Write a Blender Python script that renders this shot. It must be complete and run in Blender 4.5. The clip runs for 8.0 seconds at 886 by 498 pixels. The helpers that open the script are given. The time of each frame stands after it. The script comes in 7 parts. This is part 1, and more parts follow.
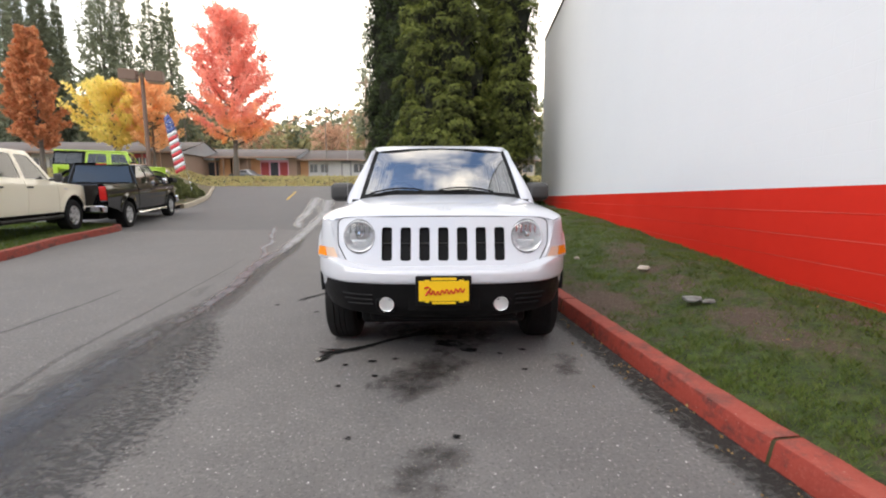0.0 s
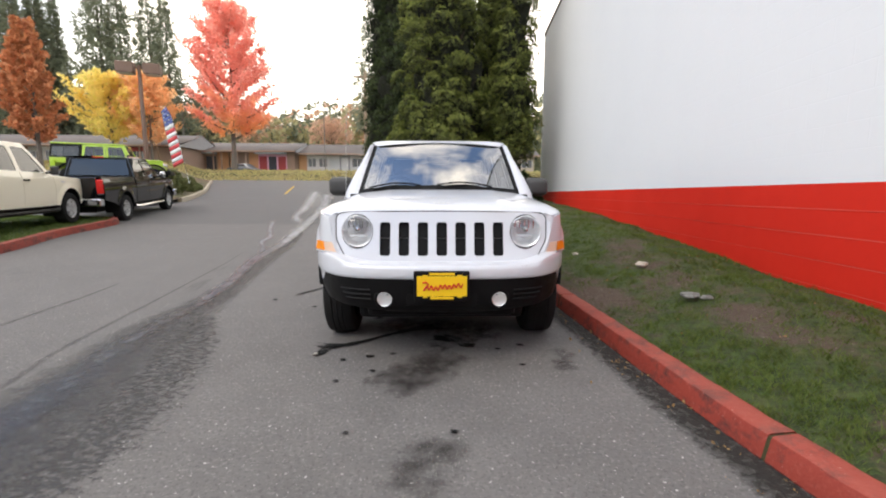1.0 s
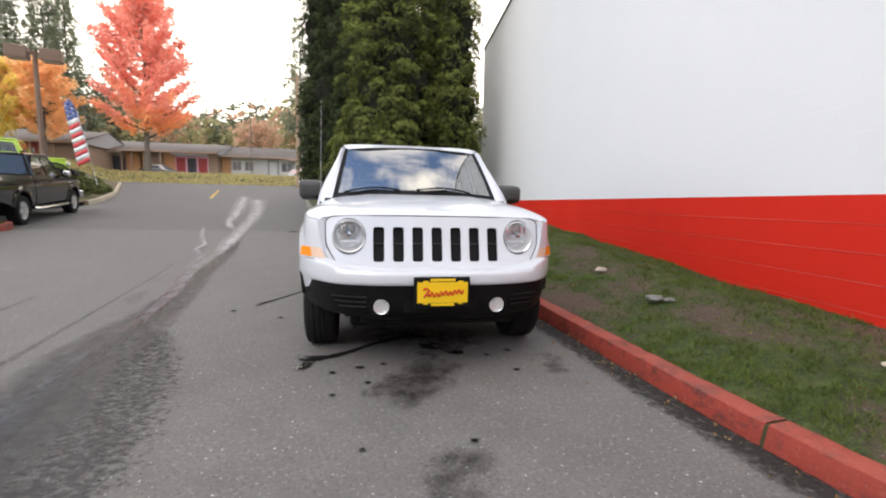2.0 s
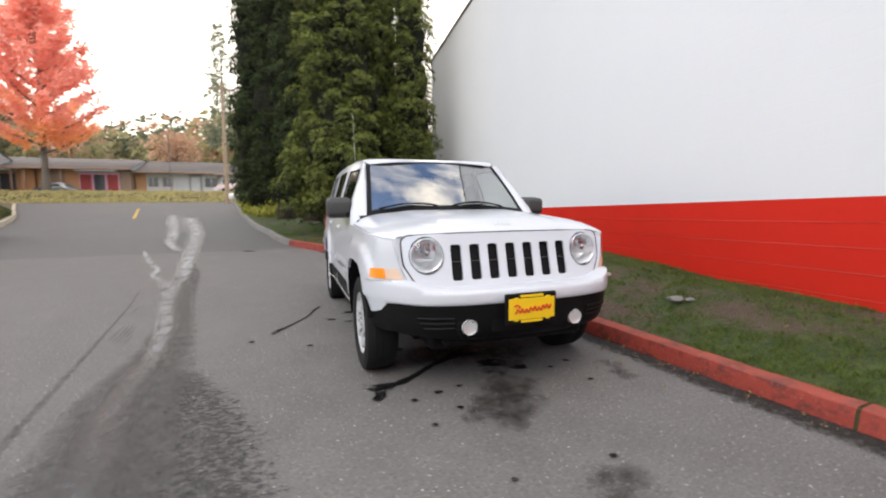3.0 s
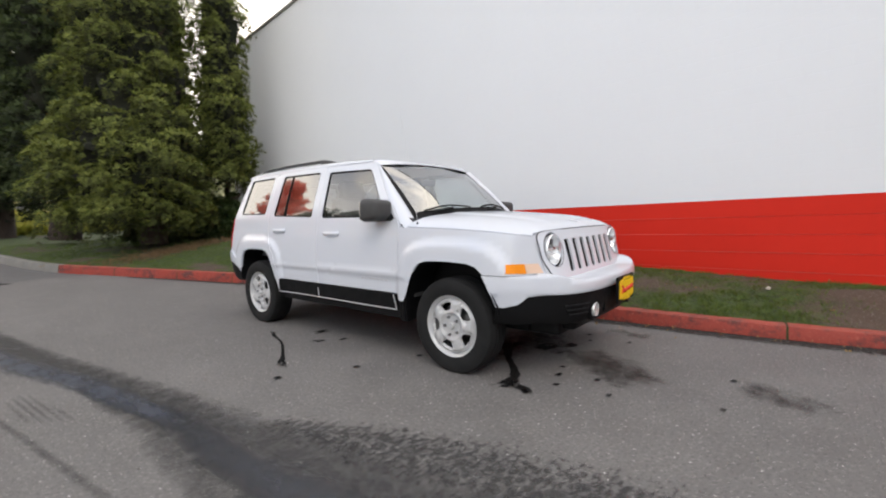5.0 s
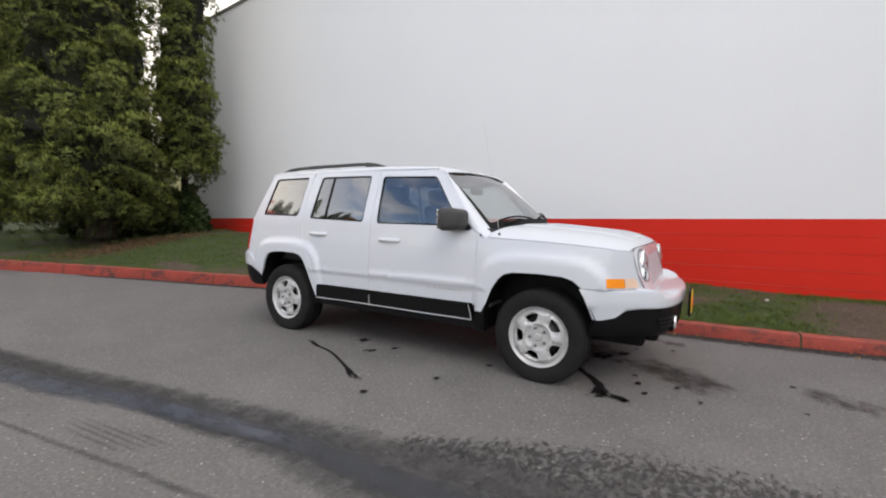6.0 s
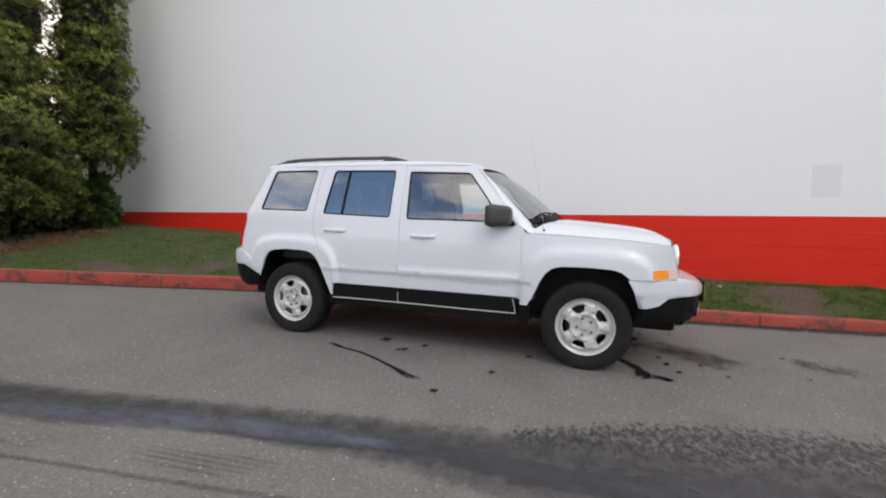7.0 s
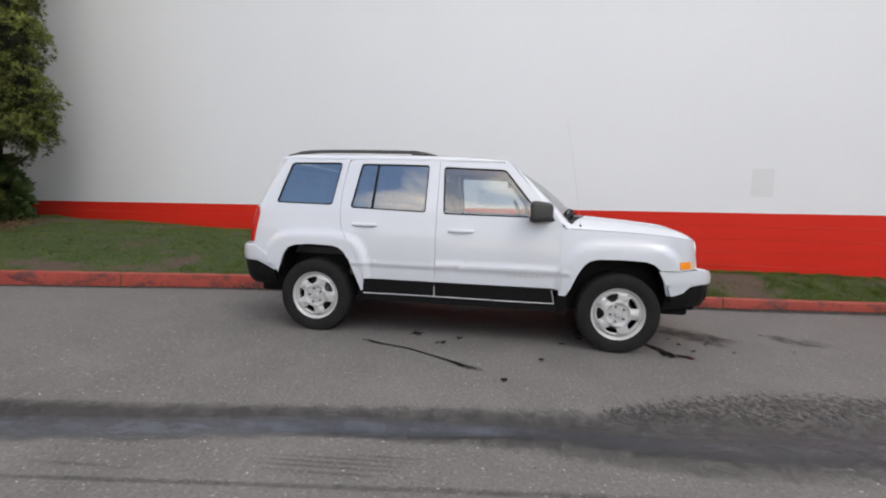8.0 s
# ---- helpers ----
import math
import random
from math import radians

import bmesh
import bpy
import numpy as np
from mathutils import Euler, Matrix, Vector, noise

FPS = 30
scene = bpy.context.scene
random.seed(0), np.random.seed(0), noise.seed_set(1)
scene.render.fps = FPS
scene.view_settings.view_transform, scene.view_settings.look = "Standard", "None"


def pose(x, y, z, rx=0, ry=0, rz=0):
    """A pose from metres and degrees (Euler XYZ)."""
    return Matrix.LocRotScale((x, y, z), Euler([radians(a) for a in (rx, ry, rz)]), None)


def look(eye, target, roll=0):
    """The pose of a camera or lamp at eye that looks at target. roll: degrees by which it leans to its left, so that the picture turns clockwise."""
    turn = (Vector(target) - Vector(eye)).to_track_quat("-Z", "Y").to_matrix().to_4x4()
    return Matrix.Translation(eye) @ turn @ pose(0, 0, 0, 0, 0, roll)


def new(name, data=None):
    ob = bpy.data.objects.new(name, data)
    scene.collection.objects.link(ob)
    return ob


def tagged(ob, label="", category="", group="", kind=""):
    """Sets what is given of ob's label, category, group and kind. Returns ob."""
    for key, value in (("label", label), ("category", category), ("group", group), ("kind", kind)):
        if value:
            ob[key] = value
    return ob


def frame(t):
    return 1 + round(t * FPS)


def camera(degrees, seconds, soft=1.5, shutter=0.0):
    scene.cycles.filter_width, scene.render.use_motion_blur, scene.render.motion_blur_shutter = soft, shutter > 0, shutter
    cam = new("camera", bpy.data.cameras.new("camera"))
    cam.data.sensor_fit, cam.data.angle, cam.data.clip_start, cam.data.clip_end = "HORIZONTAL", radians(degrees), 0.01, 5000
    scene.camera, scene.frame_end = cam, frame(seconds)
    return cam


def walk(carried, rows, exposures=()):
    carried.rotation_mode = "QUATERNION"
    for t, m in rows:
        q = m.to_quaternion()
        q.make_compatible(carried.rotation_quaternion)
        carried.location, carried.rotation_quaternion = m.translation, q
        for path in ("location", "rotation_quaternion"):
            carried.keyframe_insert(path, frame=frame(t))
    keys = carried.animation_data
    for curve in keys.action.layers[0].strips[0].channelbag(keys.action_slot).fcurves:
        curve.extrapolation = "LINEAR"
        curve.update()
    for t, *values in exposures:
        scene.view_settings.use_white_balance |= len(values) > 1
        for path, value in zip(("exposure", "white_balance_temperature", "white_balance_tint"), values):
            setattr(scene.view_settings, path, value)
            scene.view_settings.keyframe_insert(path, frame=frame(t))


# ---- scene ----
cam = camera(91.1, 8.0, 2.0, 0.35)
PATH = [
    (0, (-0.032, -3.439, 1.126), (0.009, -1.455, 0.874), -0.1),
    (0.5, (-0.039, -3.441, 1.123), (0.001, -1.458, 0.868), -0.2),
    (1, (-0.031, -3.432, 1.125), (0.017, -1.451, 0.851), 0.2),
    (1.5, (-0.153, -3.405, 1.104), (-0.098, -1.431, 0.788), 2.9),
    (1.7, (-0.255, -3.391, 1.097), (-0.062, -1.416, 0.849), 2.0),
    (2.8, (-1.058, -3.134, 1.119), (-0.5, -1.225, 0.908), 1.5),
    (3, (-1.264, -3.066, 1.128), (-0.609, -1.185, 0.943), -0.6),
    (3.5, (-1.76, -2.859, 1.131), (-0.946, -1.043, 0.94), -1.5),
    (4, (-2.237, -2.57, 1.123), (-1.154, -0.898, 0.942), -0.7),
    (4.5, (-2.706, -2.28, 1.099), (-1.436, -0.745, 0.927), 0.9),
    (4.7, (-2.878, -2.117, 1.077), (-1.48, -0.695, 0.914), 0.1),
    (5.8, (-3.643, -1.156, 1.142), (-1.959, -0.084, 1.009), -1.4),
    (6, (-3.739, -0.978, 1.156), (-2.032, 0.054, 1.012), 0.8),
    (6.5, (-4.019, -0.525, 1.15), (-2.219, 0.331, 0.982), 1.5),
    (7, (-4.189, -0.047, 1.152), (-2.308, 0.613, 0.99), 1.1),
    (7.5, (-4.393, 0.441, 1.154), (-2.463, 0.923, 0.941), 1.3),
    (8, (-4.505, 0.895, 1.157), (-2.538, 1.201, 0.967), 1.7),
]
walk(cam, [(t, look(eye, target, roll)) for t, eye, target, roll in PATH],
     exposures=[(0.0, 0.46), (1.7, 0.46), (3.0, 0.43), (4.5, 0.29), (6.0, 0.15), (8.0, 0.12)])

# ---------------------------------------------------------------- world and light
SUN_EL, SUN_AZ = 48.0, 222.0
world = bpy.data.worlds.new("sky")
scene.world = world
world.use_nodes = True
wn, wl = world.node_tree.nodes, world.node_tree.links
wn.clear()
w_out, w_bg = wn.new("ShaderNodeOutputWorld"), wn.new("ShaderNodeBackground")
w_sky, w_mix, w_noise = wn.new("ShaderNodeTexSky"), wn.new("ShaderNodeMix"), wn.new("ShaderNodeTexNoise")
w_ramp, w_geo, w_gain = wn.new("ShaderNodeValToRGB"), wn.new("ShaderNodeTexCoord"), wn.new("ShaderNodeVectorMath")
w_sky.sky_type, w_sky.sun_disc = "NISHITA", False
w_sky.sun_elevation, w_sky.sun_rotation = radians(SUN_EL), radians(SUN_AZ)
w_sky.air_density, w_sky.dust_density = 1.0, 0.6
w_gain.operation = "SCALE"
w_gain.inputs["Scale"].default_value = 0.24
w_map, w_sep, w_low, w_max = wn.new("ShaderNodeMapping"), wn.new("ShaderNodeSeparateXYZ"), wn.new("ShaderNodeMapRange"), wn.new("ShaderNodeMath")
w_map.inputs["Location"].default_value, w_map.inputs["Scale"].default_value = (3.1, 0.4, 0.0), (1.0, 1.0, 2.2)
w_noise.inputs["Scale"].default_value, w_noise.inputs["Detail"].default_value = 1.9, 7.0
w_noise.inputs["Roughness"].default_value = 0.58
w_ramp.color_ramp.elements[0].position, w_ramp.color_ramp.elements[1].position = 0.41, 0.63
w_mix.data_type = "RGBA"
w_low.inputs["From Min"].default_value, w_low.inputs["From Max"].default_value = 0.05, 0.30
w_low.inputs["To Min"].default_value, w_low.inputs["To Max"].default_value = 1.0, 0.0
w_max.operation = "MAXIMUM"
wl.new(w_geo.outputs["Generated"], w_map.inputs["Vector"])
wl.new(w_map.outputs["Vector"], w_noise.inputs["Vector"])
wl.new(w_geo.outputs["Generated"], w_sep.inputs["Vector"])
wl.new(w_sep.outputs["Z"], w_low.inputs["Value"])
wl.new(w_noise.outputs["Fac"], w_ramp.inputs["Fac"])
wl.new(w_ramp.outputs["Color"], w_max.inputs[0])
wl.new(w_low.outputs["Result"], w_max.inputs[1])
# the cloud closes up towards the north, and breaks to blue in the west and overhead
w_north, w_all = wn.new("ShaderNodeMapRange"), wn.new("ShaderNodeMath")
w_north.inputs["From Min"].default_value, w_north.inputs["From Max"].default_value = 0.63, 0.82
w_all.operation = "MAXIMUM"
wl.new(w_sep.outputs["Y"], w_north.inputs["Value"])
wl.new(w_max.outputs["Value"], w_all.inputs[0])
wl.new(w_north.outputs["Result"], w_all.inputs[1])
wl.new(w_all.outputs["Value"], w_mix.inputs["Factor"])
wl.new(w_sky.outputs["Color"], w_gain.inputs[0])
wl.new(w_gain.outputs["Vector"], w_mix.inputs[6])
w_mix.inputs[7].default_value = (2.05, 1.89, 1.68, 1)
wl.new(w_mix.outputs[2], w_bg.inputs["Color"])
w_bg.inputs["Strength"].default_value = 1.0
wl.new(w_bg.outputs["Background"], w_out.inputs["Surface"])

sun = new("sun", bpy.data.lights.new("sun", "SUN"))
sun.data.energy, sun.data.angle, sun.data.color = 0.75, radians(28), (1.0, 0.93, 0.84)
sun.matrix_world = look((math.sin(radians(SUN_AZ)) * 40, math.cos(radians(SUN_AZ)) * 40, math.tan(radians(SUN_EL)) * 40), (0, 0, 0))

# ---------------------------------------------------------------- materials


class Mat:
    """A node material with short calls for the usual nodes."""

    def __init__(self, name, color=(0.5, 0.5, 0.5), rough=0.6, metal=0.0, **more):
        self.m = bpy.data.materials.new(name)
        self.m.use_nodes = True
        self.t = self.m.node_tree
        self.b = self.t.nodes["Principled BSDF"]
        self.b.inputs["Base Color"].default_value = (*color, 1)
        self.b.inputs["Roughness"].default_value = rough
        self.b.inputs["Metallic"].default_value = metal
        for key, value in more.items():
            self.b.inputs[key.replace("_", " ")].default_value = value

    def node(self, kind, **inputs):
        n = self.t.nodes.new("ShaderNode" + kind)
        for key, value in inputs.items():
            n.inputs[key.replace("_", " ")].default_value = value
        return n

    def link(self, a, b):
        self.t.links.new(a, b)

    def coords(self):
        return self.node("TexCoord").outputs["Object"]

    def noise(self, scale, detail=4.0, rough=0.6, vec=None, stretch=None):
        n = self.node("TexNoise", Scale=scale, Detail=detail, Roughness=rough)
        vec = vec or self.coords()
        if stretch:
            mp = self.node("Mapping")
            mp.inputs["Scale"].default_value = stretch
            self.link(vec, mp.inputs["Vector"])
            vec = mp.outputs["Vector"]
        self.link(vec, n.inputs["Vector"])
        return n.outputs["Fac"]

    def ramp(self, fac, *stops):
        r = self.node("ValToRGB")
        els = r.color_ramp.elements
        while len(els) < len(stops):
            els.new(0.5)
        for e, (p, c) in zip(els, stops):
            e.position = p
            e.color = (*c, 1) if isinstance(c, tuple) else (c, c, c, 1)
        self.link(fac, r.inputs["Fac"])
        return r.outputs["Color"]

    def mix(self, fac, a, b, blend="MIX"):
        n = self.node("Mix")
        n.data_type, n.blend_type = "RGBA", blend
        for sock, v in ((n.inputs["Factor"], fac), (n.inputs[6], a), (n.inputs[7], b)):
            if isinstance(v, (int, float)):
                sock.default_value = v
            elif isinstance(v, tuple):
                sock.default_value = (*v, 1)
            else:
                self.link(v, sock)
        return n.outputs[2]

    def bump(self, height, strength=0.3, distance=0.01):
        n = self.node("Bump", Strength=strength, Distance=distance)
        self.link(height, n.inputs["Height"])
        self.link(n.outputs["Normal"], self.b.inputs["Normal"])
        return self

    def set(self, name, sock):
        self.link(sock, self.b.inputs[name])
        return self


def m_asphalt():
    m = Mat("asphalt", rough=0.82)
    agg = m.noise(42, 5, 0.75)
    big = m.noise(0.45, 5, 0.6)
    mid = m.noise(2.2, 6, 0.65)
    base = m.ramp(big, (0.3, (0.132, 0.125, 0.119)), (0.7, (0.166, 0.158, 0.151)))
    base = m.mix(0.5, base, m.ramp(mid, (0.32, (0.098, 0.093, 0.089)), (0.68, (0.178, 0.169, 0.161))))
    base = m.mix(m.ramp(agg, (0.54, 0.0), (0.66, 0.5)), base, (0.30, 0.288, 0.268))
    base = m.mix(m.ramp(m.noise(50, 2, 0.5), (0.68, 0.0), (0.73, 0.9)), base, (0.55, 0.53, 0.50))
    base = m.mix(m.ramp(m.noise(60, 3, 0.7), (0.36, 0.5), (0.48, 0.0)), base, (0.06, 0.058, 0.056))
    # a newer, darker coat beyond a seam across the lot
    sep, wob = m.node("SeparateXYZ"), m.node("Math")
    wob.operation = "MULTIPLY_ADD"
    wob.inputs[1].default_value = 0.1
    m.link(m.coords(), sep.inputs["Vector"])
    m.link(m.noise(3, 3, 0.6), wob.inputs[0])
    m.link(sep.outputs["Y"], wob.inputs[2])
    seam = m.node("MapRange", From_Min=9.12, From_Max=9.20)
    m.link(wob.outputs[0], seam.inputs["Value"])
    newer = m.mix(0.30, base, (0.055, 0.057, 0.062))
    base = m.mix(seam.outputs[0], base, newer)
    m.set("Base Color", base)
    m.set("Roughness", m.ramp(mid, (0.3, 0.72), (0.7, 0.9)))
    m.b.inputs["Specular IOR Level"].default_value = 0.32
    m.bump(agg, 0.35, 0.005)
    return m.m


def m_wet(name, dark, rough, scale, lo, hi, stretch=(1, 1, 1), most=0.92, detail=7, grain=0.35):
    """A stain laid on the asphalt: wet or oily, thin, with a ragged edge. UV x runs across from -1 to 1, y along."""
    m = Mat(name, dark, rough)
    uv = m.node("UVMap").outputs["UV"]
    sep = m.node("SeparateXYZ")
    m.link(uv, sep.inputs["Vector"])
    ab = m.node("Math")
    ab.operation = "MULTIPLY"
    m.link(sep.outputs["X"], ab.inputs[0])
    m.link(sep.outputs["X"], ab.inputs[1])
    n = m.noise(scale, detail, 0.72, stretch=stretch)
    sub = m.node("Math")
    sub.operation = "SUBTRACT"
    m.link(n, sub.inputs[0])
    half = m.node("Math")
    half.operation = "MULTIPLY"
    half.inputs[1].default_value = 0.42
    m.link(ab.outputs[0], half.inputs[0])
    m.link(half.outputs[0], sub.inputs[1])
    mask = m.ramp(sub.outputs[0], (lo, 0.0), (hi, most))
    clear = m.node("BsdfTransparent")
    mixs = m.node("MixShader")
    m.link(mask, mixs.inputs["Fac"])
    m.link(clear.outputs[0], mixs.inputs[1])
    m.link(m.b.outputs[0], mixs.inputs[2])
    m.link(mixs.outputs[0], m.t.nodes["Material Output"].inputs["Surface"])
    if grain:
        m.bump(m.noise(55, 5, 0.75), grain, 0.004)
    return m.m


def m_grass(name="grass_soil", green=(0.052, 0.084, 0.013), soil=(0.104, 0.070, 0.047), by=False):
    m = Mat(name, rough=0.9)
    patch = m.noise(0.9, 6, 0.7)
    fine = m.noise(24, 5, 0.7)
    g = m.mix(m.ramp(fine, (0.38, 0.0), (0.6, 1.0)), green, tuple(c * 0.35 for c in green))
    g = m.mix(m.ramp(m.noise(11, 5, 0.7), (0.55, 0.0), (0.66, 0.6)), g, (0.060, 0.045, 0.026))
    g = m.mix(m.ramp(m.noise(5, 4), (0.5, 0.0), (0.7, 0.4)), g, (0.095, 0.10, 0.028))
    s = m.mix(fine, soil, tuple(c * 0.5 for c in soil))
    if by:
        ragged = m.node("Math")
        ragged.operation = "ADD"
        bare = m.node("Attribute")
        bare.attribute_name = "soil"
        m.link(bare.outputs["Fac"], ragged.inputs[0])
        m.link(m.ramp(m.noise(7, 5, 0.75), (0.25, -0.0), (0.75, 0.7)), ragged.inputs[1])
        s = m.mix(m.ramp(m.noise(60, 3, 0.6), (0.60, 0.0), (0.68, 0.8)), s, (0.30, 0.26, 0.21))
        s = m.mix(m.ramp(m.noise(3.1, 4, 0.6), (0.45, 0.0), (0.7, 0.6)), s, (0.062, 0.043, 0.031))
        m.set("Base Color", m.mix(m.ramp(ragged.outputs[0], (0.70, 0.0), (0.98, 1.0)), g, s))
    else:
        m.set("Base Color", m.mix(m.ramp(patch, (0.46, 0.0), (0.56, 1.0)), g, s))
    return m.bump(fine, 0.8, 0.03).m


def m_paint(name, color, rough=0.35, wear=0.15, scale=1.2, bump=0.0):
    """Painted masonry, metal or wood, a little uneven and dirty."""
    m = Mat(name, color, rough)
    big, fine = m.noise(scale, 6, 0.65), m.noise(scale * 22, 4, 0.7)
    c = m.mix(m.ramp(big, (0.35, 0.0), (0.75, wear)), color, tuple(x * 0.6 for x in color))
    c = m.mix(m.ramp(fine, (0.55, 0.0), (0.8, wear)), c, tuple(x * 0.7 for x in color))
    m.set("Base Color", c)
    m.set("Roughness", m.ramp(big, (0.3, max(rough - 0.1, 0.02)), (0.7, min(rough + 0.12, 1.0))))
    if bump:
        m.bump(fine, bump, 0.004)
    return m.m


def m_foliage(name, light, dark, scale=0.8, rough=0.62, tips=None, along=None, through_light=0.35, old=None):
    m = Mat(name, rough=rough)
    n = m.noise(scale, 3, 0.6)
    c = m.mix(m.ramp(n, (0.35, 0.0), (0.65, 1.0)), dark, light)
    isl = m.node("NewGeometry").outputs["Random Per Island"]
    c = m.mix(m.ramp(isl, (0.0, 0.0), (1.0, 0.75)), c, tips or tuple(min(x * 1.8, 1) for x in light))
    if along:
        sep = m.node("SeparateXYZ")
        m.link(m.coords(), sep.inputs["Vector"])
        mr = m.node("MapRange", From_Min=along[0], From_Max=along[1])
        m.link(sep.outputs["Z"], mr.inputs["Value"])
        add = m.node("Math")
        add.operation = "ADD"
        m.link(mr.outputs[0], add.inputs[0])
        m.link(m.ramp(n, (0.3, -0.0), (0.7, 0.5)), add.inputs[1])
        c = m.mix(m.ramp(add.outputs[0], (0.45, 1.0), (0.85, 0.0)), c, along[2])
    if old:  # older needles deeper in each spray, fresh ones at its ends; clump shading painted in too
        age_shade = m.node("Attribute")
        age_shade.attribute_name = "young_lit"
        c = m.mix(m.ramp(age_shade.outputs["Fac"], (0.05, 0.0), (0.65, 1.0)), old, c)
    m.set("Base Color", c)
    thin, both = m.node("BsdfTranslucent"), m.node("MixShader")
    both.inputs["Fac"].default_value = through_light
    m.link(c, thin.inputs["Color"])
    m.link(m.b.outputs[0], both.inputs[1])
    m.link(thin.outputs[0], both.inputs[2])
    m.link(both.outputs[0], m.t.nodes["Material Output"].inputs["Surface"])
    return m.m


def m_bark(name, color):
    m = Mat(name, rough=0.92)
    n = m.noise(9, 6, 0.7, stretch=(3, 3, 0.5))
    m.set("Base Color", m.mix(n, tuple(c * 0.4 for c in color), tuple(min(1, c * 1.4) for c in color)))
    return m.bump(n, 0.9, 0.03).m


def m_glass(name, tint=(0.9, 0.95, 0.93), clear=0.8, facing=0.09):
    """A thin pane: part tinted see-through, part mirror that grows towards grazing angles."""
    m = Mat(name, tint, 0.0)
    t = m.node("BsdfTransparent")
    t.inputs["Color"].default_value = (*[c * clear for c in tint], 1)
    g = m.node("BsdfGlossy", Roughness=0.015)
    lw = m.node("LayerWeight", Blend=0.5)
    power, gain = m.node("Math"), m.node("Math")
    power.operation, gain.operation = "POWER", "MULTIPLY_ADD"
    power.inputs[1].default_value = 4.0
    gain.inputs[1].default_value, gain.inputs[2].default_value = 1.0 - facing, facing
    s = m.node("MixShader")
    m.link(lw.outputs["Facing"], power.inputs[0])
    m.link(power.outputs[0], gain.inputs[0])
    m.link(gain.outputs[0], s.inputs["Fac"])
    m.link(t.outputs[0], s.inputs[1])
    m.link(g.outputs[0], s.inputs[2])
    m.link(s.outputs[0], m.t.nodes["Material Output"].inputs["Surface"])
    return m.m


ASPHALT = m_asphalt()
DAMP = m_wet("damp_asphalt", (0.036, 0.035, 0.036), 0.55, 9.0, 0.08, 0.66, (1, 1, 1), 0.88, 11, 0.5)
SPECKLE = m_wet("damp_speckle", (0.034, 0.033, 0.033), 0.6, 20.0, 0.41, 0.52, (1, 1.5, 1), 0.62, 8, 0.4)
OIL = m_wet("oil_stain", (0.007, 0.007, 0.007), 0.75, 14.0, 0.16, 0.30)
OIL.node_tree.nodes["Principled BSDF"].inputs["Specular IOR Level"].default_value = 0.12
BLOT_SHADE = m_wet("dark_blot", (0.034, 0.029, 0.026), 0.7, 8.0, 0.18, 0.56, (1, 1, 1), 0.76, 8)
# bluish base colours hold the sky's reflection on these three wet streaks
STREAK = m_wet("water_sky_sheen", (0.20, 0.215, 0.255), 0.30, 7.0, 0.20, 0.60, (1, 0.30, 1), 0.80, 10, 0.0)
RUNNEL = m_wet("runnel_sky_sheen", (0.090, 0.097, 0.120), 0.36, 9.0, 0.10, 0.56, (1, 0.4, 1), 0.80, 9, 0.15)
TRICKLE = m_wet("trickle_sky_sheen", (0.050, 0.053, 0.063), 0.36, 9.0, 0.06, 0.66, (1, 0.5, 1), 0.78, 11, 0.3)
POOL = m_wet("oily_pool", (0.006, 0.006, 0.006), 0.05, 9.0, 0.16, 0.22, (1, 1, 1), 0.95, 5, 0.0)
TYRE = m_wet("tyre_mark", (0.050, 0.048, 0.047), 0.7, 13.0, 0.24, 0.62, (1, 1, 1), 0.45, 9, 0.15)
TREAD = m_wet("tread_mark", (0.040, 0.038, 0.037), 0.7, 15.0, 0.10, 0.50, (1, 1, 1), 0.26, 9, 0.15)
GUTTER = m_wet("gutter_dirt", (0.016, 0.014, 0.011), 0.75, 22.0, 0.26, 0.54, (1, 1, 1), 0.90, 11, 0.6)
GRASS = m_grass(by=True)
VERGE = m_grass("berm_grass", (0.13, 0.14, 0.03), (0.14, 0.11, 0.05))
WALL_WHITE = m_paint("white_wall_paint", (0.765, 0.775, 0.79), 0.55, 0.06, 0.35, 0.15)


def block_relief(material, parent_bump=0.10):
    """Faint joints of a painted block wall, as relief."""
    nodes, links = material.node_tree.nodes, material.node_tree.links
    tc, sep, com, brick, bump = (nodes.new("ShaderNode" + k) for k in ("TexCoord", "SeparateXYZ", "CombineXYZ", "TexBrick", "Bump"))
    brick.inputs["Scale"].default_value = 1.0
    brick.inputs["Brick Width"].default_value, brick.inputs["Row Height"].default_value = 0.406, 0.203
    brick.inputs["Mortar Size"].default_value, brick.inputs["Mortar Smooth"].default_value = 0.006, 0.4
    links.new(tc.outputs["Object"], sep.inputs["Vector"])
    links.new(sep.outputs["Y"], com.inputs["X"])
    links.new(sep.outputs["Z"], com.inputs["Y"])
    links.new(com.outputs["Vector"], brick.inputs["Vector"])
    bump.invert = True
    bump.inputs["Strength"].default_value, bump.inputs["Distance"].default_value = parent_bump, 0.004
    links.new(brick.outputs["Fac"], bump.inputs["Height"])
    old = next(n for n in nodes if n.bl_idname == "ShaderNodeBump" and n != bump)
    links.new(bump.outputs["Normal"], old.inputs["Normal"])


block_relief(WALL_WHITE, 0.22)
WALL_RED = m_paint("red_wall_paint", (0.64, 0.025, 0.012), 0.62, 0.22, 0.5, 0.2)
WALL_RED.node_tree.nodes["Principled BSDF"].inputs["Specular IOR Level"].default_value = 0.18
WALL_PATCH = m_paint("grey_panel_paint", (0.70, 0.705, 0.71), 0.5, 0.08, 2.0)


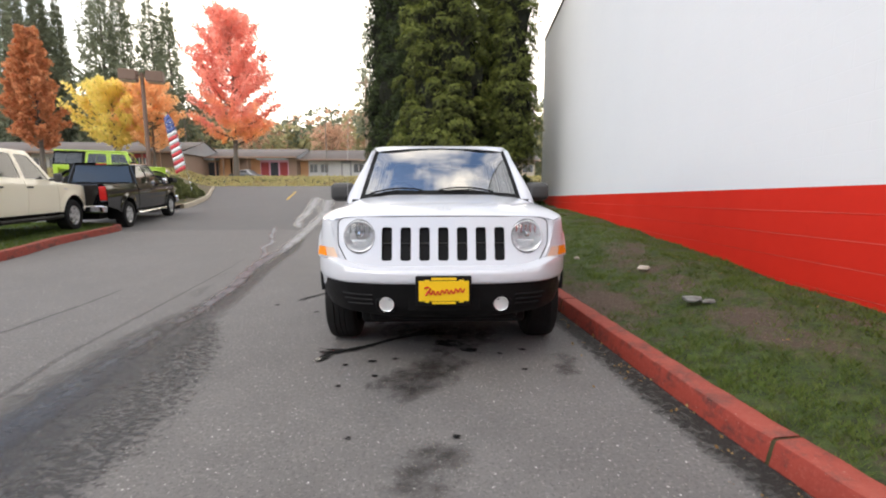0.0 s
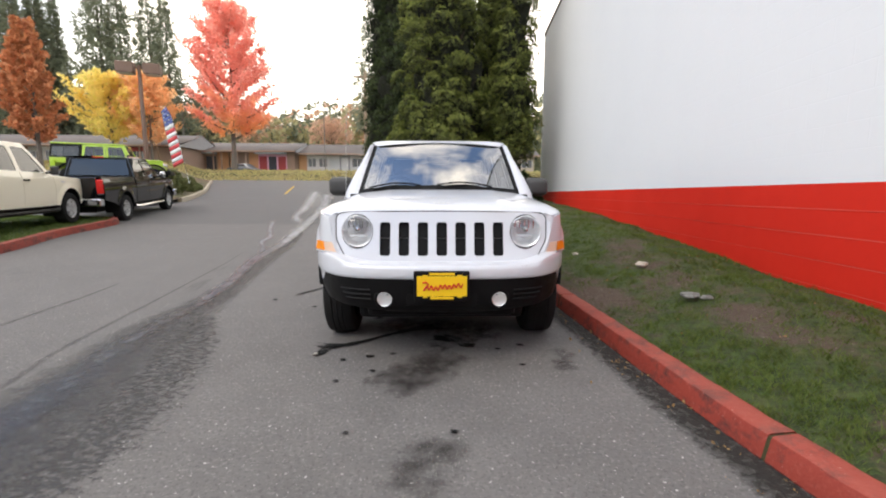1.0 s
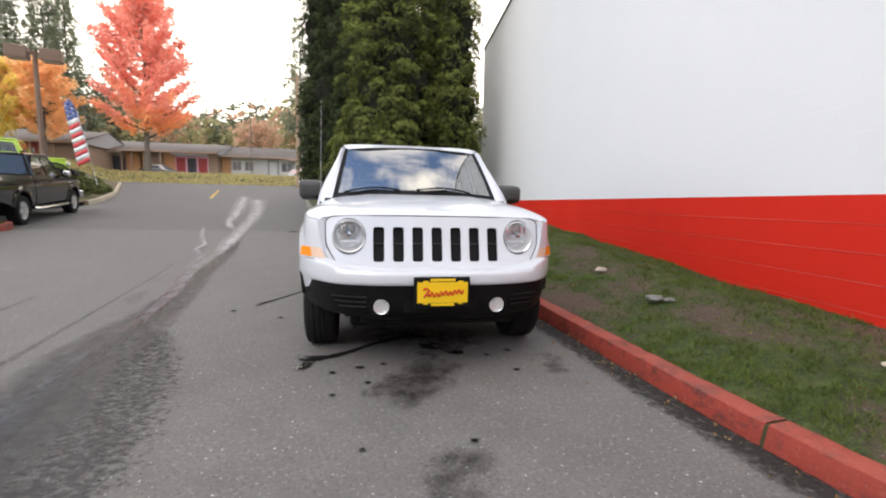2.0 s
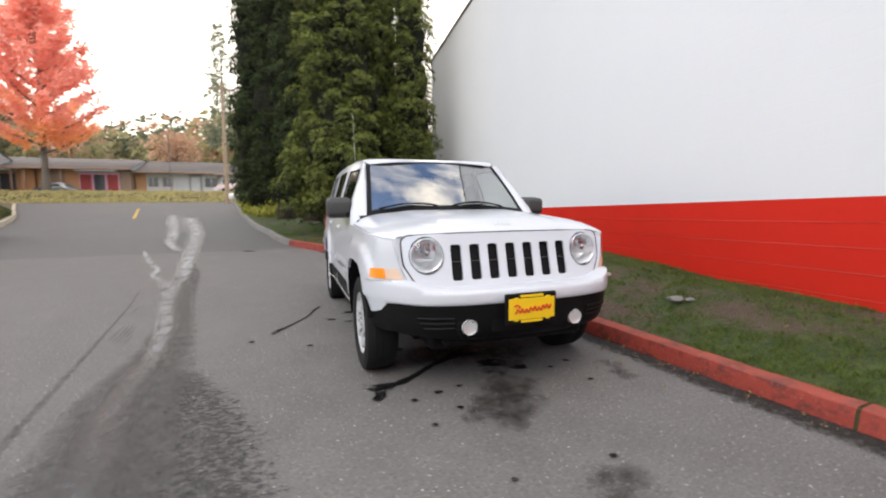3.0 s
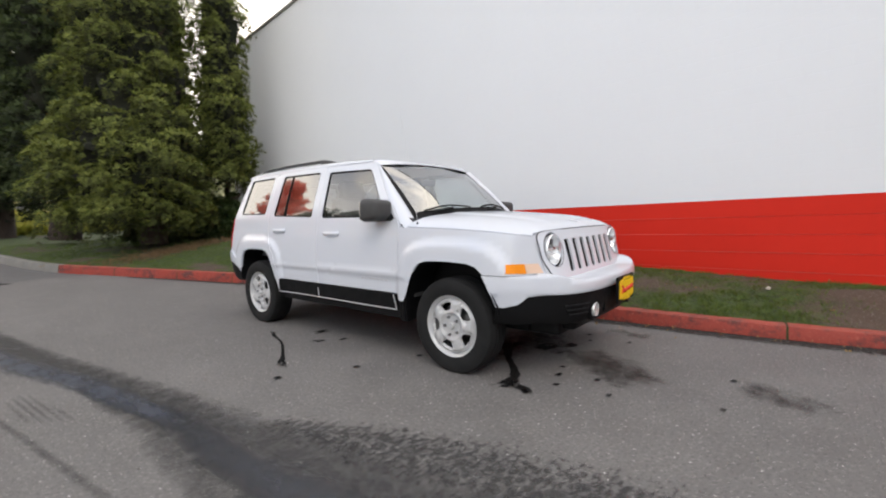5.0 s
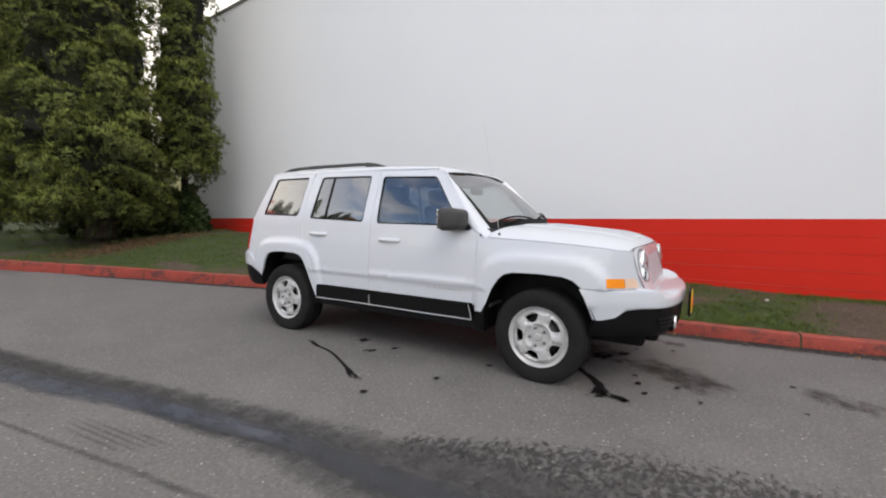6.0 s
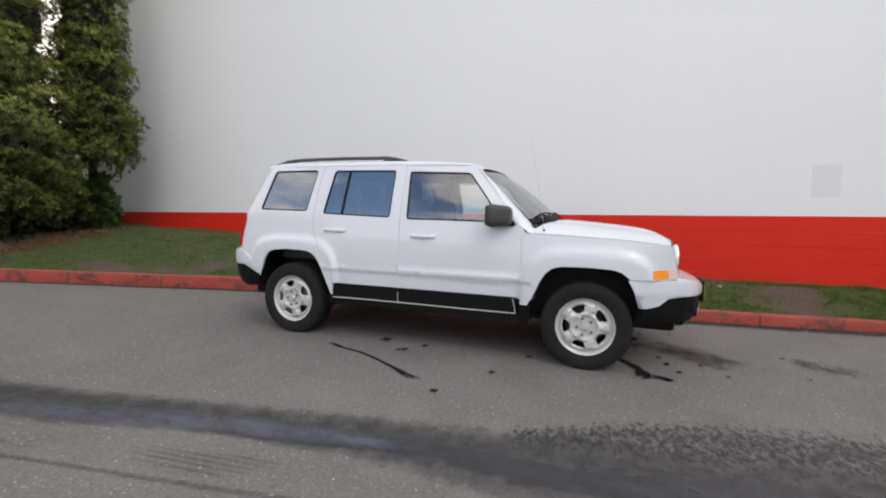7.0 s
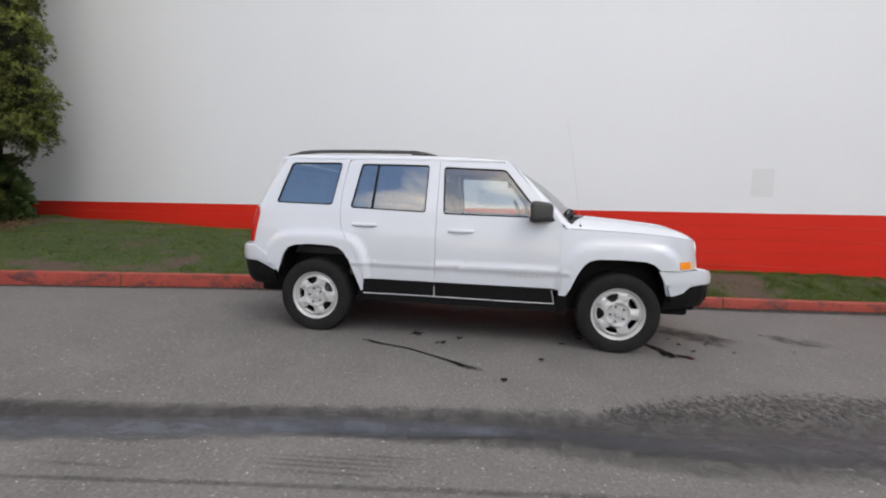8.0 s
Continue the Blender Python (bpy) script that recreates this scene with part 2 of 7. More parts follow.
def m_kerb():
    """Thick red paint, rubbed dark by tyres in places and worn to pale on the edges; tops lightened like skylight."""
    m = Mat("red_kerb_paint", rough=0.7)
    big, fine, scuff = m.noise(2.2, 5, 0.6), m.noise(38, 4, 0.7), m.noise(3.4, 7, 0.72, stretch=(1, 1, 1.6))
    c = m.mix(m.ramp(big, (0.35, 0.0), (0.7, 0.7)), (0.29, 0.038, 0.021), (0.20, 0.022, 0.012))
    c = m.mix(m.ramp(fine, (0.55, 0.0), (0.75, 0.5)), c, (0.44, 0.12, 0.085))
    c = m.mix(m.ramp(m.noise(14, 6, 0.75), (0.54, 0.0), (0.66, 0.75)), c, (0.115, 0.022, 0.016))
    c = m.mix(m.ramp(scuff, (0.50, 0.0), (0.60, 0.88)), c, (0.060, 0.020, 0.017))
    c = m.mix(m.ramp(m.noise(75, 3, 0.6), (0.66, 0.0), (0.72, 0.7)), c, (0.42, 0.24, 0.19))
    # pale dust and worn paint on the tops, with skylight painted in too
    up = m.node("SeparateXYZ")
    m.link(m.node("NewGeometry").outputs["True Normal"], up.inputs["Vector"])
    dust_light = m.mix(m.ramp(up.outputs["Z"], (0.6, 0.0), (0.95, 0.36)), (0.0, 0.0, 0.0), m.ramp(m.noise(5.5, 5, 0.7), (0.3, 0.25), (0.65, 1.0)))
    c = m.mix(dust_light, c, (0.42, 0.125, 0.085))
    m.set("Base Color", c)
    return m.bump(m.noise(26, 6, 0.7), 0.7, 0.007).m


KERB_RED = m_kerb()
KERB_MOSS = m_paint("joint_moss", (0.055, 0.050, 0.016), 0.95, 0.6, 20.0, 0.8)
KERB_GREY = m_paint("grey_concrete", (0.20, 0.19, 0.17), 0.9, 0.6, 3.0, 0.5)
KERB_TAN = m_paint("tan_concrete", (0.42, 0.36, 0.27), 0.9, 0.3, 2.0, 0.4)
BLACK_PLASTIC = m_paint("black_plastic", (0.006, 0.006, 0.0065), 0.55, 0.1, 9.0, 0.1)
BLACK_PLASTIC.node_tree.nodes["Principled BSDF"].inputs["Specular IOR Level"].default_value = 0.16
GREY_PLASTIC = m_paint("grey_plastic", (0.045, 0.044, 0.043), 0.55, 0.1, 9.0, 0.1)
LINE_YELLOW = m_paint("yellow_road_paint", (0.55, 0.36, 0.06), 0.8, 0.6, 6.0)

# ---------------------------------------------------------------- mesh helpers


def part(name, data, material, parent=None, label=""):
    """Links a bmesh or a mesh as one mesh object, under its thing where one is given."""
    if isinstance(data, bmesh.types.BMesh):
        me = bpy.data.meshes.new(name)
        data.to_mesh(me)
        data.free()
    else:
        me = data
    for mt in material if isinstance(material, (list, tuple)) else (material,):
        me.materials.append(mt)
    ob = new(name, me)
    if parent:
        ob.parent = parent
    if label:
        tagged(ob, label)
    return ob


def thing(name, m, label, category, group="", kind=""):
    """An Empty at a thing's base."""
    ob = new(name)
    ob.matrix_world = m
    return tagged(ob, label, category, group, kind)


def smooth(ob, angle=40):
    ob.data.shade_smooth()
    ob.data.set_sharp_from_angle(angle=radians(angle))
    return ob


def np_mesh(name, verts, faces, uv=None):
    """A mesh from arrays; all faces have the same number of corners."""
    verts, faces = np.asarray(verts, np.float32), np.asarray(faces, np.int32)
    me = bpy.data.meshes.new(name)
    me.vertices.add(len(verts))
    me.vertices.foreach_set("co", verts.ravel())
    k = faces.shape[1]
    me.loops.add(faces.size)
    me.loops.foreach_set("vertex_index", faces.ravel())
    me.polygons.add(len(faces))
    me.polygons.foreach_set("loop_start", np.arange(0, faces.size, k, dtype=np.int32))
    if uv is not None:
        me.uv_layers.new().data.foreach_set("uv", np.asarray(uv, np.float32)[faces.ravel()].ravel())
    me.update(calc_edges=True)
    return me


def grid_faces(nu, nv, closed_u=False):
    fs = []
    for i in range(nu if closed_u else nu - 1):
        for j in range(nv - 1):
            a, b = i * nv + j, ((i + 1) % nu) * nv + j
            fs.append((a, b, b + 1, a + 1))
    return fs


def loft(name, rows, closed_u=False, flip=False, uv=None):
    """A skin over rows of points, all of the same length."""
    rows = np.asarray(rows, float)
    fs = np.array(grid_faces(rows.shape[0], rows.shape[1], closed_u))
    if flip:
        fs = fs[:, ::-1]
    return np_mesh(name, rows.reshape(-1, 3), fs, uv)


def box_bm(cx, cy, cz, sx, sy, sz, bevel=0.0, seg=2, m=None):
    bm = bmesh.new()
    bmesh.ops.create_cube(bm, size=1)
    bmesh.ops.scale(bm, vec=(sx, sy, sz), verts=bm.verts)
    if bevel:
        bmesh.ops.bevel(bm, geom=bm.edges[:], offset=bevel, segments=seg, profile=0.5, affect="EDGES")
    bmesh.ops.translate(bm, vec=(cx, cy, cz), verts=bm.verts)
    if m is not None:
        bmesh.ops.transform(bm, matrix=m, verts=bm.verts)
    return bm


def tube(name, path, radii, n=8, closed=False):
    """A round bar along a path; radii: one number or one for each point."""
    path = [Vector(p) for p in path]
    radii = radii if isinstance(radii, (list, tuple)) else [radii] * len(path)
    rows = []
    for i, p in enumerate(path):
        if closed:
            d = path[(i + 1) % len(path)] - path[i - 1]
        else:
            d = path[min(i + 1, len(path) - 1)] - path[max(i - 1, 0)]
        q = d.to_track_quat("Z", "Y")
        rows.append([p + q @ Vector((math.cos(a) * radii[i], math.sin(a) * radii[i], 0)) for a in np.linspace(0, 2 * math.pi, n + 1)[:n]])
    vs = [v for r in rows for v in r]
    fs = []
    for i in range(len(rows) if closed else len(rows) - 1):
        for j in range(n):
            a, b = i * n, ((i + 1) % len(rows)) * n
            fs.append((a + j, a + (j + 1) % n, b + (j + 1) % n, b + j))
    if not closed:
        vs += [path[0], path[-1]]
        c0, c1, e = len(vs) - 2, len(vs) - 1, (len(rows) - 1) * n
        fs += [(c0, (j + 1) % n, j, j) for j in range(n)] + [(c1, e + j, e + (j + 1) % n, e + (j + 1) % n) for j in range(n)]
    me = bpy.data.meshes.new(name)
    me.from_pydata(vs, [], [f[:3] if f[2] == f[3] else f for f in fs])
    return me


def lathe(name, profile, n=32, axis="x", centre=(0, 0, 0)):
    """A turned solid: profile of (radius, along the axis)."""
    rows = []
    for a in np.linspace(0, 2 * math.pi, n + 1)[:n]:
        row = []
        for r, h in profile:
            c, s = r * math.cos(a), r * math.sin(a)
            row.append({"x": (h, c, s), "y": (c, h, s), "z": (c, s, h)}[axis])
        rows.append(np.array(row) + centre)
    return loft(name, rows, closed_u=True, flip=axis == "y")


# ---------------------------------------------------------------- the lie of the land


def road_z(y):
    return 0.055 * 1.5 * np.log1p(np.exp(np.clip((np.minimum(y, 43.0) - 7.7) / 1.5, -30, 30)))


def sstep(a, b, v):
    t = np.clip((v - a) / (b - a), 0, 1)
    return t * t * (3 - 2 * t)


def ground_z(x, y):
    z = road_z(y)
    edge = np.interp(y, [16.0, 24.5, 31.5, 43.0, 60.0], [-11.6, -14.4, -17.8, -23.5, -32.0])
    z = z + sstep(0.0, -3.9, x - edge) * sstep(12.5, 17.5, y) * 0.95
    return z + sstep(43.0, 49, y) * 1.15 - sstep(49.5, 54, y) * 0.3


KERB = [(2.75, -14), (1.99, -6.0), (1.592, -3.3), (1.372, -1.9), (1.288, -1.0), (1.203, 0.2), (1.08, 1.7), (0.78, 4.25), (0.33, 5.85), (-0.10, 7.15),
        (-0.72, 8.6), (-1.37, 9.95), (-1.75, 11.3), (-2.05, 13.0), (-2.85, 16.8), (-4.35, 27.0), (-6.2, 41.0)]


def resample(pts, step):
    """A smooth run of points through pts (Catmull-Rom), about step apart."""
    p = np.array(pts, float)
    p = np.vstack([2 * p[0] - p[1], p, 2 * p[-1] - p[-2]])
    out = []
    for i in range(1, len(p) - 2):
        n = max(2, int(np.linalg.norm(p[i + 1] - p[i]) / step))
        for t in np.linspace(0, 1, n, endpoint=False):
            a, b, c, d = p[i - 1], p[i], p[i + 1], p[i + 2]
            out.append(0.5 * (2 * b + (c - a) * t + (2 * a - 5 * b + 4 * c - d) * t**2 + (3 * b - a - 3 * c + d) * t**3))
    return np.array(out + [p[-2]])


KERB_RUN = resample(KERB, 0.05)
WALL_A = math.atan(0.085)
WALL_DIP = radians(-0.66)


def wall_x(y):
    return 3.05 + 0.085 * y


def kerb_x(y):
    return np.interp(y, KERB_RUN[:, 1], KERB_RUN[:, 0])


def bank_top(y):
    """Height of the grass along the wall and under the trees."""
    return np.interp(y, [-14, -4, -2, 0, 4.5, 8, 11, 14, 18, 26, 41], [0.34, 0.33, 0.29, 0.33, 0.54, 0.64, 0.69, 0.77, 0.80, 1.25, 2.4])


# ---------------------------------------------------------------- ground, road and kerbs
xs = np.unique(np.concatenate([np.linspace(-300, -40, 14), np.linspace(-40, -10, 31), np.linspace(-10, 12, 45), np.linspace(12, 40, 15), np.linspace(40, 300, 14)]))
ys = np.unique(np.concatenate([np.linspace(-200, -14, 10), np.linspace(-14, 60, 112), np.linspace(60, 400, 18)]))
gx, gy = np.meshgrid(xs, ys, indexing="ij")
ground = part("ground", loft("ground", np.stack([gx, gy, ground_z(gx, gy)], -1), flip=False), [ASPHALT, VERGE])
tagged(ground, "grey worn asphalt lot rising gently to a grassy bank", "ground", kind="structure")
mid = np.array([p.center for p in ground.data.polygons])
ground.data.polygons.foreach_set("material_index", ((mid[:, 1] > 43.2) | (mid[:, 1] < -100)).astype(np.int32))
ground.data.shade_smooth()


def kerb_h(y):
    """The kerb stands lower towards the lot's mouth."""
    return np.interp(y, [-3.0, -1.2, 2.0, 5.0], [0.108, 0.116, 0.142, 0.162])


def kerb_segment(run, material, parent, label="", h=None):
    """One cast length of kerb along a run; the grass side is to its right."""
    fixed = h
    rows = []
    for i, p in enumerate(run):
        h = fixed or float(kerb_h(p[1]))
        prof = [(-0.01, -0.06), (-0.005, 0.0), (0.014, h - 0.020), (0.020, h - 0.006), (0.032, h), (0.146, h), (0.157, h - 0.010), (0.16, -0.06)]
        d = run[min(i + 1, len(run) - 1)] - run[max(i - 1, 0)]
        d = d / np.linalg.norm(d)
        out = np.array((d[1], -d[0]))
        q = p + d * (0.009 if i == 0 else -0.009 if i == len(run) - 1 else 0)
        chip = 0.002 * math.sin(p[1] * 9.1 + p[0] * 3) * math.sin(p[1] * 23.7)
        rows.append([(*(q + out * (u + (chip if v > 0.06 else 0))), v + ground_z(q[0], q[1]) + (chip if v > 0.06 else 0)) for u, v in prof])
    me = loft("kerb_stone", rows, flip=True)
    bm = bmesh.new()
    bm.from_mesh(me)
    bmesh.ops.holes_fill(bm, edges=[e for e in bm.edges if e.is_boundary], sides=0)
    bm.to_mesh(me)
    bm.free()
    return smooth(part("kerb_stone", me, material, parent, label), 28)


kerb = thing("kerb", Matrix(), "concrete kerb along the grass, red paint then bare grey", "kerb", kind="structure")
cuts = [int(np.argmin(abs(KERB_RUN[:, 1] - y))) for y in (-14, -11.6, -9.2, -6.7, -4.2, -1.80, 0.6, 3.0, 5.83, 7.14, 8.6, 9.9, 13.0, 16.0, 20.0, 25.0, 32.0, 41.0)]
for n, (a, b) in enumerate(zip(cuts, cuts[1:])):
    red = KERB_RUN[b][1] < 10.2
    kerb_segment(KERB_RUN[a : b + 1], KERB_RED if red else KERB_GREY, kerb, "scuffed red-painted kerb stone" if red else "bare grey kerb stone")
    if 0 < n < 11:
        way = KERB_RUN[a + 1] - KERB_RUN[a]
        way = way / np.linalg.norm(way) * 0.022
        moss = kerb_segment(np.array([KERB_RUN[a] - way, KERB_RUN[a] + way]), KERB_MOSS, kerb, "mossy dirt packed in the joint", float(kerb_h(KERB_RUN[a][1])) - 0.008)
        moss.name = "joint_filling"

# the strip of grass between kerb and wall, and on under the trees
rows = []
for p in resample([(kerb_x(y), y) for y in np.arange(-14, 41.1, 1.0)], 0.14):
    x0, y = p[0] + 0.135, p[1]
    x1 = wall_x(y) + 0.05 if y < 13.6 else wall_x(y) + 0.05 + (y - 13.6) * 2.0
    row = []
    for u in np.linspace(0, 1, 41):
        x = x0 + (x1 - x0) * u
        zk = float(kerb_h(y)) - 0.012 + road_z(y)
        lump = 0.03 * noise.noise((x * 1.3, y * 1.3, 0)) * min(1, u * 5)
        row.append((x, y, zk + (bank_top(y) - zk) * sstep(0, 0.75, u) + lump))
    rows.append(row)
verge = part("grass_verge", loft("grass_verge", rows, flip=True), GRASS)
tagged(verge, "patchy green lawn with bare brown soil beside the kerb", "lawn", kind="structure")
verge.data.shade_smooth()
VERGE_ROWS = np.array(rows)


def soil_at(x, y):
    """How bare the lawn is, 0 to 1: a trodden strip by the kerb, a worn band nearer the wall, shade under the trees."""
    u = (x - kerb_x(y)) / (wall_x(y) - kerb_x(y))
    n = noise.noise((x * 1.1, y * 1.1, 3.0)) + 0.5 * noise.noise((x * 3.1, y * 3.1, 1.0))
    by_kerb = (1 - sstep(0.20, 0.42, u)) * sstep(-1.1, 0.3, y) * (1 - sstep(3.2, 5.0, y)) * 0.66
    band = sstep(0.42, 0.56, u) * (1 - sstep(0.70, 0.84, u)) * (1 - sstep(2.0, 4.5, y)) * 0.45
    shade = sstep(8.9, 9.6, y) * (1 - sstep(11.5, 13, y)) * sstep(0.15, 0.4, u) * 0.5
    return float(np.clip(max(by_kerb, band, shade, 0.34 - 0.14 * float(sstep(-1.5, 1.5, y))) + 0.8 * n, 0, 1))


soil = verge.data.attributes.new("soil", "FLOAT", "POINT")
SOIL = np.array([[soil_at(p[0], p[1]) for p in row] for row in VERGE_ROWS], np.float32)
soil.data.foreach_set("value", SOIL.ravel())


def blades(name, pts, rng, height, width, lean=0.5):
    """Grass: a bent blade of two triangles at each place."""
    n = len(pts)
    a = rng.uniform(0, 2 * np.pi, n)
    h = height * rng.uniform(0.5, 1.3, n)
    side = np.stack([np.cos(a), np.sin(a), 0 * a], -1) * width
    b = rng.uniform(0, 2 * np.pi, n)
    tip = np.stack([np.cos(b) * lean * h, np.sin(b) * lean * h, h], -1)
    v = np.stack([pts - side, pts + side, pts + tip], 1).reshape(-1, 3)
    return np_mesh(name, v, np.arange(3 * n).reshape(-1, 3))


rng = np.random.default_rng(4)
BLADE = m_foliage("grass_blade", (0.098, 0.160, 0.018), (0.040, 0.078, 0.009), 3.2, 0.7, (0.17, 0.20, 0.045))
ii, jj = rng.uniform(0, 1, 330000), rng.uniform(0.01, 1, 330000)
yy = -4.5 + 20 * ii**1.15
idx = np.clip(np.searchsorted(VERGE_ROWS[:, 0, 1], yy) - 1, 0, len(VERGE_ROWS) - 2)
fr = ((yy - VERGE_ROWS[idx, 0, 1]) / (VERGE_ROWS[idx + 1, 0, 1] - VERGE_ROWS[idx, 0, 1]))[:, None]
cj = jj * 40
c0 = np.clip(cj.astype(int), 0, 39)
fc = (cj - c0)[:, None]
pa = VERGE_ROWS[idx, c0] * (1 - fc) + VERGE_ROWS[idx, c0 + 1] * fc
pb = VERGE_ROWS[idx + 1, c0] * (1 - fc) + VERGE_ROWS[idx + 1, c0 + 1] * fc
pts = pa * (1 - fr) + pb * fr
bare = (SOIL[idx, c0] * (1 - fc[:, 0]) + SOIL[idx, c0 + 1] * fc[:, 0]) * (1 - fr[:, 0]) + (SOIL[idx + 1, c0] * (1 - fc[:, 0]) + SOIL[idx + 1, c0 + 1] * fc[:, 0]) * fr[:, 0]
keep = bare < rng.uniform(0.05, 0.75, len(pts))
pts, bare = pts[keep] - (0, 0, 0.004), bare[keep]
clump = np.array([noise.noise((p[0] * 9, p[1] * 9, 0.5)) + 0.7 * noise.noise((p[0] * 26, p[1] * 26, 2.5)) for p in pts.tolist()])
keep = clump > rng.uniform(-0.65, 0.45, len(pts))
lawn_grass = part("lawn_grass", blades("lawn_grass", pts[keep], rng, (0.018 + 0.032 * np.clip(clump + 0.25, 0, 1))[keep], 0.0032, 0.8), BLADE)
tagged(lawn_grass, "short green grass blades in tufts between bare soil", "grass", kind="stuff")


def stain(name, path, widths, material, z=0.005, label="", group=""):
    """A thin stain on the asphalt along a path."""
    run = resample(path, 0.06)
    ws = np.interp(np.linspace(0, 1, len(run)), np.linspace(0, 1, len(widths)), widths)
    rows, uv = [], []
    for i, p in enumerate(run):
        d = run[min(i + 1, len(run) - 1)] - run[max(i - 1, 0)]
        d = d / np.linalg.norm(d)
        out = np.array((d[1], -d[0]))
        end = max(0, 1 - min(i, len(run) - 1 - i) / 5)
        row = []
        for u in np.linspace(-1, 1, 9):
            q = p + out * u * ws[i]
            row.append((*q, ground_z(q[0], q[1]) + z))
            uv.append((max(abs(u), end), i))
        rows.append(row)
    ob = part(name, loft(name, rows, flip=True, uv=np.array(uv)), material)
    return tagged(ob, label, "stain", group, "structure")


# ---------------------------------------------------------------- the white and red building
wall_m = pose(3.05, 0, 0, 0, 0, -math.degrees(WALL_A)) @ Matrix.Rotation(WALL_DIP, 4, "X")
# local y runs along the wall, x into the building; red paint up to RED_TOP
Y0, Y1, RED_TOP, WALL_H = -14.0, 13.9, 1.178, 7.05
building = thing("building", wall_m, "windowless white block building with a red painted base", "building", kind="structure")


def wall_bm(y0, y1, z0, z1, x0, x1):
    return box_bm((x0 + x1) / 2, (y0 + y1) / 2, (z0 + z1) / 2, x1 - x0, y1 - y0, z1 - z0)


part("wall_upper", wall_bm(Y0, Y1, RED_TOP, WALL_H, 0.0, 0.3), WALL_WHITE, building, "white painted block wall")
part("wall_core", wall_bm(Y0, Y1 - 0.01, -0.6, RED_TOP, 0.012, 0.29), WALL_RED, building)
z = RED_TOP
while z > -0.3:
    for ya, yb in ((Y0, -7.5), (-7.5, Y1)):
        bm = box_bm(0.012, (ya + yb) / 2, z - 0.1015, 0.025, yb - ya - 0.001, 0.2 if z < RED_TOP else 0.203, 0.0035, 1)
        part("block_course", bm, WALL_RED, building)
    z -= 0.203
# paler red stands for the skylight caught on the course ledges
JOINT = m_paint("skylit_red_joint", (0.66, 0.085, 0.060), 0.7, 0.6, 1.5, 0.3)
for k in range(1, 5):
    for ya, yb in ((Y0, -7.5), (-7.5, Y1)):
        run = [(-0.0015 + 0.0014 * math.sin(y * 2.7 + k), y, RED_TOP - 0.203 * k + 0.0015 * math.sin(y * 1.9 + 2 * k)) for y in np.arange(ya, yb, 0.35)]
        part("block_joint", tube("block_joint", run, [0.0022 + 0.0012 * math.sin(y * 1.3 + k) for _, y, _ in run], 5), JOINT, building, "pale line of a block joint, skylight painted into its colour")
part("wall_end", wall_bm(Y1 - 0.3, Y1 - 0.002, -0.6, WALL_H - 0.003, 0.302, 14), WALL_WHITE, building)
part("wall_back", wall_bm(Y0, Y1, -0.6, WALL_H - 0.003, 14.002, 14.3), WALL_WHITE, building)
part("wall_front_end", wall_bm(Y0, Y0 + 0.3, -0.6, WALL_H - 0.003, 0.302, 14), WALL_WHITE, building)
part("roof", wall_bm(Y0, Y1, WALL_H, WALL_H + 0.08, -0.03, 14.3), KERB_GREY, building, "flat roof with a thin metal edge")
part("panel", box_bm(0.0005, -2.86, 1.635, 0.009, 0.29, 0.42), WALL_PATCH, building, "square of grey paint over a filled opening")

# an unseen plain wall added behind the walk's start to block low southern skylight
tagged(part("unseen_shade_wall", box_bm(-16.0, -14.4, 2.6, 37.0, 0.3, 6.2), m_paint("shade_wall_grey", (0.24, 0.235, 0.225), 0.85, 0.2, 0.6, 0.2)), "unseen plain grey wall added to block low skylight", "wall", kind="structure")

# ---------------------------------------------------------------- plants


def tuft(rng, n, length, width, spread=1.0):
    """Blades that spring from one point into a dome: (n, 4, 3) corners."""
    d = rng.normal(size=(n, 3))
    d[:, 2] = np.abs(d[:, 2]) * 0.9 + 0.25
    d[:, :2] *= spread
    d /= np.linalg.norm(d, axis=1, keepdims=True)
    side = np.cross(d, rng.normal(size=(n, 3)))
    side /= np.linalg.norm(side, axis=1, keepdims=True)
    ln = length * rng.uniform(0.6, 1.15, (n, 1))
    w = width * rng.uniform(0.7, 1.2, (n, 1))
    base = d * ln * 0.15
    return np.stack([base, d * ln * 0.6 + side * w, d * ln, d * ln * 0.6 - side * w], 1)


def frame_of(d):
    """Turns that carry z to each way in d."""
    d = d / np.linalg.norm(d, axis=1, keepdims=True)
    a = np.where(np.abs(d[:, 2:3]) < 0.9, np.array([[0, 0, 1.0]]), np.array([[1.0, 0, 0]]))
    x = np.cross(a, d)
    x /= np.linalg.norm(x, axis=1, keepdims=True)
    return np.stack([x, np.cross(d, x), d], -1)


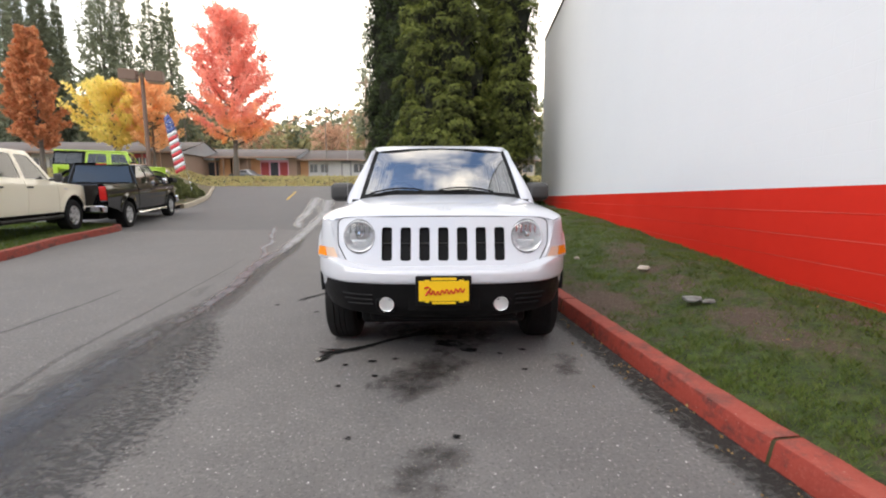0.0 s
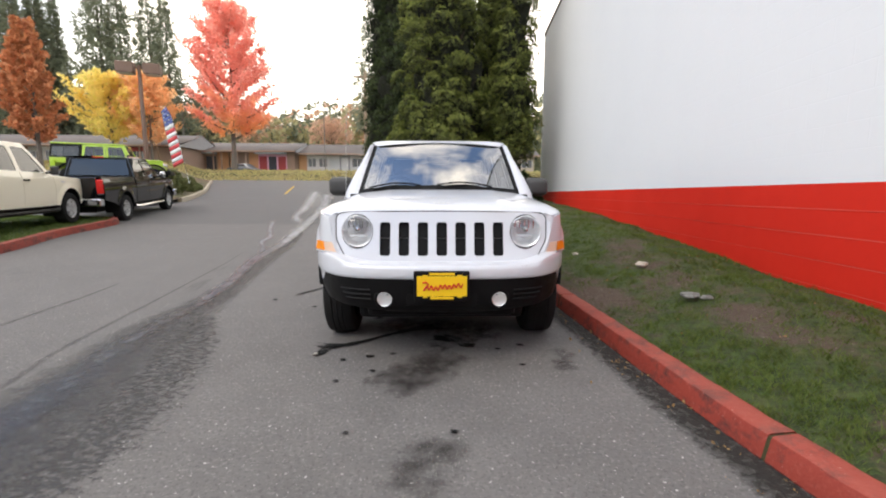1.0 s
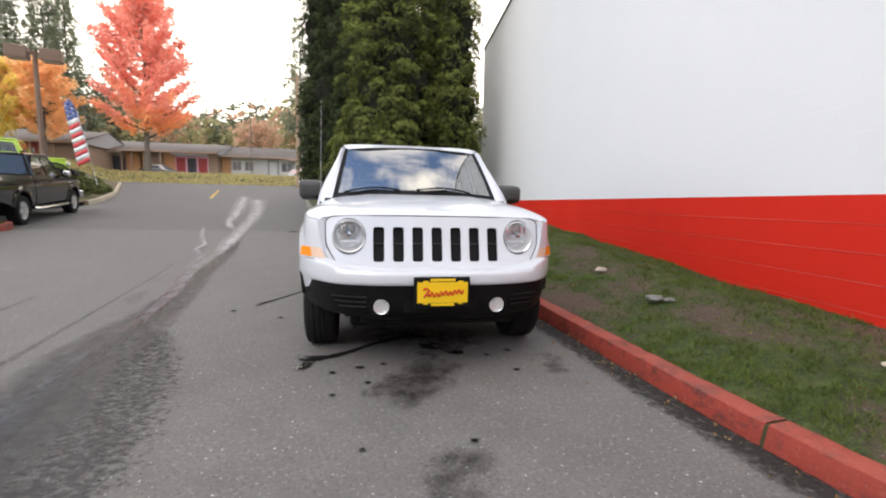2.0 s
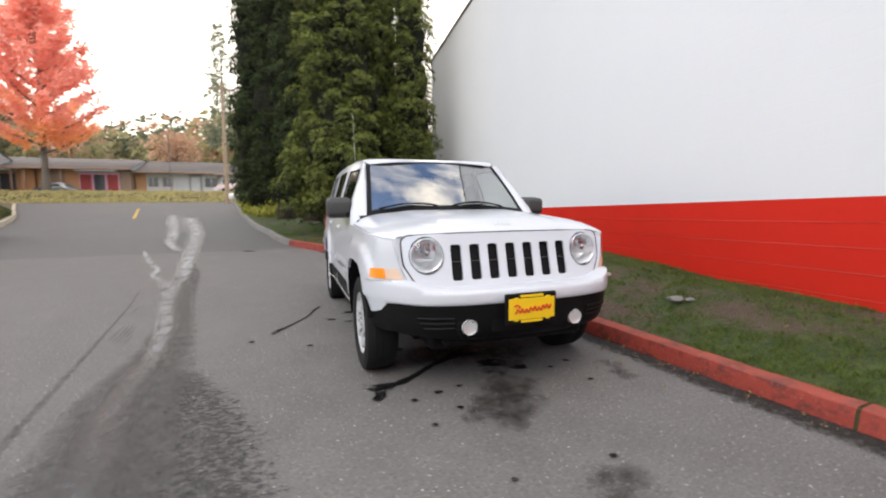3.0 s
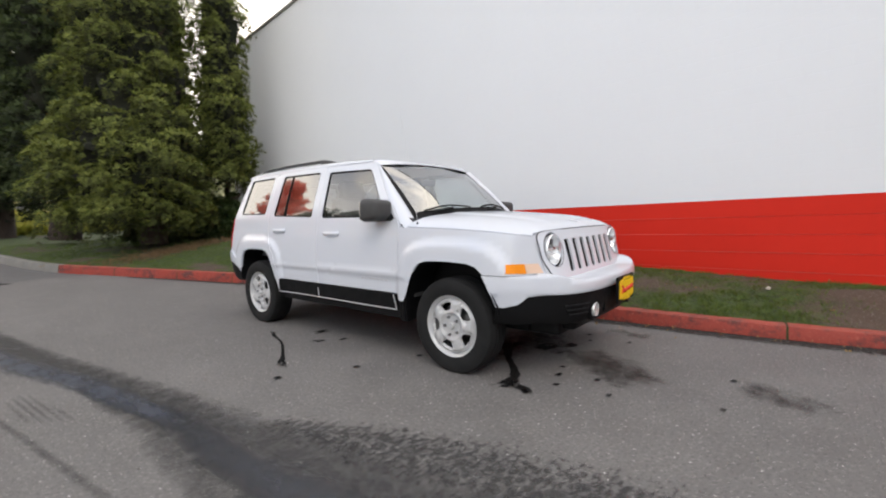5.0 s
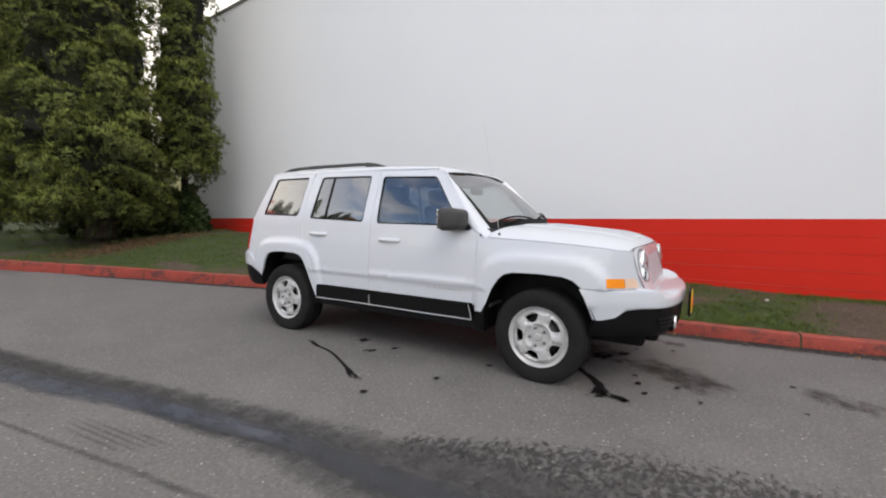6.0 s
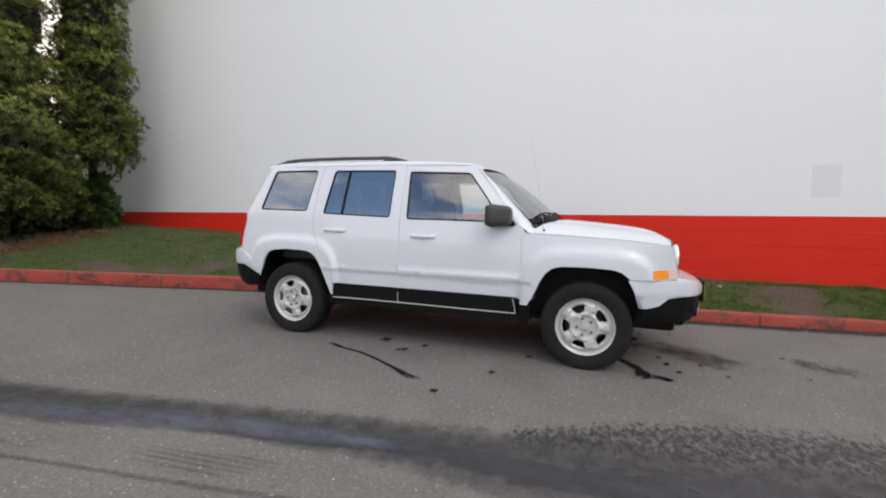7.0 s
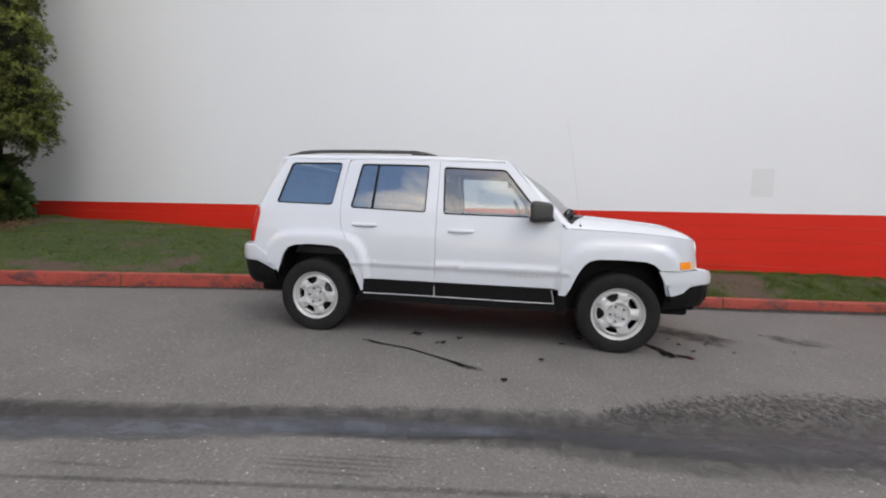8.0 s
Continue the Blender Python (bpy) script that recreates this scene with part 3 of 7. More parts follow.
def crown_mesh(name, places, ways, sizes, rng, blades_each=16, length=0.3, width=0.05, kinds=6, rounding=None, young_lit=None):
    """One mesh of many tufts; with rounding (a way for each tuft) the blades are shaded as soft puffs."""
    temps = [tuft(rng, blades_each, length, width) for _ in range(kinds)]
    turn = frame_of(ways)
    pick = rng.integers(0, kinds, len(places))
    out, soft, fresh_lit = [], [], []
    for k in range(kinds):
        s = pick == k
        v = np.einsum("nij,bcj->nbci", turn[s], temps[k]) * sizes[s][:, None, None, None] + places[s][:, None, None]
        if rounding is not None:
            flat = np.cross(v[:, :, 1] - v[:, :, 0], v[:, :, 3] - v[:, :, 0])
            flat /= np.linalg.norm(flat, axis=2, keepdims=True)
            turned = np.einsum("nbi,ni->nb", flat, rounding[s]) < 0
            v[turned] = v[turned][:, ::-1]
            flat[turned] *= -1
            n = rounding[s][:, None] + 0.35 * flat
            n /= np.linalg.norm(n, axis=2, keepdims=True)
            soft.append(np.repeat(n.reshape(-1, 3), 4, 0))
        if young_lit is not None:
            fresh_lit.append(np.repeat(young_lit[s], blades_each * 4))
        out.append(v.reshape(-1, 3))
    v = np.concatenate(out)
    mesh = np_mesh(name, v, np.arange(len(v)).reshape(-1, 4))
    if soft:
        mesh.attributes.new("custom_normal", "FLOAT_VECTOR", "POINT").data.foreach_set("vector", np.concatenate(soft).astype(np.float32).ravel())
        mesh.update()
    if fresh_lit:
        mesh.attributes.new("young_lit", "FLOAT", "POINT").data.foreach_set("value", np.concatenate(fresh_lit).astype(np.float32))
    return mesh


def trunk_mesh(name, h, r, rng, lean=0.03, n=10):
    path = [(lean * h * math.sin(t * 2.3), lean * h * math.sin(t * 1.7 + 1), h * t) for t in np.linspace(0, 1, 9)]
    rad = [r * (1.35 if i == 0 else 1) * (1 - 0.93 * i / 8) for i in range(9)]
    return tube(name, path, rad, n)


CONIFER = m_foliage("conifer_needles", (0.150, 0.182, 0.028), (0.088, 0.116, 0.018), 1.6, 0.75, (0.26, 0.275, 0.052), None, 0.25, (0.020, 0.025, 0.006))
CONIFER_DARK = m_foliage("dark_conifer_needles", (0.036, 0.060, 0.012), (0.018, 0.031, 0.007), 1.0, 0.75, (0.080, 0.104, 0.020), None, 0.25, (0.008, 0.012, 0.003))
BARK = m_bark("reddish_bark", (0.052, 0.034, 0.025))
BARK_GREY = m_bark("grey_bark", (0.14, 0.115, 0.09))


def cypress(x, y, h, r, material, seed, puffs, clear=1.0, label="", shift=(0.0, 0.0), each=60, stem=0.21, blade=(8, 0.115, 0.0125), core=0.5, puff=0.36, low=0.8, skirt=0.0):
    """A dense, tall evergreen: trunk, limbs, an inner mass painted as dark as shade and a crown of billowing clumps of
    sprays with gaps between.
    """
    rng = np.random.default_rng(seed)
    base = float(bank_top(y)) - 0.08
    tree = thing("conifer_tree", pose(x, y, base), label, "tree", "evergreens by the wall")
    smooth(part("trunk", trunk_mesh("trunk", h * 0.95, stem, rng), BARK, tree))

    def reach(t, a):
        lobes = 1 + 0.13 * np.sin(a * 3 + t * 17 + seed) + 0.10 * np.sin(a * 5 - t * 41) + 0.08 * np.sin(t * 63 + a * 2)
        return r * (1 - 0.85 * t**1.7) * np.minimum(1, low + 2.6 * t) * (1 + skirt * (1 - sstep(0.12, 0.24, t))) * lobes

    # near-black hull paints the shade seen between the clumps
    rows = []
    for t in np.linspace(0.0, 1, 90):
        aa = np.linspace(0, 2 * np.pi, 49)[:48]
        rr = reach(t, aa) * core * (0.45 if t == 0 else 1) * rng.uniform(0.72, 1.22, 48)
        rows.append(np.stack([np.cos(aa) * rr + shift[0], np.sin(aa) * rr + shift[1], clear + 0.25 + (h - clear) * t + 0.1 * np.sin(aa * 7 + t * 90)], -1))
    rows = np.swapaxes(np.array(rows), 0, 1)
    part("crown_shade_core", loft("crown_shade_core", rows, closed_u=True), CONIFER_CORE, tree, "near-black filler painted as shade inside the crown")
    # clumps stand well apart round the crown, three in five at its skin, the others deeper
    k = np.arange(puffs)
    t = np.clip((k + rng.uniform(0, 1, puffs)) / puffs, 0, 1) ** 1.5
    a = k * 2.39996 + rng.normal(0, 0.35, puffs)
    deep = k % 5 > 2
    rr = reach(t, a) * np.where(deep, rng.uniform(0.50, 0.74, puffs), rng.uniform(0.78, 1.0, puffs))
    centre = np.stack([np.cos(a) * rr + shift[0], np.sin(a) * rr + shift[1], clear + (h - clear) * t + rng.normal(0, 0.1, puffs)], -1)
    out = np.stack([np.cos(a), np.sin(a), 0.35 + 0 * a], -1)
    d = rng.normal(size=(puffs, each, 3)) + out[:, None] * 0.55 + (0, 0, 0.40)
    d /= np.linalg.norm(d, axis=2, keepdims=True)
    size = rng.uniform(0.60, 1.40, (puffs, 1)) * (1.05 - 0.35 * t[:, None])
    tall = rng.uniform(0.8, 1.25, (puffs, 1, 1))
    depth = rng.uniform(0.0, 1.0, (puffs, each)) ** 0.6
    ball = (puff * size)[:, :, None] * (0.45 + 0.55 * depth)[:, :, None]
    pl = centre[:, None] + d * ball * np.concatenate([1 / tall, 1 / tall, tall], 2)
    # outer, upward sprays get the lighter tint: young tips plus painted skylight
    part("crown", crown_mesh("crown", pl.reshape(-1, 3), (d + (0, 0, 0.45)).reshape(-1, 3), np.repeat(0.7 + 0.3 * size, each, 1).ravel() * rng.uniform(0.8, 1.25, puffs * each), rng, *blade, rounding=d.reshape(-1, 3), young_lit=(depth * (0.55 + 0.45 * d[:, :, 2])).ravel()), material, tree)
    for i in range(14):
        z, a = clear * 0.7 + 0.45 * i * rng.uniform(0.5, 1.3), rng.uniform(0, 6.28)
        end = (math.cos(a) * r * 0.8 + shift[0], math.sin(a) * r * 0.8 + shift[1], z + 0.25)
        smooth(part("limb", tube("limb", [(0, 0, z), (end[0] * 0.5, end[1] * 0.5, z + 0.05), end], [0.05, 0.035, 0.012], 5), BARK, tree))
    return tree


CONIFER_CORE = m_foliage("crown_shade_black", (0.010, 0.012, 0.004), (0.005, 0.006, 0.002), 2.5, 1.0, (0.013, 0.013, 0.005), None, 0.0)
cypress(0.64, 10.32, 15.0, 1.34, CONIFER, 11, 590, 0.45, "tall bright green evergreen with puffy sprays by the wall", (-0.24, 0.36), 56, 0.23, (10, 0.105, 0.0098), 0.62, 0.36, 0.78, 0.26)
cypress(2.46, 10.40, 13.0, 0.50, CONIFER, 17, 230, 1.60, "slim evergreen with puffy sprays close to the wall", (-0.05, 0.0), 50, 0.09, (10, 0.105, 0.0098), 0.8, 0.33, 0.9, 0.08)
cypress(2.06, 13.35, 14.0, 0.72, CONIFER, 19, 200, 0.6, "bright green evergreen behind the others, beside the wall's end", (0.0, 0.0), 44, 0.16, (8, 0.125, 0.014), 0.75, 0.36)
cypress(-0.45, 14.0, 17.0, 1.0, CONIFER_DARK, 12, 340, 1.10, "tall dark green columnar evergreen on the lawn", (0.0, 0.0), 40, 0.29, (8, 0.14, 0.017), 0.7, 0.38, 0.8)
cypress(-1.45, 18.3, 18.0, 1.14, CONIFER_DARK, 13, 380, 1.15, "tall very dark evergreen beside the bend of the road", (0.0, 0.0), 40, 0.34, (8, 0.15, 0.019), 0.75, 0.42, 0.8)
cypress(-3.15, 25.5, 18.0, 0.98, CONIFER_DARK, 14, 330, 0.7, "tall very dark evergreen farther along the lawn", (0.0, 0.0), 36, 0.30, (7, 0.17, 0.024), 0.75, 0.46, 0.85)


def shrub(x, y, z, r, h, material, seed, label, count=420, group="", leaf=0.16):
    rng = np.random.default_rng(seed)
    ob = thing("shrub", pose(x, y, z), label, "shrub", group)
    d = rng.normal(size=(count, 3))
    d[:, 2] = np.abs(d[:, 2])
    d /= np.linalg.norm(d, axis=1, keepdims=True)
    u = rng.uniform(0.45, 1.0, (count, 1)) ** 0.5 * (1 + 0.18 * np.sin(d[:, :1] * 5 + seed) * np.cos(d[:, 1:2] * 4))
    part("foliage", crown_mesh("foliage", d * u * (r, r, h), d + (0, 0, 0.3), rng.uniform(0.7, 1.3, count), rng, 12, leaf, leaf * 0.3), material, ob)
    for k in range(5):
        a = k * 1.3 + seed
        part("stem", tube("stem", [(0.05 * math.cos(a), 0.05 * math.sin(a), -0.1), (0.5 * r * math.cos(a), 0.5 * r * math.sin(a), h * 0.7)], [0.03, 0.01], 5), BARK_GREY, ob)
    return ob


SHRUB = m_foliage("shrub_leaves", (0.05, 0.085, 0.02), (0.018, 0.034, 0.01), 2.0, 0.5, (0.09, 0.12, 0.035))
SHRUB_LIME = m_foliage("yellow_green_shrub", (0.26, 0.27, 0.03), (0.11, 0.12, 0.02), 1.0, 0.7, (0.40, 0.37, 0.06))
for k, (x, y, r, h) in enumerate([(2.3, 10.6, 0.55, 1.15), (1.75, 11.0, 0.7, 1.0), (1.2, 11.6, 0.8, 1.2), (2.9, 12.1, 0.8, 1.0)]):
    shrub(x, y, float(bank_top(y)) - 0.05, r, h, SHRUB, 30 + k, "dark broad-leaved evergreen shrub against the wall", 380, "shrubs by the wall", 0.2)


def broadleaf(name, x, y, z, h, r, first, material, seed, label, count, leaf, shape=1.0, bark=None, group="", droop=0.0, outline=None):
    """A broad-leaved tree: trunk, forked limbs and a crown of leaf sprays with gaps; outline: widths from the crown's foot to its top."""
    rng = np.random.default_rng(seed)
    tree = thing(name, pose(x, y, z), label, "tree", group)
    smooth(part("trunk", trunk_mesh("trunk", h * 0.9, h * 0.016, rng, 0.012), bark or BARK_GREY, tree))
    places, ways, sizes = [], [], []
    limbs = 64 if outline else 46
    for i in range(limbs):
        t = (i + 0.5) / limbs
        z0 = first + (h - first) * t * 0.92
        prof = math.sin(math.pi * min(1, (t * 0.80 + 0.20)) ** shape) ** 0.8
        if outline:
            prof = float(np.interp(t, np.linspace(0, 1, len(outline)), outline))
        reach = r * prof * rng.uniform(0.72, 1.12) + 0.15
        a = i * 2.4 + rng.normal(0, 0.3)
        up = reach * (0.55 + 0.5 * t - droop * (1 - t))
        end = np.array([math.cos(a) * reach, math.sin(a) * reach, z0 + up])
        midp = np.array([end[0] * 0.5, end[1] * 0.5, z0 + up * 0.36])
        if i % 2 == 0:
            smooth(part("limb", tube("limb", [(0, 0, z0), midp, end], [h * 0.006, h * 0.004, h * 0.001], 5), bark or BARK_GREY, tree))
        n = int(count / limbs)
        u = rng.uniform(0.3, 1.05, (n, 1))
        pl = (1 - u) ** 2 * np.array([0, 0, z0]) + 2 * u * (1 - u) * midp + u * u * end + rng.normal(0, 0.13 * r, (n, 3)) * (0.5, 0.5, 0.42)
        places.append(pl)
        ways.append(rng.normal(size=(n, 3)) + np.array([math.cos(a), math.sin(a), 0.4]))
        sizes.append(rng.uniform(0.7, 1.3, n))
    part("crown", crown_mesh("crown", np.concatenate(places), np.concatenate(ways), np.concatenate(sizes), rng, 7, leaf * 1.08, leaf * 0.29), material, tree)
    return tree


RED_LEAF = m_foliage("red_autumn_leaves", (0.97, 0.46, 0.36), (0.95, 0.37, 0.29), 0.35, 0.7, (1.0, 0.64, 0.50), (0.0, 13.0, (1.0, 0.58, 0.26)), 0.5)
RUST_LEAF = m_foliage("rust_autumn_leaves", (0.66, 0.28, 0.12), (0.46, 0.17, 0.08), 0.6, 0.7, (0.78, 0.40, 0.19), None, 0.45)
GOLD_LEAF = m_foliage("gold_autumn_leaves", (0.96, 0.82, 0.22), (0.80, 0.78, 0.20), 0.3, 0.7, (1.0, 0.76, 0.34), None, 0.5)
ORANGE_LEAF = m_foliage("orange_autumn_leaves", (1.0, 0.66, 0.34), (0.95, 0.60, 0.26), 0.3, 0.7, (1.0, 0.76, 0.46), None, 0.5)
DULL_LEAF = m_foliage("dull_autumn_leaves", (0.68, 0.46, 0.30), (0.48, 0.35, 0.23), 0.25, 0.8, (0.80, 0.50, 0.36))
OLIVE_LEAF = m_foliage("olive_leaves", (0.50, 0.48, 0.26), (0.34, 0.34, 0.19), 0.25, 0.8, (0.62, 0.54, 0.30))
OLIVE_WOOD = m_foliage("wood_mass", (0.26, 0.25, 0.13), (0.15, 0.17, 0.09), 0.22, 0.9, (0.30, 0.25, 0.13), None, 0.0)
FIR = m_foliage("fir_needles", (0.24, 0.265, 0.175), (0.14, 0.165, 0.105), 0.25, 0.8, (0.32, 0.33, 0.22))


def fir(x, y, z, h, r, seed, bare=0.2, count=900, label="tall sparse dark green fir behind the houses", material=None):
    """A fir: whorls of drooping boughs that shorten towards the top."""
    rng = np.random.default_rng(seed)
    tree = thing("fir_tree", pose(x, y, z), label, "tree", "firs in the distance")
    smooth(part("trunk", trunk_mesh("trunk", h, h * 0.012, rng, 0.006, 7), BARK_GREY, tree))
    t = bare + (1 - bare) * rng.uniform(0, 1, count) ** 1.1
    whorl = np.round(t * 26) / 26
    a = rng.uniform(0, 2 * np.pi, count)
    side = 0.75 + 0.35 * np.sin(a * 3 + whorl * 40)
    reach = 1.25 * r * np.minimum(1, (1.03 - whorl) * 1.9) ** 0.85 * side * rng.uniform(0.25, 1.0, count) + 0.1
    pl = np.stack([np.cos(a) * reach, np.sin(a) * reach, h * (whorl + rng.normal(0, 0.006, count)) - reach * 0.28], -1)
    w = np.stack([np.cos(a), np.sin(a), -0.15 + rng.normal(0, 0.25, count)], -1)
    part("crown", crown_mesh("crown", pl, w, rng.uniform(0.7, 1.3, count) * h / 26 * (0.45 + 0.85 * (1 - whorl)), rng, 9, 1.05, 0.10), material or FIR, tree)
    return tree


broadleaf("maple_tree", -22.3, 46.6, 3.3, 17.6, 4.1, 3.0, RED_LEAF, 51, "tall pointed tree in coral red leaf, orange below", 13500, 0.23, outline=(0.95, 1.0, 1.0, 0.92, 0.82, 0.70, 0.50, 0.20))
broadleaf("maple_tree", -30.9, 32.0, 2.4, 11.6, 1.55, 2.1, RUST_LEAF, 52, "narrow upright tree in rust brown leaf", 5200, 0.24, outline=(0.75, 1.0, 1.08, 0.95, 0.75, 0.5, 0.3, 0.14))
broadleaf("maple_tree", -34.3, 45.0, 3.4, 9.2, 3.4, 2.4, GOLD_LEAF, 53, "spreading tree in yellow leaf", 4200, 0.25, 0.9)
broadleaf("maple_tree", -30.9, 46.0, 3.4, 9.8, 3.0, 2.5, ORANGE_LEAF, 54, "round tree in pale orange leaf", 4000, 0.25, 0.9)
broadleaf("maple_tree", -48.0, 38.0, 3.0, 9.0, 3.6, 1.6, GOLD_LEAF, 55, "small tree in yellow leaf", 2600, 0.3, 0.8)
broadleaf("maple_tree", -52.0, 42.0, 3.0, 15.0, 4.0, 3.0, RED_LEAF, 56, "tall tree in red leaf at the lot's edge", 3600, 0.3, 1.0)
broadleaf("maple_tree", -15.8, 66.0, 3.4, 7.5, 3.4, 2.5, DULL_LEAF, 57, "thin half-bare tree in dull red leaf", 1100, 0.28, 0.8)
broadleaf("maple_tree", 7.5, 46.0, 3.4, 15.0, 3.0, 3.0, DULL_LEAF, 58, "thin half-bare autumn tree seen past the building's corner", 800, 0.30, 0.9)
for k, (px, d, h, r, bare) in enumerate([(-0.925, 78, 30, 3.8, 0.1), (-0.895, 82, 37, 2.6, 0.12), (-0.985, 70, 27, 4, 0.1), (-0.845, 85, 38, 2.0, 0.2), (-0.806, 86, 33, 1.8, 0.25),
                                         (-0.718, 86, 40, 4.4, 0.12), (-0.675, 88, 37, 4.0, 0.1), (-0.612, 90, 35, 4.0, 0.1), (-0.575, 92, 35, 3.6, 0.1), (-0.365, 105, 14, 4.0, 0.05),
                                         (-0.46, 105, 20, 4.6, 0.1), (-0.50, 95, 22, 4.6, 0.1), (-1.05, 80, 30, 5, 0.1), (-0.42, 110, 17, 4.2, 0.1)]):
    fir(px * d, d - 3.4, 3.5, h, r * 0.9, 70 + k, bare, 1200)
fir(-9.0, 60, 3.2, 22, 1.7, 95, 0.30, 420, "tall thin grey-green conifer beside the pole")

# the wood behind the houses, one mass of many crowns
rng = np.random.default_rng(8)
for nm, mat, n, lbl in (("far_wood", OLIVE_LEAF, 9500, "olive and brown autumn wood behind the houses"), ("far_wood", DULL_LEAF, 5200, "russet autumn wood behind the houses"), ("far_wood", FIR, 8000, "dark evergreen wood behind the houses")):
    cx = rng.uniform(-125, 30, 90)
    cy = rng.uniform(90, 130, 90)
    ch = rng.uniform(10, 16.5, 90)
    k = rng.integers(0, 90, n)
    d = rng.normal(size=(n, 3))
    d /= np.linalg.norm(d, axis=1, keepdims=True)
    pl = np.stack([cx[k], cy[k], 4 + ch[k] * 0.55], -1) + d * np.stack([ch[k] * 0.38, ch[k] * 0.3, ch[k] * 0.5], -1)
    wood = part(nm, crown_mesh(nm, pl, d + (0, 0, 0.2), rng.uniform(0.7, 1.4, n), rng, 8, 1.15, 0.30), mat)
    tagged(wood, lbl, "woods", kind="stuff")
# the thick of the wood, closed behind the crowns
rows = []
for x in np.arange(-150, 61, 0.9):
    top = 11.5 + 3.2 * noise.noise((x * 0.09, 0, 7)) + 2.0 * noise.noise((x * 0.31, 0, 2)) + 1.0 * noise.noise((x * 0.9, 0, 4))
    row = []
    for a in np.linspace(0, math.pi, 26):
        rough = 1 + 0.10 * noise.noise((x * 0.5, a * 7, 1)) + 0.07 * noise.noise((x * 1.4, a * 16, 5))
        row.append((x + 0.5 * noise.noise((x * 1.1, a * 9, 3)), 112 - 17 * math.cos(a) * rough, 3.0 + top * math.sin(a) ** 0.55 * rough))
    rows.append(row)
tagged(part("far_wood", loft("far_wood", rows), OLIVE_WOOD), "dense olive green wood far behind the houses", "woods", kind="stuff")

# ---------------------------------------------------------------- panels of bodywork


def inflate(poly, d):
    """The outline moved outwards by d (inwards if negative)."""
    p = np.array(poly, float)
    area = 0.5 * np.sum(p[:, 0] * np.roll(p[:, 1], -1) - np.roll(p[:, 0], -1) * p[:, 1])
    e = np.roll(p, -1, 0) - p
    e /= np.linalg.norm(e, axis=1, keepdims=True)
    n = np.stack([e[:, 1], -e[:, 0]], -1) * (1 if area > 0 else -1)
    m = n + np.roll(n, 1, 0)
    m /= np.maximum(np.sum(m * n, axis=1, keepdims=True), 0.5)
    return (p + m * d).tolist()


def rounded(poly, r, n=4):
    """The outline with its corners rounded."""
    p = [np.array(q, float) for q in poly]
    out = []
    for i, b in enumerate(p):
        a, c = p[i - 1], p[(i + 1) % len(p)]
        u, v = a - b, c - b
        lu, lv = np.linalg.norm(u), np.linalg.norm(v)
        k = min(r, 0.45 * lu, 0.45 * lv)
        s, e = b + u / lu * k, b + v / lv * k
        for t in np.linspace(0, 1, n + 1):
            out.append(((1 - t) ** 2 * s + 2 * t * (1 - t) * b + t * t * e).tolist())
    return out


def panel(name, outline, fmap, material, parent, holes=(), step=0.05, depth=0.02, inside=(0, 1.2, 0.75), label=""):
    """A sheet cut to an outline (with holes), laid on the surface fmap(u, v), with turned-in edges."""
    bm = bmesh.new()
    for loop in (outline, *holes):
        vs = [bm.verts.new((u, v, 0)) for u, v in loop]
        for a, b in zip(vs, vs[1:] + vs[:1]):
            bm.edges.new((a, b))
    bmesh.ops.triangle_fill(bm, use_beauty=True, use_dissolve=False, edges=bm.edges[:])
    o = np.array(outline)
    for axis in (0, 1):
        for v in np.arange(math.ceil(o[:, axis].min() / step) * step, o[:, axis].max(), step):
            co, no = [0, 0, 0], [0, 0, 0]
            co[axis], no[axis] = v, 1
            bmesh.ops.bisect_plane(bm, geom=bm.verts[:] + bm.edges[:] + bm.faces[:], dist=1e-5, plane_co=co, plane_no=no)
    bm.verts.index_update()
    uv = np.array([v.co[:2] for v in bm.verts])
    P = np.array([fmap(u, v) for u, v in uv], float)
    e = 0.004
    du = np.array([fmap(u + e, v) for u, v in uv]) - np.array([fmap(u - e, v) for u, v in uv])
    dv = np.array([fmap(u, v + e) for u, v in uv]) - np.array([fmap(u, v - e) for u, v in uv])
    N = np.cross(du, dv)
    N /= np.linalg.norm(N, axis=1, keepdims=True) + 1e-12
    if np.sum(N * (P - np.array(inside))) < 0:
        N = -N
    faces = []
    for f in bm.faces:
        idx = [v.index for v in f.verts]
        if len(idx) >= 3:
            q = P[idx]
            fn = sum(np.cross(q[i] - q[0], q[i + 1] - q[0]) for i in range(1, len(idx) - 1))
            faces.append(idx if fn @ N[idx[0]] > 0 else idx[::-1])
    count = {}
    for f in faces:
        for a, b in zip(f, f[1:] + f[:1]):
            count[(a, b)] = 1
    edge = [(a, b) for a, b in count if (b, a) not in count]
    inner, vs = {}, P.tolist()
    for a, b in edge:
        for k in (a, b):
            if k not in inner:
                inner[k] = len(vs)
                vs.append((P[k] - N[k] * depth).tolist())
    n_main = len(faces)
    faces += [(b, a, inner[a], inner[b]) for a, b in edge]
    bm.free()
    me = bpy.data.meshes.new(name)
    me.from_pydata(vs, [], faces)
    me.polygons.foreach_set("use_smooth", [True] * len(me.polygons))
    loops = []
    for k, p in enumerate(me.polygons):
        for li in p.loop_indices:
            vi = me.loops[li].vertex_index
            loops.append(N[vi].tolist() if k < n_main else tuple(p.normal))
    me.normals_split_custom_set(loops)
    return part(name, me, material, parent, label)


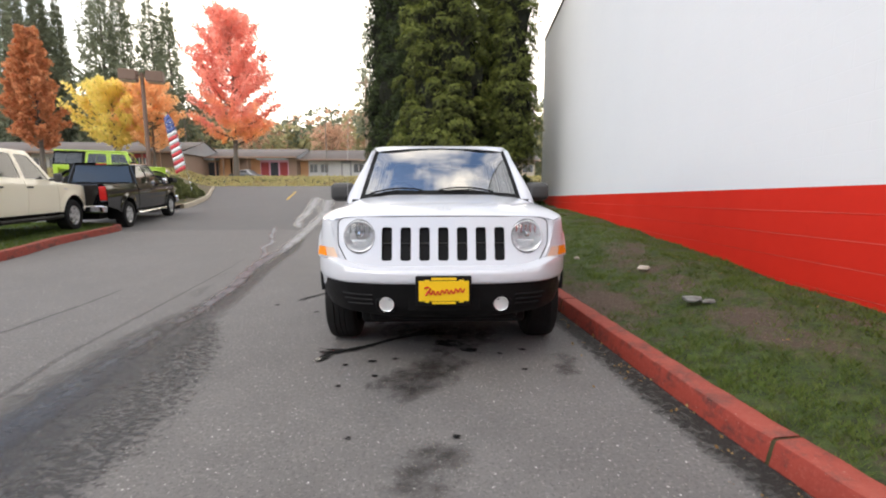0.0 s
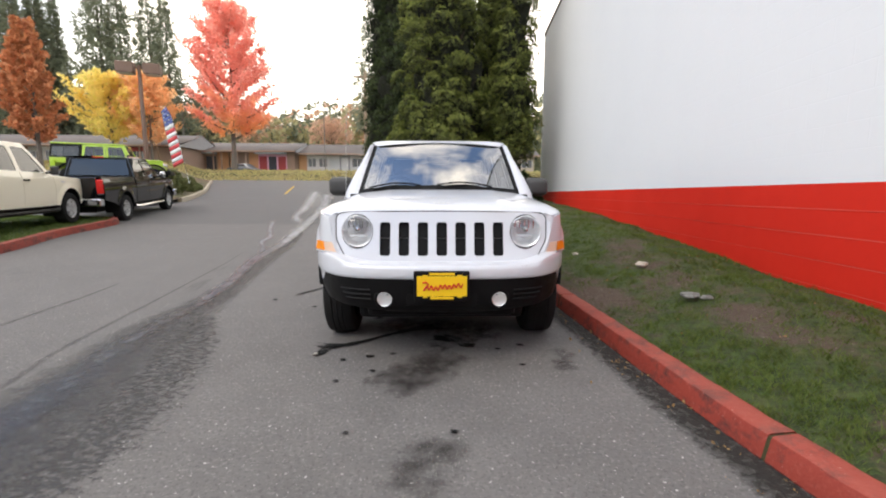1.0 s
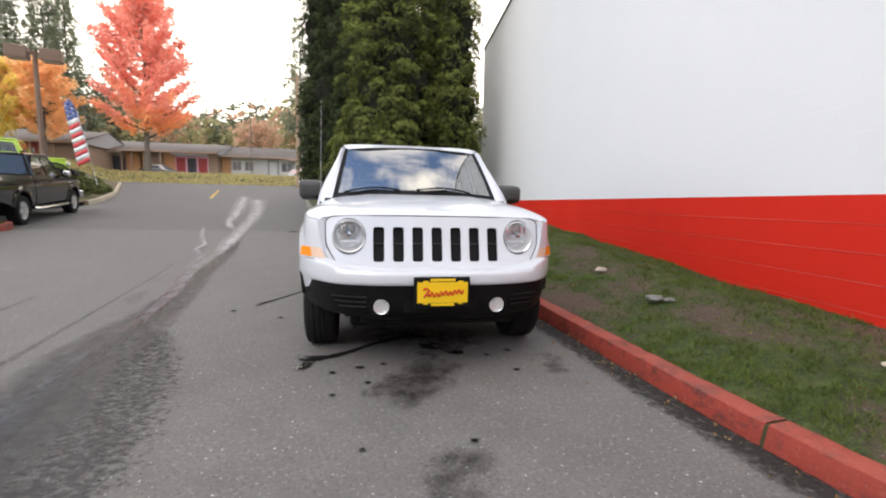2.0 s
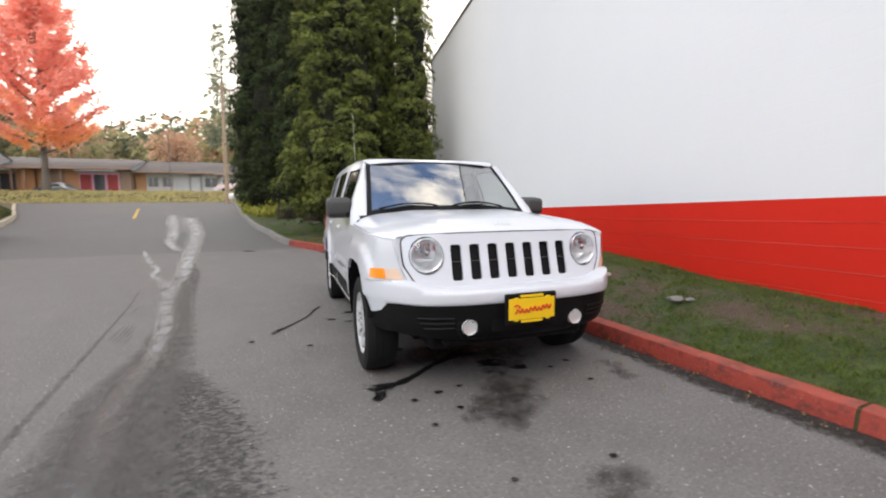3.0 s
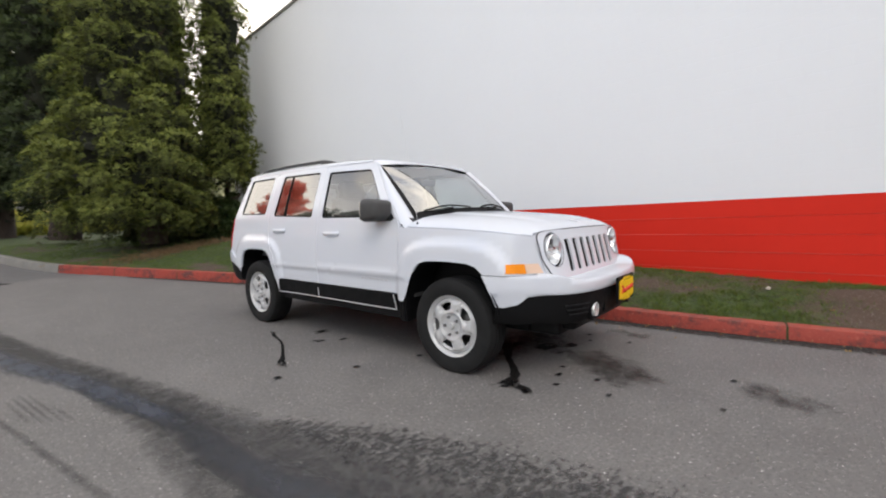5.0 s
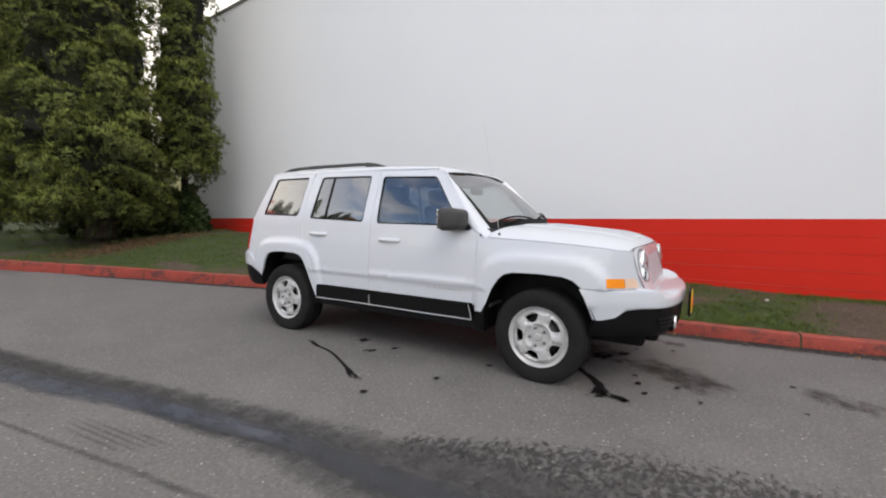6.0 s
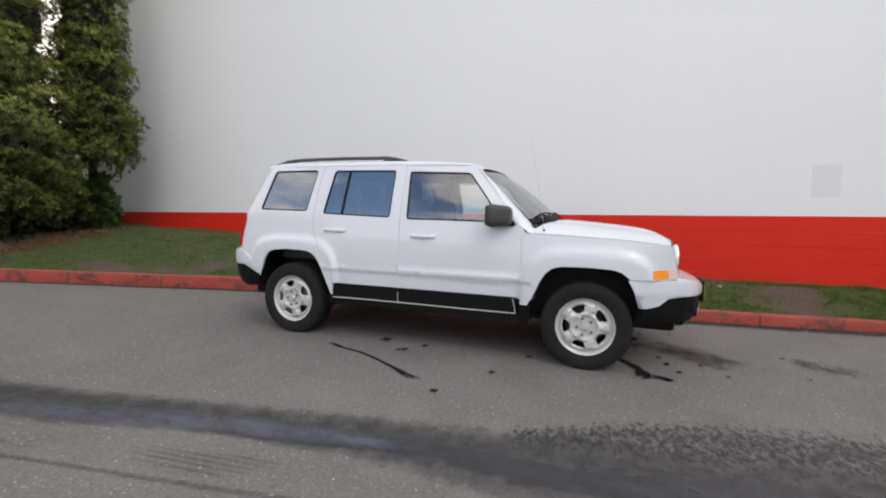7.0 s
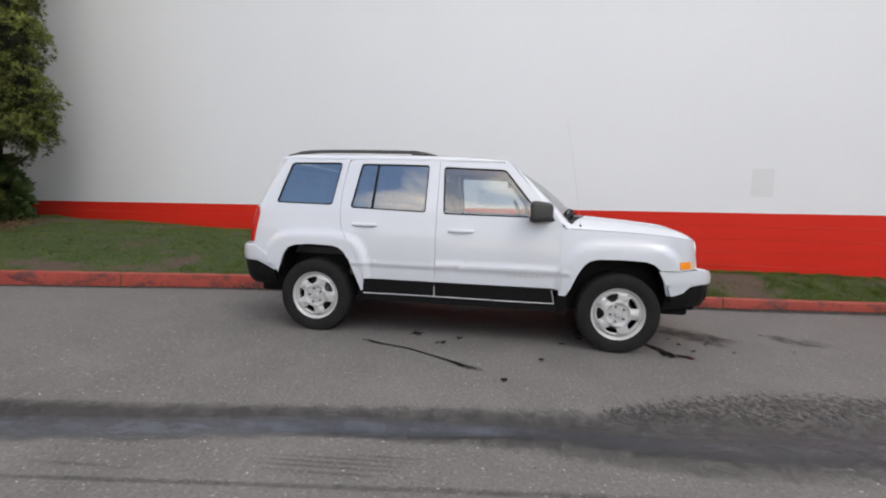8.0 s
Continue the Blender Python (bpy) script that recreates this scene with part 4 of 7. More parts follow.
def ellipse(cx, cy, rx, ry, n=28):
    return [(cx + rx * math.cos(a), cy + ry * math.sin(a)) for a in np.linspace(0, 2 * math.pi, n, endpoint=False)]


def m_carpaint(name, color, coat=0.8):
    m = Mat(name, color, 0.32, 0.0)
    m.b.inputs["Coat Weight"].default_value = coat
    m.b.inputs["Coat Roughness"].default_value = 0.04
    n = m.noise(1.4, 4)
    m.set("Base Color", m.mix(m.ramp(n, (0.4, 0.0), (0.8, 0.35)), color, tuple(c * 0.93 for c in color)))
    return m.m


CAR_WHITE = m_carpaint("white_car_paint", (0.62, 0.64, 0.685))
CAR_BLACK = m_carpaint("black_car_paint", (0.004, 0.004, 0.005), 0.12)
CAR_BLACK.node_tree.nodes["Principled BSDF"].inputs["Roughness"].default_value = 0.06
CAR_TAN = m_carpaint("cream_car_paint", (0.90, 0.83, 0.65))
CAR_LIME = m_carpaint("lime_car_paint", (0.42, 0.62, 0.03))
GLASS = m_glass("clear_glass", (0.90, 0.96, 0.96), 0.93, 0.22)
GLASS_SCREEN = m_glass("screen_glass", (0.84, 0.94, 0.93), 0.80, 0.44)
GLASS_DARK = m_glass("privacy_glass", (0.52, 0.59, 0.68), 0.34, 0.34)
GLASS_FAR = m_glass("truck_glass", (0.55, 0.58, 0.6), 0.42, 0.08)
GLASS_LAMP = m_glass("lamp_glass", (0.97, 0.98, 0.98), 0.96, 0.05)
CHROME = Mat("chrome", (0.82, 0.82, 0.83), 0.10, 1.0).m
SILVER = m_paint("silver_wheel_paint", (0.52, 0.52, 0.515), 0.36, 0.12, 9.0)
LUG = Mat("dark_lug_steel", (0.22, 0.22, 0.225), 0.35, 0.6).m
SILVER.node_tree.nodes["Principled BSDF"].inputs["Metallic"].default_value = 0.2
STEEL = Mat("brake_steel", (0.13, 0.125, 0.12), 0.5, 0.9).m
LAMP_INNER = Mat("lamp_reflector", (0.95, 0.96, 0.97), 0.26, 0.55).m
FOG_LENS = Mat("frosted_lamp_glass", (0.86, 0.87, 0.87), 0.22, 0.5).m
AMBER = Mat("amber_lens", (0.95, 0.30, 0.02), 0.18).m
RED_LENS = Mat("red_lens", (0.52, 0.018, 0.016), 0.15).m
CLEAR_LENS = Mat("pale_lens", (0.78, 0.56, 0.42), 0.15).m
SEAT = m_paint("grey_seat_cloth", (0.10, 0.10, 0.105), 0.9, 0.2, 8.0, 0.3)
DASH = m_paint("dark_dashboard", (0.05, 0.05, 0.052), 0.7, 0.1, 8.0, 0.2)
TRIM_LIGHT = Mat("bright_trim", (0.55, 0.55, 0.55), 0.35, 0.3).m
PLATE_YELLOW = m_paint("yellow_plate", (0.86, 0.56, 0.012), 0.4, 0.04, 9.0)
PLATE_RED = Mat("red_plate_ink", (0.60, 0.03, 0.015), 0.5).m
BADGE = Mat("grey_badge", (0.55, 0.55, 0.57), 0.35, 0.5).m
BADGE_PALE = Mat("pale_badge", (0.60, 0.61, 0.63), 0.3, 0.3).m


def m_rubber():
    m = Mat("tyre_rubber", (0.022, 0.022, 0.022), 0.85)
    m.b.inputs["Specular IOR Level"].default_value = 0.25
    n = m.noise(5, 5, 0.7)
    m.set("Base Color", m.mix(m.ramp(n, (0.4, 0.0), (0.8, 0.6)), (0.011, 0.011, 0.011), (0.024, 0.0235, 0.023)))
    return m.bump(m.noise(60, 3), 0.2, 0.003).m


RUBBER = m_rubber()


def wheel(parent, x, y, z, r, sgn, rim_r, width, turn=36.0, windows=5, rim_mat=None, steps=44):
    """Tyre and rim; sgn is the side on which the rim's face shows."""
    rim_mat = rim_mat or SILVER
    hub = new("wheel")
    hub.parent, hub.location = parent, (x, y, z)
    w = width / 2
    prof = [(rim_r * 0.96, -w * 0.8), (rim_r, -w * 0.92), (rim_r + 0.03, -w), (r * 0.88, -w * 1.02), (r * 0.965, -w * 0.9), (r * 0.992, -w * 0.72), (r, -w * 0.4), (r * 0.985, -w * 0.38), (r * 0.985, -w * 0.3), (r, -w * 0.28),
            (r, -0.03 * w), (r * 0.985, -0.02 * w), (r * 0.985, 0.06 * w), (r, 0.07 * w), (r, w * 0.28), (r * 0.985, w * 0.3), (r * 0.985, w * 0.38), (r, w * 0.4), (r * 0.992, w * 0.72), (r * 0.965, w * 0.9), (r * 0.88, w * 1.02), (rim_r + 0.03, w), (rim_r, w * 0.92), (rim_r * 0.96, w * 0.8)]
    smooth(part("tyre", lathe("tyre", prof, steps), RUBBER, hub, "black rubber tyre"), 35)
    face = sgn * w * 0.80
    rim = smooth(part("rim", lathe("rim", [(rim_r * 0.86, face - sgn * 0.10), (rim_r * 0.88, face - sgn * 0.018), (rim_r * 0.95, face + sgn * 0.004), (rim_r * 1.005, face + sgn * 0.012), (rim_r * 1.03, face + sgn * 0.006), (rim_r * 1.02, face - sgn * 0.02)], steps), rim_mat, hub, "silver painted wheel rim"), 50)

    def dish(u, v):
        q = math.hypot(u, v) / rim_r
        near = min(abs((math.atan2(v, -u) - radians(turn) + math.pi / windows) % (2 * math.pi / windows) - math.pi / windows), 1.0)
        pit = (1 - sstep(0.36, 0.46, near)) * sstep(0.42, 0.54, q) * (1 - sstep(0.80, 0.88, q))
        return (face + sgn * (0.002 + 0.012 * sstep(0.36, 0.46, q) - 0.012 * pit - 0.036 * sstep(0.78, 0.90, q)), u, v)

    holes = []
    for k in range(windows):
        a0 = radians(turn + 360 / windows * k)
        ring = []
        for rr, da in ((0.52, 0.20), (0.60, 0.29), (0.74, 0.33), (0.80, 0.26), (0.815, 0.0), (0.80, -0.26), (0.74, -0.33), (0.60, -0.29), (0.52, -0.20), (0.495, 0.0)):
            ring.append((-math.cos(a0 + da) * rr * rim_r, math.sin(a0 + da) * rr * rim_r))
        holes.append(ring)
    panel("wheel_face", ellipse(0, 0, rim_r * 0.9, rim_r * 0.9, 40), dish, rim_mat, rim, holes, 0.03, 0.018, (-sgn, 0, 0))
    part("barrel", lathe("barrel", [(0.0, face - sgn * 0.115), (rim_r * 0.88, face - sgn * 0.115), (rim_r * 0.9, face - sgn * 0.02)], 28), BLACK_PLASTIC, rim)
    part("brake_disc", lathe("brake_disc", [(0.0, face - sgn * 0.07), (rim_r * 0.66, face - sgn * 0.07), (rim_r * 0.66, face - sgn * 0.09)], 28), STEEL, rim)
    smooth(part("hub_cap", lathe("hub_cap", [(0.0, face + sgn * 0.016), (rim_r * 0.10, face + sgn * 0.015), (rim_r * 0.125, face + sgn * 0.006)], 16), rim_mat, rim))
    for k in range(5):
        a = radians(turn + 72 * k)
        smooth(part("lug_nut", lathe("lug_nut", [(0.0, face + sgn * 0.020), (0.009, face + sgn * 0.019), (0.0125, face + sgn * 0.001)], 8, "x", (0, -math.cos(a) * rim_r * 0.265, math.sin(a) * rim_r * 0.30)), LUG, rim, "dark lug nut"))
    return hub


# ---------------------------------------------------------------- the white SUV, nose towards -y
suv = thing("suv", pose(0.028, 0, 0), "white boxy four-door suv with black lower cladding, parked on the asphalt", "car")
WB = 2.635


def lerp_s(v, xs, ys):
    """Smooth run through points."""
    i = min(max(int(np.searchsorted(xs, v)) - 1, 0), len(xs) - 2)
    t = min(max((v - xs[i]) / (xs[i + 1] - xs[i]), 0), 1)
    m0 = (ys[i + 1] - ys[max(i - 1, 0)]) / (xs[i + 1] - xs[max(i - 1, 0)])
    m1 = (ys[min(i + 2, len(ys) - 1)] - ys[i]) / (xs[min(i + 2, len(xs) - 1)] - xs[i])
    h = xs[i + 1] - xs[i]
    return (2 * t**3 - 3 * t**2 + 1) * ys[i] + (t**3 - 2 * t**2 + t) * h * m0 + (-2 * t**3 + 3 * t**2) * ys[i + 1] + (t**3 - t**2) * h * m1


def rear_y(z):
    return lerp_s(z, (0.4, 0.75, 0.95, 1.12, 1.22, 1.42, 1.60), (3.335, 3.335, 3.315, 3.275, 3.235, 3.145, 3.045))


def half_w(y, z):
    w = lerp_s(z, (0.28, 0.40, 0.55, 0.70, 0.90, 1.02, 1.08, 1.14, 1.32, 1.50, 1.57, 1.62), (0.838, 0.850, 0.862, 0.866, 0.858, 0.843, 0.836, 0.825, 0.776, 0.722, 0.698, 0.67))
    w -= 0.055 * float(sstep(1.08, 1.56, z)) * (1 - float(sstep(0.75, 1.9, y)))
    w -= 0.20 * min(max((-0.20 - y) / 0.6, 0), 1) ** 2.1
    w -= 0.085 * min(max((-0.45 - y) / 0.17, 0), 1.1) ** 2.0
    w -= 0.016 * min(max((y - 2.1) / 1.1, 0), 1.2) ** 2
    w -= 0.10 * min(max((y - rear_y(z) + 0.12) / 0.12, 0), 1.1) ** 2.6
    for yc, a in ((0.0, 0.405), (WB, 0.41)):
        d = ((abs(y - yc) / a) ** 4 + (max(z - 0.28, 0) / 0.51) ** 4) ** 0.25
        w += 0.026 * (1 - float(sstep(1.15, 1.30, d)))
    if 0.4 < y < 2.3:
        w += 0.007 * float(sstep(0.628, 0.640, z) * (1 - sstep(0.660, 0.678, z)))
    return w


def side(sgn, off=0.0):
    return lambda y, z: (sgn * (half_w(y, z) + off), y, z)


ARCH_F = [(0.432, 0.46), (0.395, 0.52), (0.345, 0.64), (0.30, 0.715), (0.255, 0.755), (0.19, 0.774), (0.0, 0.779), (-0.17, 0.772), (-0.24, 0.752), (-0.29, 0.712), (-0.337, 0.62), (-0.385, 0.50)]
ARCH_R = [(2.19, 0.40), (2.245, 0.53), (2.30, 0.66), (2.35, 0.735), (2.40, 0.775), (2.47, 0.792), (2.68, 0.797), (2.82, 0.785), (2.885, 0.76), (2.93, 0.70), (2.965, 0.60), (2.99, 0.51)]
FENDER = [(0.487, 0.46), (0.487, 1.010), (0.2, 1.002), (-0.1, 0.990), (-0.35, 0.973), (-0.50, 0.957), (-0.572, 0.945), (-0.592, 0.85), (-0.612, 0.77), (-0.628, 0.705), (-0.296, 0.705)] + ARCH_F[:9][::-1]
DOOR_F = [(0.4905, 0.512), (0.4905, 1.03), (0.515, 1.075), (0.70, 1.296), (0.888, 1.515), (0.95, 1.548), (1.10, 1.558), (1.5335, 1.5645), (1.5335, 0.512)]
WIN_F = rounded([(0.632, 1.092), (0.960, 1.500), (1.500, 1.515), (1.478, 1.098)], 0.03)
DOOR_R = [(1.537, 0.512), (1.537, 1.5645), (2.304, 1.5655), (2.3695, 1.54), (2.4025, 1.30), (2.4075, 1.05), (2.3895, 0.955), (2.3195, 0.83), (2.2395, 0.70), (2.1765, 0.55), (2.169, 0.512)]
WIN_R = rounded([(1.634, 1.108), (1.628, 1.526), (2.250, 1.532), (2.318, 1.130)], 0.03)
QUARTER = [(2.411, 1.05), (2.406, 1.30), (2.373, 1.54), (2.36, 1.565), (3.05, 1.565), (3.145, 1.40), (3.23, 1.21), (3.272, 1.11), (3.31, 0.93), (3.33, 0.76), (3.33, 0.66), (3.03, 0.60), (2.985, 0.53)] + ARCH_R[:-1][::-1] + [(2.17, 0.42), (2.172, 0.512), (2.18, 0.55), (2.243, 0.70), (2.323, 0.83), (2.393, 0.955)]
WIN_Q = rounded([(2.430, 1.538), (2.928, 1.535), (3.036, 1.160), (2.490, 1.150)], 0.035)
for sgn in (-1, 1):
    body = side(sgn)
    panel("fender", FENDER, body, CAR_WHITE, suv, (), 0.03, 0.02, label="white front wing with a flared arch")
    door = panel("front_door", DOOR_F, body, CAR_WHITE, suv, (WIN_F,), 0.045, 0.02, label="white front door")
    door_r = panel("rear_door", DOOR_R, body, CAR_WHITE, suv, (WIN_R,), 0.03, 0.02, label="white rear door")
    quarter = panel("rear_quarter", QUARTER, body, CAR_WHITE, suv, (WIN_Q,), 0.03, 0.02, label="white rear wing with a flared arch")
    for win, glass, owner in ((WIN_F, GLASS, door), (WIN_R, GLASS_DARK, door_r), (WIN_Q, GLASS_DARK, quarter)):
        panel("window_seal", inflate(win, 0.006), side(sgn, -0.006), BLACK_PLASTIC, owner, (inflate(win, -0.012),), 0.12, 0.014)
        pane = panel("window_pane", inflate(win, 0.004), side(sgn, -0.012), glass, owner, (), 0.1, 0.004, label="tinted rear glass" if glass is GLASS_DARK else "clear side glass")
        pane.visible_shadow = False
    # the upright that splits the rear door's glass
    panel("window_divider", [(2.082, 1.531), (2.10, 1.531), (2.130, 1.122), (2.110, 1.122)], side(sgn, -0.005), BLACK_PLASTIC, door_r, (), 0.1, 0.01)
    panel("cladding", [(0.512, 0.378), (0.535, 0.503), (1.529, 0.508), (1.529, 0.378)], side(sgn, 0.006), BLACK_PLASTIC, door, (), 0.06, 0.02, label="black plastic lower door cladding")
    panel("cladding", [(1.541, 0.378), (1.541, 0.508), (2.155, 0.508), (2.172, 0.45), (2.165, 0.378)], side(sgn, 0.006), BLACK_PLASTIC, door_r, (), 0.06, 0.02, label="black plastic lower door cladding")
    part("sill", box_bm(sgn * 0.80, 1.33, 0.345, 0.09, 1.78, 0.06, 0.012), BLACK_PLASTIC, suv, "black sill under the doors")
    line = [side(sgn, 0.011)(y, z) for y, z in [(2.165, 0.386), (1.85, 0.384), (1.54, 0.384), (1.2, 0.383), (0.9, 0.382), (0.522, 0.384)]]
    part("sill_line", tube("sill_line", line, 0.0045, 6), TRIM_LIGHT, suv, "thin bright line along the sill")
    part("sill_line", tube("sill_line", [side(sgn, 0.011)(y, z) for y, z in [(0.522, 0.386), (0.528, 0.43), (0.545, 0.500)]], 0.004, 6), TRIM_LIGHT, suv, "thin bright line along the sill")
    part("sill_line", tube("sill_line", [side(sgn, 0.009)(1.5345, z) for z in (0.386, 0.43, 0.47)], 0.004, 6), TRIM_LIGHT, suv, "thin bright line along the sill")
    # wheel housings
    for arch, nm in ((ARCH_F, "wheel_housing"), (ARCH_R, "wheel_housing")):
        rows = [[(sgn * x, y, z) for x in (half_w(y, z) - 0.004, 0.80, 0.58)] for y, z in [(arch[0][0], 0.30)] + arch + [(arch[-1][0], 0.45)]]
        smooth(part(nm, loft(nm, rows), BLACK_PLASTIC, suv, "black wheel housing"), 60)
        yc = 0.0 if arch is ARCH_F else WB
        part(nm, box_bm(sgn * 0.56, yc, 0.55, 0.04, 0.9, 0.5), BLACK_PLASTIC, suv)
    panel("arch_end", [(0.415, 0.30), (0.412, 0.48), (0.50, 0.48), (0.515, 0.375), (0.50, 0.30)], side(sgn, -0.012), BLACK_PLASTIC, suv, (), 0.1, 0.04, label="black mud guard behind the front wheel")
    panel("arch_end", [(2.14, 0.32), (2.15, 0.43), (2.20, 0.44), (2.225, 0.40), (2.22, 0.32)], side(sgn, -0.012), BLACK_PLASTIC, suv, (), 0.1, 0.04)
    # the shut lines' inner flanges
    panel("door_flange", [(0.46, 1.0), (0.50, 1.09), (0.69, 1.315), (0.87, 1.53), (0.95, 1.562), (0.98, 1.54), (0.91, 1.49), (0.72, 1.27), (0.54, 1.05), (0.52, 1.0)], side(sgn, -0.007), CAR_WHITE, suv, (), 0.08, 0.004)
    panel("door_flange", [(0.47, 0.50), (0.47, 1.0), (0.515, 1.0), (0.515, 0.50)], side(sgn, -0.007), CAR_WHITE, suv, (), 0.08, 0.004)
    panel("door_flange", [(0.93, 1.545), (1.0, 1.572), (2.42, 1.576), (2.42, 1.552)], side(sgn, -0.007), CAR_WHITE, suv, (), 0.08, 0.004)
    # handles
    for y0, z0, owner in ((1.205, 0.962, door), (2.06, 0.988, door_r)):
        rows = []
        for t in np.linspace(0, 1, 9):
            y, out = y0 + 0.225 * t, 0.003 + 0.017 * math.sin(math.pi * t) ** 0.5
            rows.append([side(sgn, out + dx)(y, z0 + dz) for dx, dz in ((-0.012, 0.014), (0.0, 0.016), (0.006, 0.006), (0.006, -0.008), (0.0, -0.016), (-0.012, -0.014))])
        smooth(part("door_handle", loft("door_handle", rows, flip=sgn > 0), CAR_WHITE, owner, "white pull handle"), 60)
        panel("handle_cup", rounded([(y0 + 0.02, z0 - 0.03), (y0 + 0.02, z0 + 0.03), (y0 + 0.20, z0 + 0.03), (y0 + 0.20, z0 - 0.03)], 0.025), side(sgn, 0.0012), CAR_WHITE, owner, (), 0.1, 0.003)
    # model name on the door as plain bars
    for k in range(7):
        y = 0.605 + 0.046 * k
        panel("badge_bar", [(y, 0.598), (y, 0.614), (y + 0.03, 0.614), (y + 0.03, 0.598)], side(sgn, 0.003), BADGE, door, (), 0.1, 0.003, label="small grey badge bar")
    # turn lamp wrapped round the corner
    lamp = panel("turn_lamp", [(-0.450, 0.718), (-0.444, 0.776), (-0.540, 0.778), (-0.550, 0.718)], side(sgn, 0.006), AMBER, suv, (), 0.03, 0.02, label="amber side turn lamp")
    panel("lamp_end", [(-0.552, 0.718), (-0.542, 0.778), (-0.600, 0.778), (-0.622, 0.718)], side(sgn, 0.005), CLEAR_LENS, lamp, (), 0.03, 0.02, label="pale clear lens")
    # tail lamp
    panel("tail_lamp", [(3.20, 1.115), (3.188, 1.06), (3.235, 0.80), (3.335, 0.80), (3.305, 1.0), (3.275, 1.115)], side(sgn, 0.008), RED_LENS, suv, (), 0.03, 0.03, label="tall red tail lamp")
    # mirror
    mir = part("mirror", box_bm(sgn * 0.908, 0.66, 1.145, 0.215, 0.185, 0.185, 0.045, 4), GREY_PLASTIC, suv, "dark grey plastic door mirror")
    for v in mir.data.vertices:
        k = (v.co.y - 0.57) / 0.18
        v.co.z = 1.145 + (v.co.z - 1.145) * (0.78 + 0.22 * k)
        v.co.x = sgn * (0.905 + (abs(v.co.x) - 0.905) * (0.88 + 0.12 * k))
    smooth(mir, 60)
    part("mirror_glass", box_bm(sgn * 0.908, 0.754, 1.145, 0.175, 0.006, 0.145, 0.002), CHROME, mir, "mirror glass")
    smooth(part("mirror_arm", loft("mirror_arm", [[(sgn * x, y, z) for y, z in ((ya, za), (yb, za), (yb, zb), (ya, zb), (ya, za))] for x, ya, yb, za, zb in ((0.79, 0.54, 0.68, 1.045, 1.085), (0.83, 0.55, 0.67, 1.06, 1.095), (0.87, 0.58, 0.67, 1.075, 1.12))]), BLACK_PLASTIC, mir), 50)
    panel("mirror_foot", [(0.535, 1.075), (0.625, 1.18), (0.66, 1.11), (0.655, 1.075)], side(sgn, 0.004), BLACK_PLASTIC, mir, (), 0.1, 0.01)
    # roof rail
    path = []
    for t in np.linspace(0, 1, 15):
        y = 1.60 + 1.44 * t
        lift = 0.036 * min(1, 7 * t, 7 * (1 - t)) ** 0.7
        path.append((sgn * 0.555, y, lerp_s(y, (0.88, 1.4, 2.0, 2.6, 3.05), (1.56, 1.615, 1.628, 1.628, 1.612)) - 0.008 + lift))
    smooth(part("roof_rail", tube("roof_rail", path, 0.016, 8), GREY_PLASTIC, suv, "dark grey roof rail"), 60)
    for t in (0.12, 0.88):
        part("roof_rail", box_bm(sgn * 0.555, 1.60 + 1.44 * t, 1.632, 0.034, 0.12, 0.05, 0.012), GREY_PLASTIC, suv)

# roof
rows = []
for y in list(np.linspace(0.865, 0.98, 6)) + list(np.linspace(1.03, 3.0, 26)) + [3.03, 3.05]:
    top = lerp_s(y, (0.86, 0.93, 1.05, 1.4, 2.0, 2.6, 2.95, 3.05), (1.566, 1.588, 1.605, 1.628, 1.641, 1.642, 1.634, 1.605))
    we = half_w(min(y, 3.0), 1.567) - (0.0 if y > 0.95 else 0.5 * (0.95 - y))
    row = []
    for a in np.linspace(0, math.pi, 33):
        c, s = math.cos(a), math.sin(a)
        drop = (1 - min((y - 0.865) / 0.065, 1)) * (0.006 + 0.026 * abs(c) ** 0.9)
        row.append((we * math.copysign(abs(c) ** 0.45, c), y - 0.012 * (y < 0.87) + (0.07 * abs(c) ** 2 if y < 1.0 else 0) * (1.0 - y) / 0.135, 1.567 + (top - 1.567) * abs(s) ** 0.75 - drop))
    rows.append(row)
smooth(part("roof", loft("roof", rows, flip=False), CAR_WHITE, suv, "white roof"), 60)


def screen(u, v, off=0.0):
    """The windscreen: u from -1 to 1 across, v from 0 at the cowl to 1 at the roof."""
    b = np.array((0.715 * u, 0.285 + 0.17 * u * u, 1.118 - 0.035 * u * u))
    t = np.array((0.630 * u, 0.868 + 0.075 * u * u, 1.562 - 0.022 * u * u))
    p = b + (t - b) * v
    return p + np.array((0, -0.55, 0.8)) * (0.028 * math.sin(math.pi * v) * (1 - u * u * 0.6) + off)


us, vs_ = np.linspace(-1, 1, 25), np.linspace(0, 1, 13)
ws = part("windscreen", loft("windscreen", [[screen(u, v) for v in vs_] for u in us], flip=False), GLASS_SCREEN, suv, "sloping clear windscreen")
ws.data.shade_smooth()
ws.visible_shadow = False
for ua, ub, va, vb in ((-1.0, -0.945, 0, 1), (0.945, 1.0, 0, 1), (-0.945, 0.945, 0.0, 0.07), (-0.945, 0.945, 0.972, 1.0)):
    part("screen_edge", loft("screen_edge", [[screen(u, v, 0.003) for v in np.linspace(va, vb, 11)] for u in np.linspace(ua, ub, 15)], flip=False), BLACK_PLASTIC, ws, "black glass border")
